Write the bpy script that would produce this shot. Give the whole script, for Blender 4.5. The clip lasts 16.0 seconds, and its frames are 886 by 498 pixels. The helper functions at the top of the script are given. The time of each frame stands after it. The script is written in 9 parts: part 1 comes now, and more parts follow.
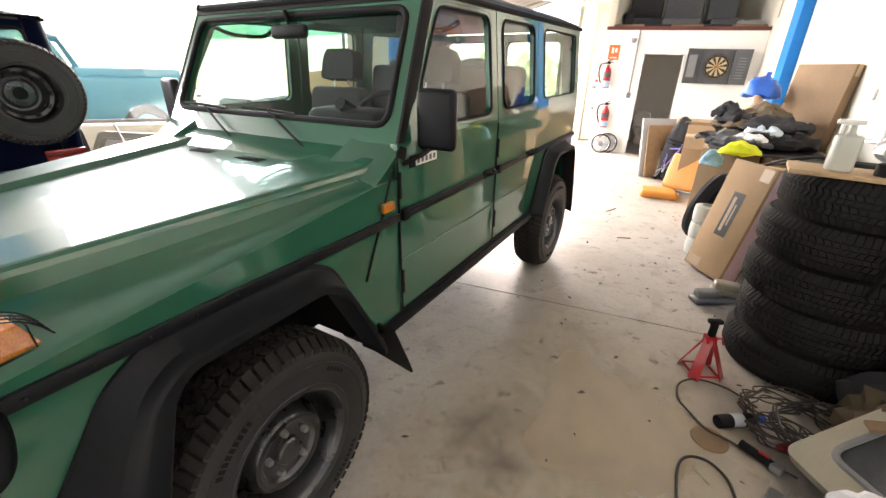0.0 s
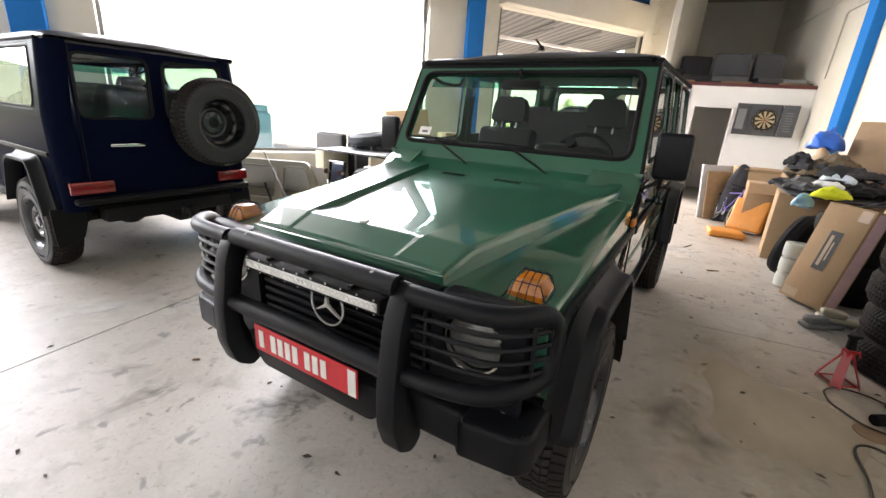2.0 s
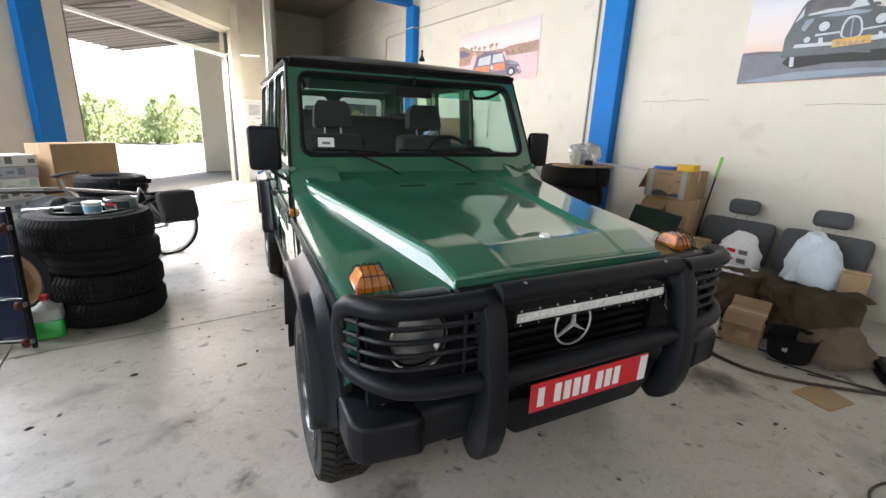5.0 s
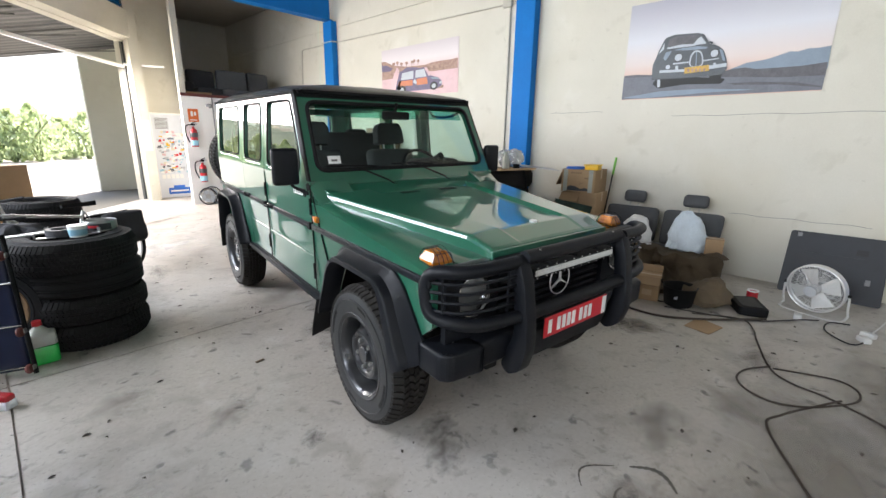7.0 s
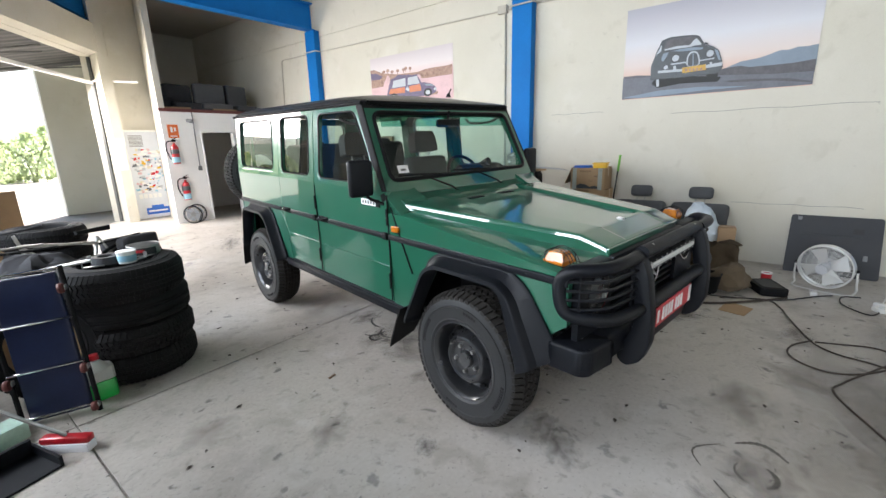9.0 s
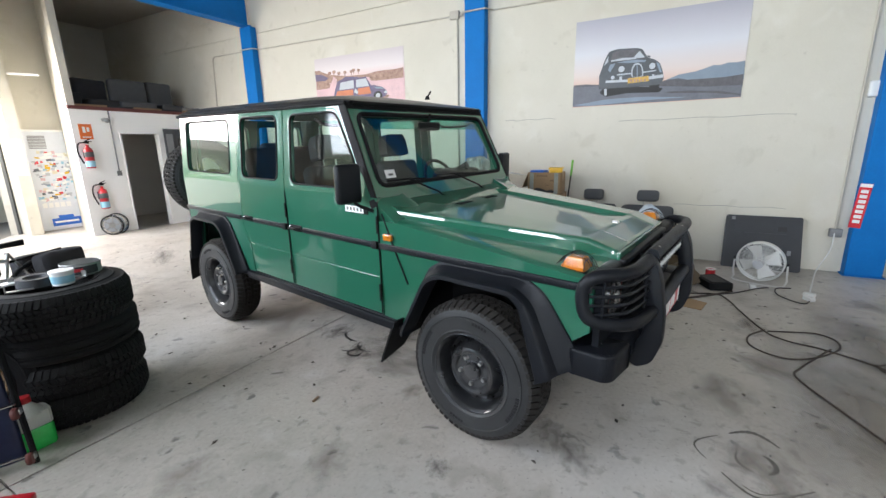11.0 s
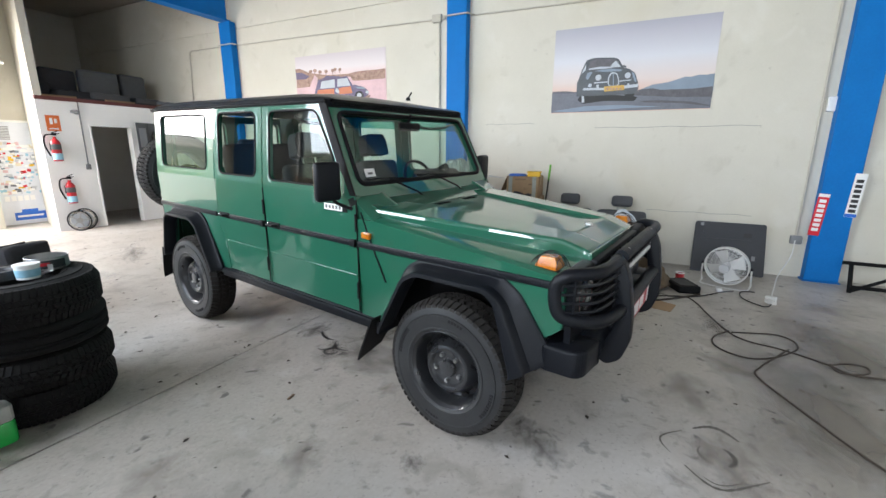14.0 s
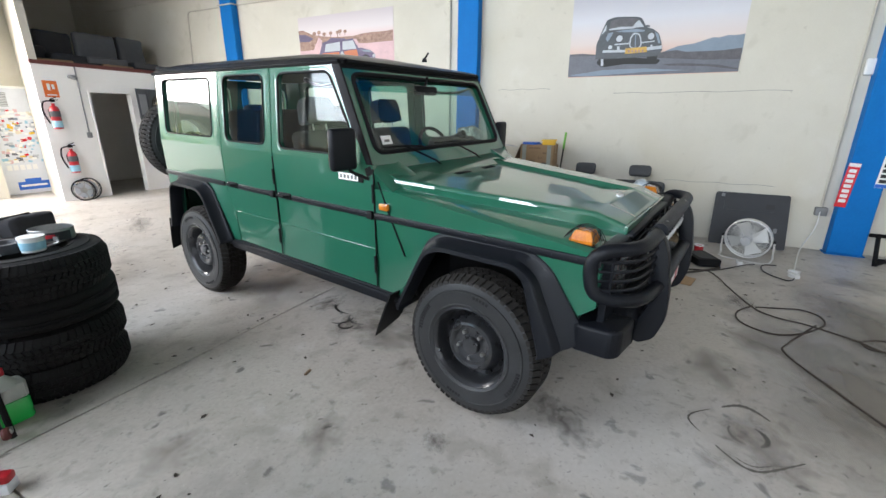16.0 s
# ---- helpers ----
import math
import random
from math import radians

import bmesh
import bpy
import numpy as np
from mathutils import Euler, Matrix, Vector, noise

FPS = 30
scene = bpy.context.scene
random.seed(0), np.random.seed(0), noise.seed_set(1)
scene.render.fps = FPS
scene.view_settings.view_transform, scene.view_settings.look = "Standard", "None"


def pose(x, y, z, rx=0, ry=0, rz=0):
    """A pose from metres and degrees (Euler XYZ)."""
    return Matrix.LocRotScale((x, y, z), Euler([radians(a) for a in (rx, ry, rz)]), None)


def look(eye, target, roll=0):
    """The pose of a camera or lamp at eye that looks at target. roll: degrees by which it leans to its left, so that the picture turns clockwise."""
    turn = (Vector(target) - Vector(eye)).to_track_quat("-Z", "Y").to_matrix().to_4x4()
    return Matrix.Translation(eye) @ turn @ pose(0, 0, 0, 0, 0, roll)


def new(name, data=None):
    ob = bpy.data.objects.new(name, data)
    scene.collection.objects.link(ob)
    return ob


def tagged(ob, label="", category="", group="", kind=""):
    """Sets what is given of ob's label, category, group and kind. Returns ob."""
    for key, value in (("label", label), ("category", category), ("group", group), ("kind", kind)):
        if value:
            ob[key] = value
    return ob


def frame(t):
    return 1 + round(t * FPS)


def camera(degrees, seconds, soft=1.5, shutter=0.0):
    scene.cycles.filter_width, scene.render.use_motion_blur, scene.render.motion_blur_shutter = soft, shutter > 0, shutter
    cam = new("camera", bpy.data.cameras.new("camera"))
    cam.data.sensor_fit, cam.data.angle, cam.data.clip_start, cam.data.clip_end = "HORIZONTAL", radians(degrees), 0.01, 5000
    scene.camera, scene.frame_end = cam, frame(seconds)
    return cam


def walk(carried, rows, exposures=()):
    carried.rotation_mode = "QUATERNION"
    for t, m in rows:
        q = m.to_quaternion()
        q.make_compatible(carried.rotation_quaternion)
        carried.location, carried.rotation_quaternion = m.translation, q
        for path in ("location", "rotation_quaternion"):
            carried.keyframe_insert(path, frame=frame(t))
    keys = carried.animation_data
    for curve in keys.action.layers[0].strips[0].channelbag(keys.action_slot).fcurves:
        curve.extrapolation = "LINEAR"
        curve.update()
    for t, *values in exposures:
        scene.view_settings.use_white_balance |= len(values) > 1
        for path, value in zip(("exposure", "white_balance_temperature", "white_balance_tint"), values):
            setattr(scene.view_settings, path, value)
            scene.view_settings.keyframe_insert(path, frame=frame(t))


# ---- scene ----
cam = camera(92.8, 16.0)
PATH = [
    (0, (0.996, 0.307, 1.594), (0.344, 2.026, 0.807), 2.0),
    (0.5, (0.978, -0.018, 1.616), (0.309, 1.755, 0.974), 4.1),
    (1, (0.805, -0.334, 1.573), (0.082, 1.415, 0.926), 4.7),
    (1.5, (0.474, -0.474, 1.551), (-0.351, 1.239, 0.93), 5.6),
    (2, (0.142, -0.555, 1.558), (-0.572, 1.205, 0.932), 4.0),
    (2.5, (-0.21, -0.63, 1.559), (-0.607, 1.219, 0.909), 3.5),
    (3, (-0.543, -0.484, 1.546), (-0.587, 1.436, 0.989), 3.4),
    (3.5, (-0.92, -0.403, 1.52), (-0.679, 1.508, 0.981), 3.8),
    (4, (-1.324, -0.378, 1.514), (-0.801, 1.446, 0.882), 5.6),
    (4.5, (-1.649, -0.298, 1.529), (-0.969, 1.52, 1.046), -0.2),
    (5, (-1.938, -0.297, 1.502), (-0.837, 1.285, 0.968), 2.5),
    (5.2, (-2.051, -0.328, 1.493), (-0.9, 1.192, 0.889), 3.2),
    (7.3, (-2.83, -0.445, 1.561), (-1.376, 0.833, 1.054), -0.1),
    (7.5, (-2.908, -0.47, 1.559), (-1.485, 0.826, 1.015), -2.1),
    (8, (-3.07, -0.355, 1.559), (-1.624, 0.951, 1.107), 0.7),
    (8.5, (-3.159, -0.058, 1.557), (-1.63, 1.137, 1.072), -1.7),
    (8.7, (-3.185, 0.015, 1.57), (-1.658, 1.216, 1.094), -1.7),
    (10.8, (-3.321, 0.501, 1.555), (-1.643, 1.47, 1.058), -0.3),
    (11, (-3.325, 0.476, 1.57), (-1.624, 1.421, 1.106), -1.1),
    (11.5, (-3.33, 0.46, 1.572), (-1.616, 1.4, 1.148), -1.6),
    (12, (-3.338, 0.453, 1.575), (-1.616, 1.374, 1.144), -1.1),
    (12.5, (-3.358, 0.438, 1.569), (-1.615, 1.315, 1.13), -0.3),
    (13, (-3.358, 0.437, 1.564), (-1.61, 1.303, 1.124), -0.1),
    (13.5, (-3.36, 0.445, 1.561), (-1.615, 1.314, 1.115), 0.2),
    (14, (-3.355, 0.448, 1.558), (-1.607, 1.309, 1.105), 0.4),
    (14.5, (-3.359, 0.444, 1.559), (-1.609, 1.295, 1.097), 0.7),
    (15, (-3.36, 0.45, 1.55), (-1.607, 1.287, 1.077), 1.4),
    (15.5, (-3.346, 0.481, 1.538), (-1.578, 1.274, 1.043), 4.3),
    (16, (-3.291, 0.594, 1.542), (-1.584, 1.454, 0.953), 0.4),
]
EXPOSURES = [(0, 4.6, 7250, 21), (1, 4.3, 7150, 20), (2, 4.0, 7020, 20), (3, 3.75, 6900, 19), (5, 3.57, 6600, 17), (8, 3.42, 6400, 15), (12.5, 3.38, 6270, 14), (16, 3.38, 6270, 14)]
walk(cam, [(t, look(eye, target, roll)) for t, eye, target, roll in PATH], EXPOSURES)

# ---- sky, sun and window light ----
world = bpy.data.worlds.new("sky")
scene.world = world
world.use_nodes = True
wn = world.node_tree.nodes
sky = wn.new("ShaderNodeTexSky")
sky.sky_type = "NISHITA"
sky.sun_disc = False
SUN_EL, SUN_AZ = 58.0, 39.0
sky.sun_elevation, sky.sun_rotation = radians(SUN_EL), radians(SUN_AZ)
sky.air_density, sky.dust_density = 1.2, 3.0
wn["Background"].inputs["Strength"].default_value = 0.065
world.node_tree.links.new(sky.outputs[0], wn["Background"].inputs["Color"])
sun = new("sun", bpy.data.lights.new("sun", "SUN"))
sun.data.energy, sun.data.angle, sun.data.color = 2.2, radians(0.6), (1.0, 0.95, 0.88)
sun_dir = Vector((math.sin(radians(SUN_AZ)) * math.cos(radians(SUN_EL)), math.cos(radians(SUN_AZ)) * math.cos(radians(SUN_EL)), math.sin(radians(SUN_EL))))
sun.matrix_world = look(sun_dir * 40, (0, 0, 0))

# the slanted front wall: its corner, direction along it and outward normal
FW = Vector((-2.92, 8.66, 0.0))
FU = Vector((0.629, 0.777, 0.0)).normalized()
FN = Vector((-FU.y, FU.x, 0.0))


def fw(s, out=0.0, z=0.0):
    """A place on the slanted front wall: s along it from the roller door's near jamb, out from its inner face."""
    return FW + FU * s + FN * out + Vector((0, 0, z))


def window_light(name, s0, s1, z0, z1, watts):
    """Sky light standing in a window's opening."""
    ob = new(name, bpy.data.lights.new(name, "AREA"))
    ob.data.shape, ob.data.size, ob.data.size_y, ob.data.energy = "RECTANGLE", s1 - s0, z1 - z0, watts
    ob.data.color = (0.87, 0.94, 1.0)
    mid = fw((s0 + s1) / 2, 0.12, (z0 + z1) / 2)
    ob.matrix_world = look(mid, mid - FN - Vector((0, 0, 0.45)))
    return ob


window_light("window_light", -6.50, -1.40, 1.95, 4.4, 55)
window_light("window_light", -13.2, -8.0, 1.95, 4.4, 60)
door_sky = window_light("doorway_light", 0.40, 4.55, 2.0, 3.2, 32)
door_sky.data.spread, door_sky.data.color = radians(150), (1.0, 0.95, 0.88)
door_mid = fw(2.46, 0.45, 2.70)
door_sky.matrix_world = look(door_mid, door_mid - FN - Vector((0, 0, 0.7)))

# ---- materials ----
MATS = {}


def mat(name, base, rough=0.6, metal=0.0, var=0.12, scale=6.0, fine=60.0, bump=0.15, coat=0.0, rvar=0.12, tint=None, spec=0.5, dist=0.004, rand=0.0, trans=0.0):
    """A surface with colour variation at two scales, uneven gloss and fine relief."""
    m = bpy.data.materials.new(name)
    MATS[name] = m
    m.use_nodes = True
    nt = m.node_tree
    n, l = nt.nodes, nt.links
    b = n["Principled BSDF"]
    tc = n.new("ShaderNodeTexCoord")
    big, small = n.new("ShaderNodeTexNoise"), n.new("ShaderNodeTexNoise")
    big.inputs["Scale"].default_value, big.inputs["Detail"].default_value, big.inputs["Roughness"].default_value = scale, 6, 0.62
    small.inputs["Scale"].default_value, small.inputs["Detail"].default_value = fine, 4
    for k in (big, small):
        l.new(tc.outputs["Object"], k.inputs["Vector"])
    add = n.new("ShaderNodeMath")
    add.operation = "ADD"
    l.new(big.outputs["Fac"], add.inputs[0])
    half = n.new("ShaderNodeMath")
    half.operation = "MULTIPLY"
    half.inputs[1].default_value = 0.5
    l.new(small.outputs["Fac"], half.inputs[0])
    l.new(half.outputs[0], add.inputs[1])
    rng = n.new("ShaderNodeMapRange")
    rng.inputs["From Min"].default_value, rng.inputs["From Max"].default_value = 0.45, 1.05
    l.new(add.outputs[0], rng.inputs["Value"])
    mix = n.new("ShaderNodeMix")
    mix.data_type = "RGBA"
    low = [c * (1 - var) for c in base]
    high = [min(1.0, c * (1 + var)) for c in base] if tint is None else tint
    mix.inputs[6].default_value, mix.inputs[7].default_value = (*low, 1), (*high, 1)
    l.new(rng.outputs[0], mix.inputs[0])
    colour = mix.outputs[2]
    if rand:
        info, hsv, r2 = n.new("ShaderNodeObjectInfo"), n.new("ShaderNodeHueSaturation"), n.new("ShaderNodeMapRange")
        r2.inputs["To Min"].default_value, r2.inputs["To Max"].default_value = 1 - rand, 1 + rand
        l.new(info.outputs["Random"], r2.inputs["Value"])
        l.new(r2.outputs[0], hsv.inputs["Value"])
        l.new(colour, hsv.inputs["Color"])
        colour = hsv.outputs[0]
    l.new(colour, b.inputs["Base Color"])
    rr = n.new("ShaderNodeMapRange")
    rr.inputs["To Min"].default_value, rr.inputs["To Max"].default_value = max(0.02, rough - rvar), min(1, rough + rvar)
    l.new(big.outputs["Fac"], rr.inputs["Value"])
    l.new(rr.outputs[0], b.inputs["Roughness"])
    b.inputs["Metallic"].default_value = metal
    b.inputs["Coat Weight"].default_value = coat
    b.inputs["Coat Roughness"].default_value = 0.012 if name == "green_paint" else 0.03
    b.inputs["Coat IOR"].default_value = 1.9 if name == "green_paint" else 1.55
    b.inputs["Specular IOR Level"].default_value = spec
    b.inputs["Transmission Weight"].default_value = trans
    if bump:
        bp = n.new("ShaderNodeBump")
        bp.inputs["Strength"].default_value, bp.inputs["Distance"].default_value = bump, dist
        l.new(small.outputs["Fac"], bp.inputs["Height"])
        l.new(bp.outputs[0], b.inputs["Normal"])
    return m


def glass(name, tint=(0.9, 0.96, 0.94), gloss=1.0, rough=0.0):
    """A thin pane: clear with a tint, and a mirror that grows towards grazing sight."""
    m = bpy.data.materials.new(name)
    MATS[name] = m
    m.use_nodes = True
    n, l = m.node_tree.nodes, m.node_tree.links
    n.remove(n["Principled BSDF"])
    tr, gl, mx, lw = n.new("ShaderNodeBsdfTransparent"), n.new("ShaderNodeBsdfGlossy"), n.new("ShaderNodeMixShader"), n.new("ShaderNodeLayerWeight")
    tr.inputs["Color"].default_value = (*tint, 1)
    gl.inputs["Roughness"].default_value = rough
    gl.inputs["Color"].default_value = (gloss, gloss, gloss, 1)
    lw.inputs["Blend"].default_value = 0.5
    pw, ma = n.new("ShaderNodeMath"), n.new("ShaderNodeMath")
    pw.operation, ma.operation = "POWER", "MULTIPLY_ADD"
    pw.inputs[1].default_value, ma.inputs[1].default_value, ma.inputs[2].default_value = 4.0, 0.85, 0.075
    l.new(lw.outputs["Facing"], pw.inputs[0])
    l.new(pw.outputs[0], ma.inputs[0])
    l.new(ma.outputs[0], mx.inputs[0])
    l.new(tr.outputs[0], mx.inputs[1])
    l.new(gl.outputs[0], mx.inputs[2])
    l.new(mx.outputs[0], n["Material Output"].inputs["Surface"])
    return m


def blotches(m, layers_):
    """Stains and scuffs over a surface: (scale, from, to, colour, amount) each."""
    n, l = m.node_tree.nodes, m.node_tree.links
    b = n["Principled BSDF"]
    src = b.inputs["Base Color"].links[0].from_socket
    tc = n.new("ShaderNodeTexCoord")
    for scale, lo, hi, col, amount in layers_:
        no, rg, mx = n.new("ShaderNodeTexNoise"), n.new("ShaderNodeMapRange"), n.new("ShaderNodeMix")
        no.inputs["Scale"].default_value, no.inputs["Detail"].default_value, no.inputs["Distortion"].default_value = scale, 7, 0.4
        l.new(tc.outputs["Object"], no.inputs["Vector"])
        rg.inputs["From Min"].default_value, rg.inputs["From Max"].default_value, rg.inputs["To Max"].default_value = lo, hi, amount
        l.new(no.outputs["Fac"], rg.inputs["Value"])
        mx.data_type = "RGBA"
        mx.inputs[7].default_value = (*col, 1)
        l.new(rg.outputs[0], mx.inputs[0])
        l.new(src, mx.inputs[6])
        src = mx.outputs[2]
    l.new(src, b.inputs["Base Color"])


def concrete():
    """Worn, dusty workshop concrete with dark oil marks and pale scuffs."""
    m = mat("concrete_floor", (0.425, 0.385, 0.325), 0.42, var=0.1, scale=0.9, fine=38, bump=0.1, rvar=0.13, tint=(0.55, 0.512, 0.468), rand=0.03)
    blotches(m, ((1.7, 0.57, 0.70, (0.23, 0.20, 0.17), 0.45), (7.0, 0.645, 0.70, (0.07, 0.064, 0.058), 0.75), (24.0, 0.70, 0.73, (0.04, 0.036, 0.032), 0.8), (0.6, 0.50, 0.7, (0.66, 0.645, 0.62), 0.45), (3.2, 0.60, 0.74, (0.68, 0.665, 0.64), 0.35), (5.0, 0.54, 0.68, (0.27, 0.243, 0.20), 0.4), (14.0, 0.58, 0.70, (0.22, 0.20, 0.165), 0.45), (45.0, 0.60, 0.68, (0.26, 0.235, 0.20), 0.4), (60.0, 0.66, 0.72, (0.66, 0.64, 0.60), 0.4)))
    return m


concrete()


mat("wall_cream", (0.60, 0.57, 0.485), 0.85, var=0.05, scale=0.8, fine=120, bump=0.25, tint=(0.67, 0.64, 0.555))
blotches(MATS["wall_cream"], ((0.7, 0.50, 0.68, (0.56, 0.515, 0.40), 0.5), (4.0, 0.62, 0.72, (0.42, 0.39, 0.31), 0.25), (11.0, 0.68, 0.74, (0.40, 0.37, 0.31), 0.35), (2.2, 0.60, 0.75, (0.72, 0.70, 0.64), 0.4)))
mat("wall_white", (0.84, 0.83, 0.80), 0.85, var=0.05, scale=1.2, fine=90, bump=0.2)
mat("roof_sheet", (0.15, 0.145, 0.135), 0.7, var=0.15, scale=0.6)
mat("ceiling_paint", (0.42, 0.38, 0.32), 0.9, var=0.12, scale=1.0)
mat("blue_steel", (0.005, 0.155, 0.47), 0.55, var=0.1, scale=2.5, fine=40, bump=0.05, spec=0.14)
mat("green_paint", (0.016, 0.110, 0.064), 0.3, var=0.04, scale=2.0, fine=300, bump=0.012, coat=1.0, rvar=0.03, spec=0.2)
mat("navy_paint", (0.003, 0.0055, 0.018), 0.3, var=0.05, scale=2.0, fine=300, bump=0.01, coat=0.0, rvar=0.03, spec=0.012)
mat("black_plastic", (0.0050, 0.0060, 0.0085), 0.45, var=0.15, scale=5, fine=260, bump=0.12, rvar=0.1, spec=0.24)
mat("matt_black", (0.004, 0.004, 0.0045), 0.7, spec=0.25, var=0.2, scale=6, fine=90)
mat("vinyl_top", (0.008, 0.008, 0.009), 0.32, spec=0.5, var=0.15, scale=8, fine=400, bump=0.05)
mat("rubber", (0.0075, 0.0075, 0.008), 0.75, spec=0.3, var=0.25, scale=9, fine=120, bump=0.25)
mat("rubber_car", (0.021, 0.0218, 0.0225), 0.5, var=0.55, scale=4, fine=120, bump=0.2, spec=0.45)
mat("rubber_tread", (0.020, 0.0178, 0.0155), 0.8, var=0.5, scale=6, fine=120, bump=0.3, spec=0.25)
mat("rubber_dusty", (0.011, 0.011, 0.0108), 0.8, spec=0.3, var=0.4, scale=7, fine=120, bump=0.25)
mat("steel_rim", (0.062, 0.064, 0.068), 0.3, 0.75, var=0.15, scale=9, fine=90, coat=0.4)
mat("chrome", (0.75, 0.75, 0.74), 0.13, 1.0, var=0.04, rvar=0.05, bump=0.0)
mat("bare_metal", (0.42, 0.42, 0.41), 0.38, 1.0, var=0.15)
mat("amber_lens", (0.40, 0.095, 0.005), 0.12, var=0.35, scale=14, fine=200, bump=0.2, coat=0.6, tint=(0.70, 0.24, 0.02))
mat("red_lens", (0.20, 0.006, 0.006), 0.15, var=0.1, coat=0.6)
mat("lamp_glass", (0.22, 0.23, 0.23), 0.12, 0.6, var=0.1, scale=30, fine=160, bump=0.4)
mat("led_lens", (0.80, 0.81, 0.80), 0.2, 0.35, var=0.2, scale=90, fine=200, bump=0.5)
mat("red_plate", (0.62, 0.012, 0.025), 0.3, var=0.04, coat=0.3)
mat("white_paint", (0.80, 0.80, 0.78), 0.4, var=0.04)
mat("seat_cloth", (0.035, 0.035, 0.036), 0.9, var=0.2, scale=12, fine=120, bump=0.12)
mat("grey_cloth", (0.075, 0.078, 0.082), 0.9, var=0.15, scale=14, fine=400, bump=0.3)
mat("loft_edge", (0.12, 0.03, 0.025), 0.6)
mat("trim_grey", (0.16, 0.155, 0.145), 0.7, var=0.1)
glass("windscreen_glass", (0.76, 0.92, 0.87), 0.75)
glass("side_glass", (0.66, 0.78, 0.75), 0.7)
mat("emblem_metal", (0.82, 0.82, 0.81), 0.42, 0.35, var=0.03, bump=0.0)
glass("clear_glass", (0.95, 0.97, 0.96), 0.9)
mat("asphalt_yard", (0.20, 0.185, 0.155), 0.9, var=0.12, scale=0.4, fine=30, bump=0.2)
mat("dry_ground", (0.15, 0.20, 0.075), 0.95, var=0.3, scale=0.05, fine=2.0, tint=(0.24, 0.26, 0.12))
mat("foliage", (0.105, 0.12, 0.070), 0.7, var=0.3, scale=1.2, fine=14, tint=(0.13, 0.16, 0.065), rand=0.2)
leaf = MATS["foliage"].node_tree
leaf_add, leaf_through = leaf.nodes.new("ShaderNodeAddShader"), leaf.nodes.new("ShaderNodeBsdfTranslucent")
leaf_through.inputs["Color"].default_value = (0.24, 0.28, 0.14, 1)
leaf.links.new(leaf.nodes["Principled BSDF"].outputs[0], leaf_add.inputs[0])
leaf.links.new(leaf_through.outputs[0], leaf_add.inputs[1])
leaf.links.new(leaf_add.outputs[0], leaf.nodes["Material Output"].inputs["Surface"])
mat("fan_wire", (0.72, 0.72, 0.70), 0.35, 0.35, var=0.05)
mat("panel_grey", (0.028, 0.030, 0.034), 0.6, var=0.25, scale=6, fine=120, bump=0.2)
mat("far_hills", (0.10, 0.145, 0.085), 0.95, var=0.3, scale=0.02, fine=0.3, tint=(0.17, 0.20, 0.12))
mat("pale_blue_paint", (0.16, 0.42, 0.52), 0.3, var=0.05, coat=0.6)
mat("zinc_sheet", (0.13, 0.13, 0.125), 0.55, 0.3, var=0.2, scale=3)
mat("cardboard", (0.34, 0.225, 0.125), 0.9, var=0.12, scale=5, fine=90, bump=0.15, rand=0.12)
mat("cardboard_dark", (0.20, 0.13, 0.075), 0.9, var=0.15, scale=5, fine=90, bump=0.15)
mat("tape", (0.42, 0.30, 0.19), 0.4, var=0.1)
mat("print_black", (0.02, 0.02, 0.02), 0.6, var=0.1)
mat("raw_wood", (0.42, 0.28, 0.15), 0.7, var=0.2, scale=12, fine=90, bump=0.2)
mat("red_enamel", (0.45, 0.012, 0.02), 0.35, var=0.1, coat=0.4)
mat("yellow_cloth", (0.72, 0.76, 0.02), 0.8, var=0.1, scale=20)
mat("blue_plastic", (0.02, 0.13, 0.55), 0.35, var=0.1, scale=12)
mat("light_blue_plastic", (0.28, 0.52, 0.64), 0.4, var=0.2, scale=20)
mat("yellow_plastic", (0.75, 0.45, 0.01), 0.4, var=0.06)
mat("green_liquid", (0.03, 0.55, 0.10), 0.15, var=0.05, coat=0.5)
mat("milky_plastic", (0.62, 0.64, 0.58), 0.4, var=0.05, trans=0.25)
mat("beige_paint", (0.36, 0.33, 0.25), 0.45, var=0.08, scale=3, coat=0.2)
mat("cream_enamel", (0.66, 0.60, 0.46), 0.5, var=0.06)
mat("brown_cloth", (0.135, 0.10, 0.062), 0.95, var=0.25, scale=9, fine=200, bump=0.4)
mat("dark_cloth", (0.03, 0.03, 0.033), 0.95, var=0.3, scale=9, fine=200, bump=0.4)
mat("white_bag", (0.74, 0.74, 0.73), 0.45, var=0.1, scale=10, fine=40, bump=0.3)
mat("pale_bag", (0.58, 0.66, 0.72), 0.4, var=0.12, scale=9, fine=40, bump=0.3)
mat("white_cloth", (0.78, 0.79, 0.82), 0.85, var=0.06, scale=12)
mat("orange_vinyl", (0.62, 0.25, 0.045), 0.5, var=0.12, scale=8)
mat("grey_plastic", (0.20, 0.205, 0.21), 0.55, var=0.12, scale=6)
mat("conduit_cream", (0.47, 0.44, 0.375), 0.6, var=0.1)
mat("green_grip", (0.15, 0.42, 0.05), 0.5, var=0.1)
mat("sheet_glass_dark", (0.022, 0.040, 0.030), 0.12, var=0.4, scale=8, coat=0.5)
mat("card_mint", (0.50, 0.70, 0.58), 0.7, var=0.12, scale=20)
mat("film_tape", (0.30, 0.32, 0.28), 0.3, var=0.15)
mat("oil_line", (0.03, 0.027, 0.024), 0.4, var=0.4, scale=14)
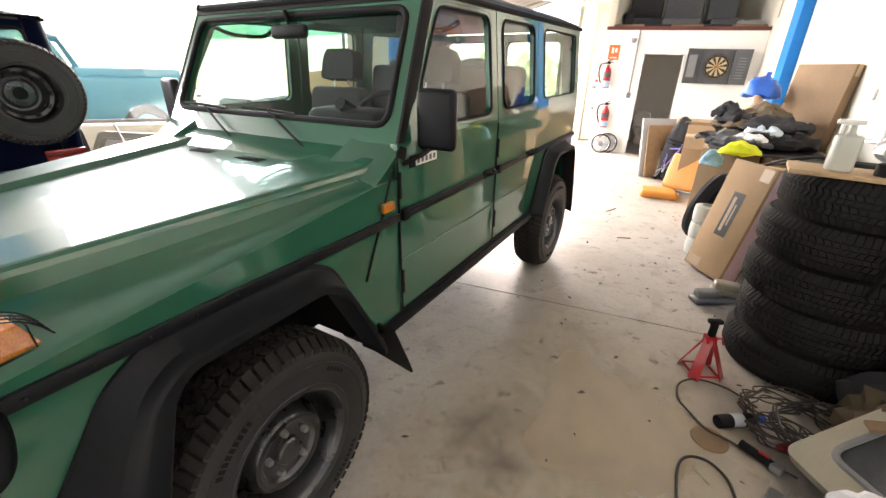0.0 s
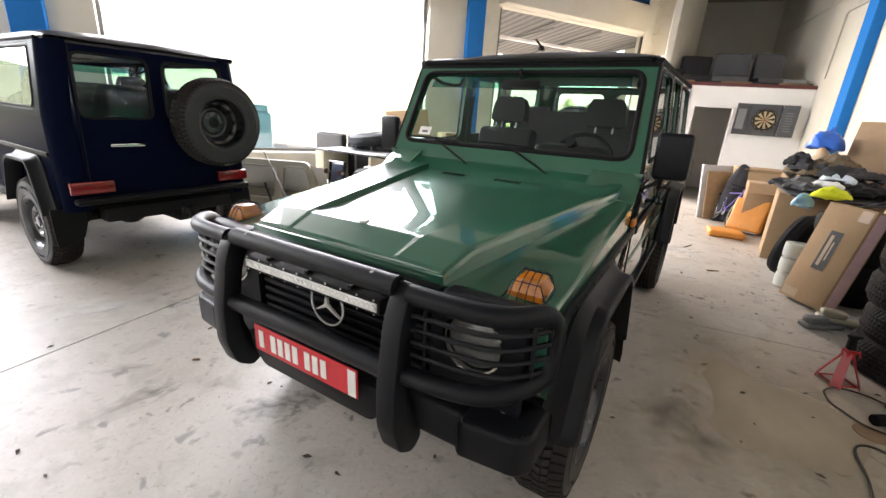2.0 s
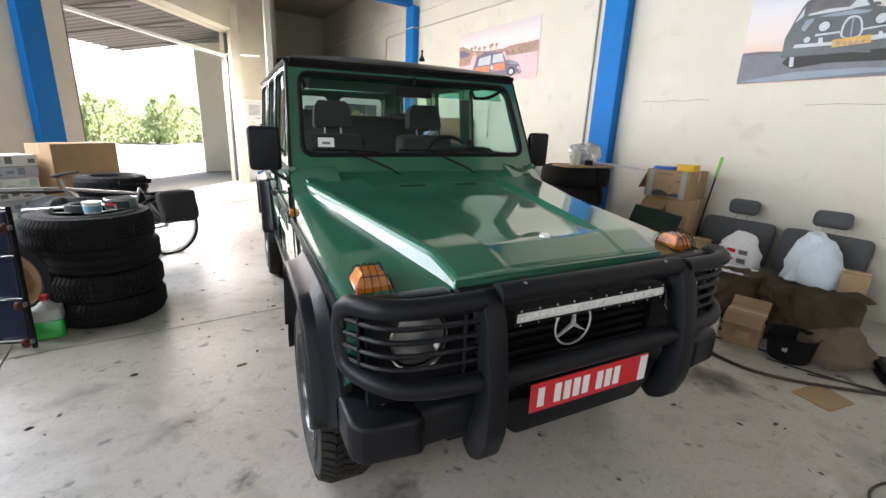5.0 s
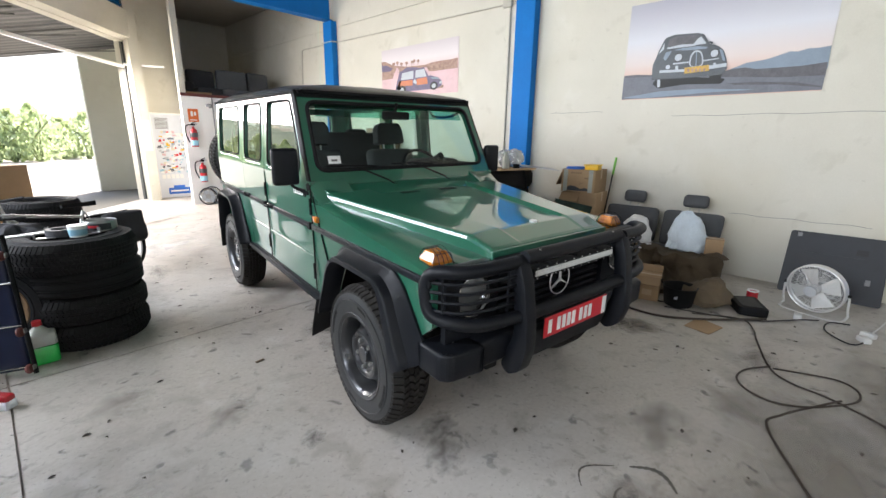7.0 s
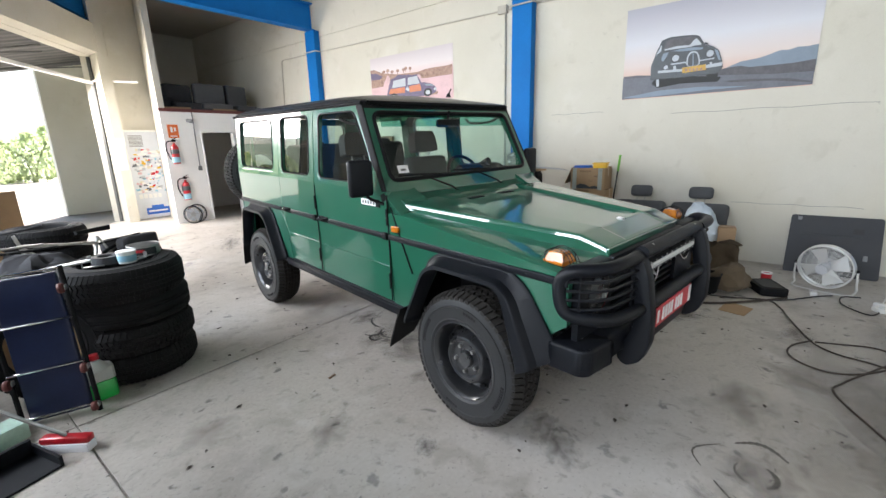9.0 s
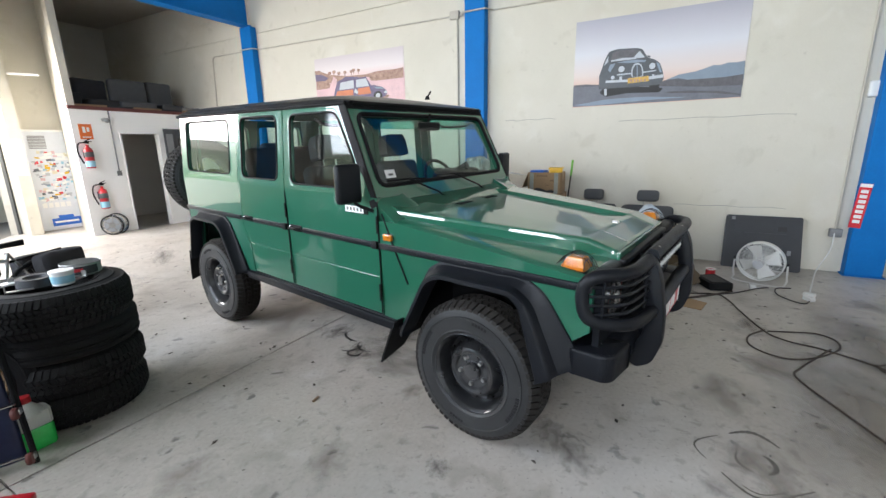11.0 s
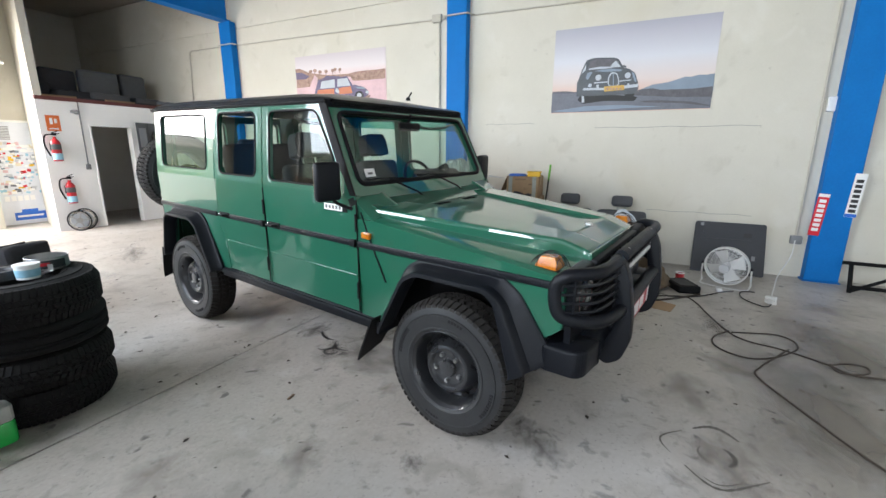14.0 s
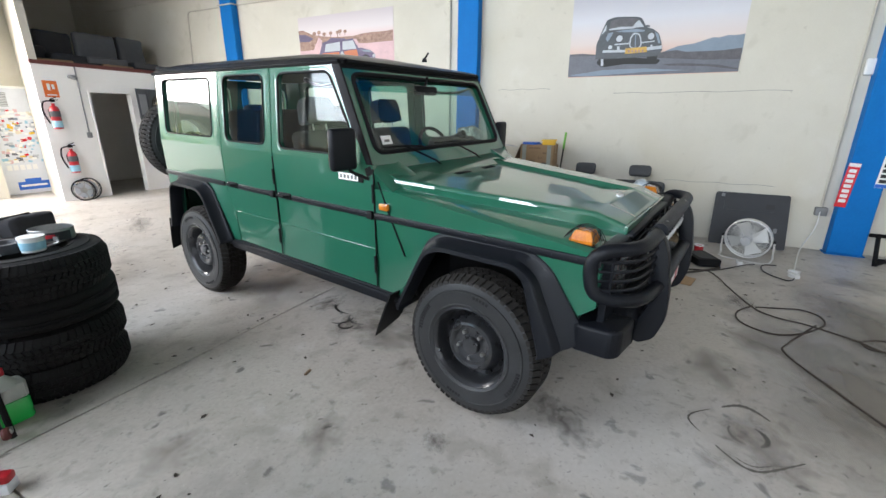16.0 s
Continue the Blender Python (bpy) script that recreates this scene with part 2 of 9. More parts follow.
mat("cable_black", (0.015, 0.014, 0.013), 0.6, var=0.2)
mat("cable_brown", (0.05, 0.038, 0.028), 0.7, var=0.2)
mat("cable_white", (0.68, 0.68, 0.66), 0.5, var=0.05)
mat("sign_orange", (0.72, 0.16, 0.03), 0.5, var=0.04)
mat("purple_enamel", (0.12, 0.09, 0.30), 0.4, var=0.15)
mat("dart_cream", (0.55, 0.42, 0.22), 0.9, var=0.1)
mat("dart_dark", (0.03, 0.022, 0.016), 0.9, var=0.1)
mat("slate_board", (0.075, 0.08, 0.085), 0.7, var=0.2, scale=6)
mat("door_pale", (0.66, 0.69, 0.74), 0.5, var=0.06)
mat("door_grey", (0.50, 0.51, 0.52), 0.5, var=0.05)
mat("porcelain", (0.75, 0.75, 0.73), 0.2, var=0.03)
mat("clear_film", (0.70, 0.71, 0.70), 0.25, var=0.1, scale=12, trans=0.45, fine=30, bump=0.5)
mat("navy_pad", (0.007, 0.014, 0.050), 0.4, var=0.2, scale=10)
mat("print_road", (0.13, 0.135, 0.16), 0.5, var=0.25, scale=4, fine=40, bump=0)
mat("print_verge", (0.085, 0.082, 0.09), 0.5, var=0.4, scale=12, fine=60, bump=0)
mat("print_hill", (0.20, 0.25, 0.31), 0.5, var=0.15, scale=4, bump=0)
mat("print_car", (0.042, 0.050, 0.058), 0.4, var=0.3, scale=14, bump=0)
mat("print_pale", (0.46, 0.49, 0.53), 0.5, var=0.1, bump=0)
mat("print_gold", (0.55, 0.33, 0.06), 0.5, var=0.2, scale=30, bump=0)
mat("print_pink", (0.64, 0.43, 0.45), 0.5, var=0.2, scale=4, bump=0)
mat("print_rust", (0.36, 0.185, 0.12), 0.5, var=0.6, scale=14, bump=0, tint=(0.52, 0.33, 0.26))
mat("print_orange", (0.52, 0.16, 0.07), 0.5, var=0.15, scale=10, bump=0)
mat("print_plum", (0.12, 0.095, 0.17), 0.5, var=0.3, scale=12, bump=0)


def print_sky(name, stops, h):
    """A printed evening sky: colours by height on the sheet."""
    m = mat(name, (0.6, 0.6, 0.6), 0.5, var=0.0, bump=0)
    n, l = m.node_tree.nodes, m.node_tree.links
    tc, sep, dv, cr = n.new("ShaderNodeTexCoord"), n.new("ShaderNodeSeparateXYZ"), n.new("ShaderNodeMath"), n.new("ShaderNodeValToRGB")
    dv.operation = "DIVIDE"
    dv.inputs[1].default_value = h
    l.new(tc.outputs["Object"], sep.inputs[0])
    l.new(sep.outputs["Z"], dv.inputs[0])
    l.new(dv.outputs[0], cr.inputs[0])
    for k, (p, c) in enumerate(stops):
        e = cr.color_ramp.elements[k] if k < 2 else cr.color_ramp.elements.new(p)
        e.position, e.color = p, (*c, 1)
    l.new(cr.outputs[0], n["Principled BSDF"].inputs["Base Color"])


print_sky("print_dusk", [(0.22, (0.66, 0.43, 0.34)), (1.0, (0.37, 0.36, 0.42)), (0.36, (0.68, 0.58, 0.54)), (0.6, (0.62, 0.62, 0.66))], 1.17)
print_sky("print_dawn", [(0.5, (0.72, 0.50, 0.48)), (1.0, (0.56, 0.50, 0.52)), (0.72, (0.70, 0.64, 0.64))], 1.10)

# ---- mesh building ----
ID = Matrix.Identity(4)


def part(name, bm, material, parent=None, label="", smooth=32, m=None):
    """One bmesh as one object under a thing or a part."""
    me = bpy.data.meshes.new(name)
    bmesh.ops.recalc_face_normals(bm, faces=bm.faces)
    bm.to_mesh(me)
    bm.free()
    me.materials.append(MATS[material])
    if smooth:
        me.shade_smooth()
        me.set_sharp_from_angle(angle=radians(smooth))
    ob = new(name, me)
    if parent:
        ob.parent = parent
    if m is not None:
        ob.matrix_basis = m
    if label:
        tagged(ob, label)
    return ob


def share(name, src, parent, m):
    """A further piece on the mesh of an alike one."""
    ob = new(name, src.data)
    ob.parent = parent
    ob.matrix_basis = m
    return ob


def thing(name, label, category, m=ID, group="", kind=""):
    ob = new(name)
    ob.empty_display_size = 0.1
    ob.matrix_basis = m
    return tagged(ob, label, category, group, kind)


def solo(name, bm, material, label, category, m=ID, group="", kind="", smooth=32):
    """A thing of one mesh."""
    ob = part(name, bm, material, None, "", smooth, m)
    return tagged(ob, label, category, group, kind)


def merge(*bms):
    out = bmesh.new()
    for b in bms:
        me = bpy.data.meshes.new("tmp")
        b.to_mesh(me)
        b.free()
        out.from_mesh(me)
        bpy.data.meshes.remove(me)
    return out


def moved(bm, m):
    bmesh.ops.transform(bm, matrix=m, verts=bm.verts)
    return bm


def box(x0, x1, y0, y1, z0, z1, bev=0.0, seg=2):
    bm = bmesh.new()
    bmesh.ops.create_cube(bm, size=1, matrix=Matrix.Translation(((x0 + x1) / 2, (y0 + y1) / 2, (z0 + z1) / 2)) @ Matrix.Diagonal((abs(x1 - x0), abs(y1 - y0), abs(z1 - z0), 1)))
    if bev:
        bmesh.ops.bevel(bm, geom=bm.edges[:], offset=bev, segments=seg, profile=0.5, affect="EDGES")
    return bm


def extr(pts, axis, a, b, bev=0.0, seg=2):
    """A polygon pushed along an axis from a to b: pts are (y, z) for x, (x, z) for y, (x, y) for z."""
    bm = bmesh.new()
    put = {"x": lambda p, v: (v, p[0], p[1]), "y": lambda p, v: (p[0], v, p[1]), "z": lambda p, v: (p[0], p[1], v)}[axis]
    lo, hi = [bm.verts.new(put(p, a)) for p in pts], [bm.verts.new(put(p, b)) for p in pts]
    bm.faces.new(lo)
    bm.faces.new(hi[::-1])
    for i in range(len(pts)):
        j = (i + 1) % len(pts)
        bm.faces.new((lo[i], hi[i], hi[j], lo[j]))
    bmesh.ops.recalc_face_normals(bm, faces=bm.faces)
    if bev:
        bmesh.ops.bevel(bm, geom=bm.edges[:], offset=bev, segments=seg, profile=0.5, affect="EDGES")
    return bm


def loft(rings, caps=True, closed=True):
    bm = bmesh.new()
    vs = [[bm.verts.new(p) for p in r] for r in rings]
    n = len(vs[0])
    for a, b in zip(vs, vs[1:]):
        for i in range(n if closed else n - 1):
            j = (i + 1) % n
            bm.faces.new((a[i], a[j], b[j], b[i]))
    if caps and closed:
        bm.faces.new(vs[0])
        bm.faces.new(vs[-1][::-1])
    return bm


def lathe(profile, seg=32, axis="z", close=False):
    """(r, h) pairs turned about an axis."""
    bm = bmesh.new()
    put = {"z": lambda r, h, c, s: (r * c, r * s, h), "x": lambda r, h, c, s: (h, r * c, r * s), "y": lambda r, h, c, s: (r * c, h, r * s)}[axis]
    rings = []
    for k in range(seg):
        c, s = math.cos(2 * math.pi * k / seg), math.sin(2 * math.pi * k / seg)
        rings.append([bm.verts.new(put(max(r, 1e-4), h, c, s)) for r, h in profile])
    n = len(profile)
    for k in range(seg):
        a, b = rings[k], rings[(k + 1) % seg]
        for i in range(n if close else n - 1):
            j = (i + 1) % n
            bm.faces.new((a[i], a[j], b[j], b[i]))
    bmesh.ops.remove_doubles(bm, verts=bm.verts, dist=2e-4)
    return bm


def curve_pts(pts, steps=6, closed=False):
    """A smooth line through the points."""
    p = [Vector(q) for q in pts]
    n = len(p)
    out = []
    for i in range(n if closed else n - 1):
        a, b, c, d = (p[(i - 1) % n], p[i], p[(i + 1) % n], p[(i + 2) % n]) if closed else (p[max(i - 1, 0)], p[i], p[i + 1], p[min(i + 2, n - 1)])
        for k in range(steps):
            t = k / steps
            out.append(0.5 * ((2 * b) + (c - a) * t + (2 * a - 5 * b + 4 * c - d) * t * t + (3 * b - a - 3 * c + d) * t**3))
    if not closed:
        out.append(p[-1])
    return out


def tube(pts, r, seg=10, steps=0, closed=False, flat=1.0):
    """A round bar along a line."""
    p = curve_pts(pts, steps, closed) if steps else [Vector(q) for q in pts]
    n = len(p)
    tan = []
    for i in range(n):
        a, b = (p[i - 1], p[(i + 1) % n]) if closed else (p[max(i - 1, 0)], p[min(i + 1, n - 1)])
        tan.append((b - a).normalized())
    up = Vector((0, 0, 1)) if abs(tan[0].z) < 0.9 else Vector((1, 0, 0))
    side = tan[0].cross(up).normalized()
    rings = []
    for i in range(n):
        side = (side - tan[i] * side.dot(tan[i])).normalized()
        top = side.cross(tan[i])
        grow = 1.0
        if 0 < i < n - 1 or closed:
            a, b = (p[i] - p[i - 1]).normalized(), (p[(i + 1) % n] - p[i]).normalized()
            grow = 1 / max(0.5, math.cos(a.angle(b, 0.0) / 2))
        rings.append([p[i] + (side * math.cos(2 * math.pi * k / seg) * grow + top * math.sin(2 * math.pi * k / seg) * flat) * r for k in range(seg)])
    if closed:
        rings.append(rings[0])
        bm = loft(rings, caps=False)
        bmesh.ops.remove_doubles(bm, verts=bm.verts, dist=1e-5)
        return bm
    return loft(rings)


def rrect(u0, v0, u1, v1, r, seg=4):
    out = []
    for cu, cv, a0 in ((u1 - r, v1 - r, 0), (u0 + r, v1 - r, 90), (u0 + r, v0 + r, 180), (u1 - r, v0 + r, 270)):
        for k in range(seg + 1):
            a = radians(a0 + 90 * k / seg)
            out.append((cu + r * math.cos(a), cv + r * math.sin(a)))
    return out


def rounded(pts, r, seg=4):
    """A polygon with its corners rounded."""
    out, n = [], len(pts)
    for i in range(n):
        a, b, c = Vector(pts[i - 1]), Vector(pts[i]), Vector(pts[(i + 1) % n])
        d, e = (a - b), (c - b)
        rr = min(r, d.length * 0.45, e.length * 0.45)
        p0, p2 = b + d.normalized() * rr, b + e.normalized() * rr
        for k in range(seg + 1):
            t = k / seg
            out.append(tuple(p0 * (1 - t) ** 2 + b * 2 * t * (1 - t) + p2 * t * t))
    return out


def plate(outline, holes, thick, put):
    """A sheet with openings; put(u, v, w) lays it into space, w from 0 to thick."""
    from mathutils.geometry import tessellate_polygon

    loops = [outline, *holes]
    tris = tessellate_polygon([[Vector((u, v, 0)) for u, v in lp] for lp in loops])
    flat = [p for lp in loops for p in lp]
    bm = bmesh.new()
    lo, hi = [bm.verts.new(put(u, v, 0.0)) for u, v in flat], [bm.verts.new(put(u, v, thick)) for u, v in flat]
    for a, b, c in tris:
        if len({a, b, c}) == 3:
            try:
                bm.faces.new((lo[a], lo[b], lo[c]))
                bm.faces.new((hi[c], hi[b], hi[a]))
            except ValueError:
                pass
    k = 0
    for lp in loops:
        n = len(lp)
        for i in range(n):
            a, b = k + i, k + (i + 1) % n
            bm.faces.new((lo[a], lo[b], hi[b], hi[a]))
        k += n
    return bm


def ball(x, y, z, rx, ry, rz, seg=16, rings=10):
    bm = bmesh.new()
    bmesh.ops.create_uvsphere(bm, u_segments=seg, v_segments=rings, radius=1, matrix=Matrix.Translation((x, y, z)) @ Matrix.Diagonal((rx, ry, rz, 1)))
    return bm


def crumple(bm, amount, scale, seed=0.0):
    """Uneven, crumpled surface."""
    bm.normal_update()
    for v in bm.verts:
        v.co += v.normal * amount * (noise.noise(v.co * scale + Vector((seed, seed * 2, 0))) + 0.5 * noise.noise(v.co * scale * 2.3 + Vector((seed, 0, seed))))
    return bm


def pillow(x0, x1, y0, y1, z0, z1, bev=0.04, cuts=5, amount=0.012, scale=8, seed=0):
    bm = box(x0, x1, y0, y1, z0, z1, bev, 3)
    bmesh.ops.subdivide_edges(bm, edges=[e for e in bm.edges if e.calc_length() > 0.09], cuts=cuts, use_grid_fill=True)
    return crumple(bm, amount, scale, seed)

# ---- the hall ----
WX, BACK_Y, MEZ_Y, TOP, HALL = 3.37, 14.9, 10.54, 4.95, 6.9
ROOM = [(WX, -6.0), (WX, BACK_Y), (-0.2, BACK_Y), fw(4.7)[:2], fw(-15.2)[:2], (-12.6, -6.0)]


def structure(name, bm, material, label, parent=None, smooth=0):
    ob = part(name, bm, material, parent, "", smooth)
    return tagged(ob, label, "", "", "structure")


def in_wall(u, v, w):
    """Along the slanted wall, height, and out through it."""
    p = FW + FU * u + FN * w
    return (p.x, p.y, v)


# floor: slabs cast against one another with narrow joints
floor = structure("floor", extr([(3.6, -6.3), (3.6, 15.2), (-0.3, 15.2), fw(4.4, 0.15)[:2], fw(-15.3, 0.15)[:2], (-13, -6.3)], "z", -0.16, -0.02), "concrete_floor", "worn grey concrete workshop floor with oil marks")
XJ, YJ = [-13.2, -8.05, -2.845, 3.6], [-6.3, -2.0, 3.20, 8.4, 15.2]
for ix in range(3):
    for iy in range(4):
        x0, x1, y0, y1 = XJ[ix] + 0.006, XJ[ix + 1] - 0.006, YJ[iy] + 0.006, YJ[iy + 1] - 0.006
        # trim each slab to the slanted wall
        poly = [(x0, y0), (x1, y0), (x1, y1), (x0, y1)]
        out, lim = [], (FW + FN * 0.15).dot(FN)
        for a, b in zip(poly, poly[1:] + poly[:1]):
            da, db = Vector((*a, 0)).dot(FN) - lim, Vector((*b, 0)).dot(FN) - lim
            if da <= 0:
                out.append(a)
            if da * db < 0:
                t = da / (da - db)
                out.append((a[0] + (b[0] - a[0]) * t, a[1] + (b[1] - a[1]) * t))
        if len(out) > 2:
            part("slab", extr(out, "z", -0.021, 0.0), "concrete_floor", floor, smooth=0)

# poster wall: cream concrete panels with thin joints
wall_east = structure("wall_east", box(WX + 0.03, WX + 0.3, -6.3, BACK_Y + 0.3, 0, 7.0), "wall_cream", "cream painted precast concrete panel wall")
YP = [-6.3, -1.54, 3.48, 8.81, 15.0]
for i in range(4):
    for z0, z1 in ((0.0, 4.02), (4.02, 7.0)):
        part("wall_panel", box(WX, WX + 0.04, YP[i] + 0.004, YP[i + 1] - 0.004, z0 + (0.004 if z0 else 0), z1 - 0.004, 0.003, 1), "wall_cream", wall_east, smooth=0)
structure("wall_north", box(-0.5, WX + 0.3, BACK_Y, BACK_Y + 0.25, 0, 5.3), "wall_cream", "cream back wall over the store loft")
structure("wall_south", box(-13.0, WX + 0.3, -6.3, -6.0, 0, 7.0), "wall_white", "plain white wall closing the hall")
wl = structure("wall_west", box(-13.0, -12.6, -6.3, -2.5, 0, 7.0), "wall_white", "plain white end wall")

# slanted front wall with two window bays and the roller door
WIN = [(-13.3, -7.95), (-6.53, -1.36)]
SILL = 0.65
op = [rrect(a, SILL, b, 4.45, 0.001, 1) for a, b in WIN]
outline = [(-15.4, 0), (0.24, 0), (0.24, 3.66), (4.68, 3.66), (4.68, 0), (4.95, 0), (4.95, 7.0), (-15.4, 7.0)]
wall_front = structure("wall_front", plate(outline, op, 0.22, in_wall), "wall_cream", "cream front wall with big windows and a roller door opening")
for k, (a, b) in enumerate(WIN):
    w = thing("window_%d" % (k + 1), "large fixed shop window with slim metal frame", "window", kind="structure")
    fr = plate([(a, SILL), (b, SILL), (b, 4.45), (a, 4.45)], [[(a + 0.05, SILL + 0.05), (b - 0.05, SILL + 0.05), (b - 0.05, 4.4), (a + 0.05, 4.4)]], 0.06, lambda u, v, q: in_wall(u, v, q + 0.13))
    part("window_frame", fr, "trim_grey", w, smooth=0)
    part("window_sill", plate([(a - 0.03, SILL - 0.03), (b + 0.03, SILL - 0.03), (b + 0.03, SILL - 0.002), (a - 0.03, SILL - 0.002)], [], 0.2, lambda u, v, q: in_wall(u, v, q - 0.05)), "wall_white", w, smooth=0)
    gl = part("pane", plate([(a + 0.05, SILL + 0.05), (b - 0.05, SILL + 0.05), (b - 0.05, 4.4), (a + 0.05, 4.4)], [], 0.006, lambda u, v, q: in_wall(u, v, q + 0.16)), "clear_glass", w, smooth=0)
    gl.visible_shadow = False

# return beside the roller door, the door with stickers and the wall round it
structure("wall_return", merge(box(0.0, 0.20, 11.85, 12.15, 0, 4.94), box(0.0, 0.227, 12.16, 12.35, 0, 4.94), box(0.23, 1.12, 12.16, 12.35, 2.104, 4.94)), "wall_cream", "cream wall return round the sticker door")

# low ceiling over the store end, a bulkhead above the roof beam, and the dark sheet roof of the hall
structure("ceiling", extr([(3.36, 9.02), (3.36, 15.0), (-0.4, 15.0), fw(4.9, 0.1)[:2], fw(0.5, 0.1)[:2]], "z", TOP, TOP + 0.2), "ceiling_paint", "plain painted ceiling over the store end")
structure("bulkhead", extr([(3.366, 8.90), (3.366, 9.015), (-2.60, 9.015), (-2.70, 8.90)], "z", 4.705, HALL - 0.004), "wall_cream", "cream wall above the blue roof beam")
structure("roof", box(-15, 3.6, -6.4, 15.2, HALL, HALL + 0.2), "roof_sheet", "dark sheet roof high over the hall")


def i_beam(p0, p1, h, w, t=0.02):
    """A steel section from p0 to p1, which is its lower edge."""
    a, b = Vector(p0), Vector(p1)
    ln = (b - a).length
    prof = [(-w / 2, 0), (w / 2, 0), (w / 2, t), (t / 2, t), (t / 2, h - t), (w / 2, h - t), (w / 2, h), (-w / 2, h), (-w / 2, h - t), (-t / 2, h - t), (-t / 2, t), (-w / 2, t)]
    bm = extr(prof, "y", 0, ln)
    d = (b - a).normalized()
    rot = Vector((0, 1, 0)).rotation_difference(d).to_matrix().to_4x4()
    return moved(bm, Matrix.Translation(a) @ rot)


def column(x, y, name="steel_column"):
    t = thing(name, "glossy blue painted steel column", "column", pose(x, y, 0), "steel columns", "structure")
    part("shaft", box(-0.10, 0.05, -0.17, 0.17, 0.012, (HALL if y < 8 else 4.145) - 0.004, 0.008, 1), "blue_steel", t, smooth=0)
    part("base_plate", box(-0.12, 0.05, -0.19, 0.19, 0.0, 0.012), "blue_steel", t, smooth=0)
    return t


for cy in (-1.54, 3.48, 8.81):
    column(3.32, cy)
for s in (-0.36, -7.25):
    p = fw(s, -0.06)
    t = thing("steel_column", "glossy blue painted steel column", "column", Matrix.Translation(p) @ pose(0, 0, 0, 0, 0, math.degrees(math.atan2(FU.y, FU.x))), "steel columns", "structure")
    part("shaft", box(-0.19, 0.19, -0.05, 0.08, 0.0, HALL - 0.004, 0.008, 1), "blue_steel", t, smooth=0)
tagged(solo("roof_beam", i_beam((3.30, 8.81, 4.15), fw(0.4, -0.1, 4.15), 0.55, 0.24), "blue_steel", "blue painted steel roof beam", "beam", smooth=0), kind="structure")
tagged(solo("lintel_beam", i_beam(fw(-0.3, -0.14, 4.33), fw(4.7, -0.14, 4.33), 0.42, 0.2), "blue_steel", "blue painted steel beam over the roller door", "beam", smooth=0), kind="structure")

# store room with loft in the corner
MX = 0.53
wall_store = structure("wall_store", plate([(MX, 0), (1.33, 0), (1.33, 1.99), (2.05, 1.99), (2.05, 0), (WX - 0.003, 0), (WX - 0.003, 2.42), (MX, 2.42)], [], 0.14, lambda u, v, w: (u, MEZ_Y + w, v)), "wall_white", "white plastered wall of the store room with an open doorway")
structure("partition", extr([(MX + 0.03, MEZ_Y + 0.143), (MX + 0.14, MEZ_Y + 0.143), (1.30, 12.75), (1.30, BACK_Y - 0.003), (1.13, BACK_Y - 0.003), (1.13, 12.75)], "z", 0, TOP - 0.004), "wall_cream", "cream partition beside the loft")
structure("partition_end", box(MX, MX + 0.12, MEZ_Y, MEZ_Y + 0.14, 2.488, TOP - 0.004), "wall_cream", "cream end of the partition above the loft")
structure("loft_floor", extr([(MX + 0.16, MEZ_Y + 0.15), (WX - 0.003, MEZ_Y + 0.15), (WX - 0.003, BACK_Y - 0.003), (1.31, BACK_Y - 0.003), (1.31, 12.75)], "z", 2.36, 2.42), "wall_white", "loft floor over the store room")
structure("trim", box(MX, WX - 0.003, MEZ_Y - 0.02, MEZ_Y + 0.027, 2.423, 2.485), "loft_edge", "dark red wooden edge of the loft")
structure("store_back_wall", box(1.33, WX - 0.003, 12.85, 12.95, 0, 2.35), "wall_white", "white back wall of the store room")
# hairline cracks in the wall
for y0, y1, z0 in ((1.3, -0.70, 1.90), (0.50, -0.75, 0.755), (3.0, 2.2, 1.98)):
    part("hairline_crack", tube([(WX - 0.0006, y0 + (y1 - y0) * k / 8, z0 + 0.008 * math.sin(k * 2.1)) for k in range(9)], 0.0022, 4), "trim_grey", wall_east, smooth=0)

# ---- outside ----
ground = structure("ground", extr([(-400, -400), (400, -400), (400, 400), (-400, 400)], "z", -0.6, -0.17), "dry_ground", "dry open ground outside")
yard = structure("yard", plate([(-40, 0), (30, 0), (30, 16), (-40, 16)], [], 0.15, lambda u, v, w: tuple(fw(u, 0.225 + v, -0.168 + w))), "asphalt_yard", "bright concrete yard in front of the hall")


def hill(name, dist, az0, az1, h, seed):
    bm = bmesh.new()
    n = 40
    rows = []
    for j, (d, k) in enumerate(((0, 0.0), (40, 0.55), (80, 1.0))):
        row = []
        for i in range(n + 1):
            a = radians(az0 + (az1 - az0) * i / n)
            z = k * h * (0.65 + 0.5 * noise.noise(Vector((i * 0.22 + seed, seed, 0))) + 0.12 * noise.noise(Vector((i * 0.9, seed, 3))))
            row.append(bm.verts.new(((dist + d) * math.cos(a), (dist + d) * math.sin(a), z - 0.3)))
        rows.append(row)
    for a, b in zip(rows, rows[1:]):
        for i in range(n):
            bm.faces.new((a[i], a[i + 1], b[i + 1], b[i]))
    return tagged(part(name, bm, "far_hills"), "hazy green hills far off", "", "", "structure")


hill("backdrop", 150, 60, 215, 22, 1.3)
hill("backdrop", 260, 50, 225, 42, 7.7)


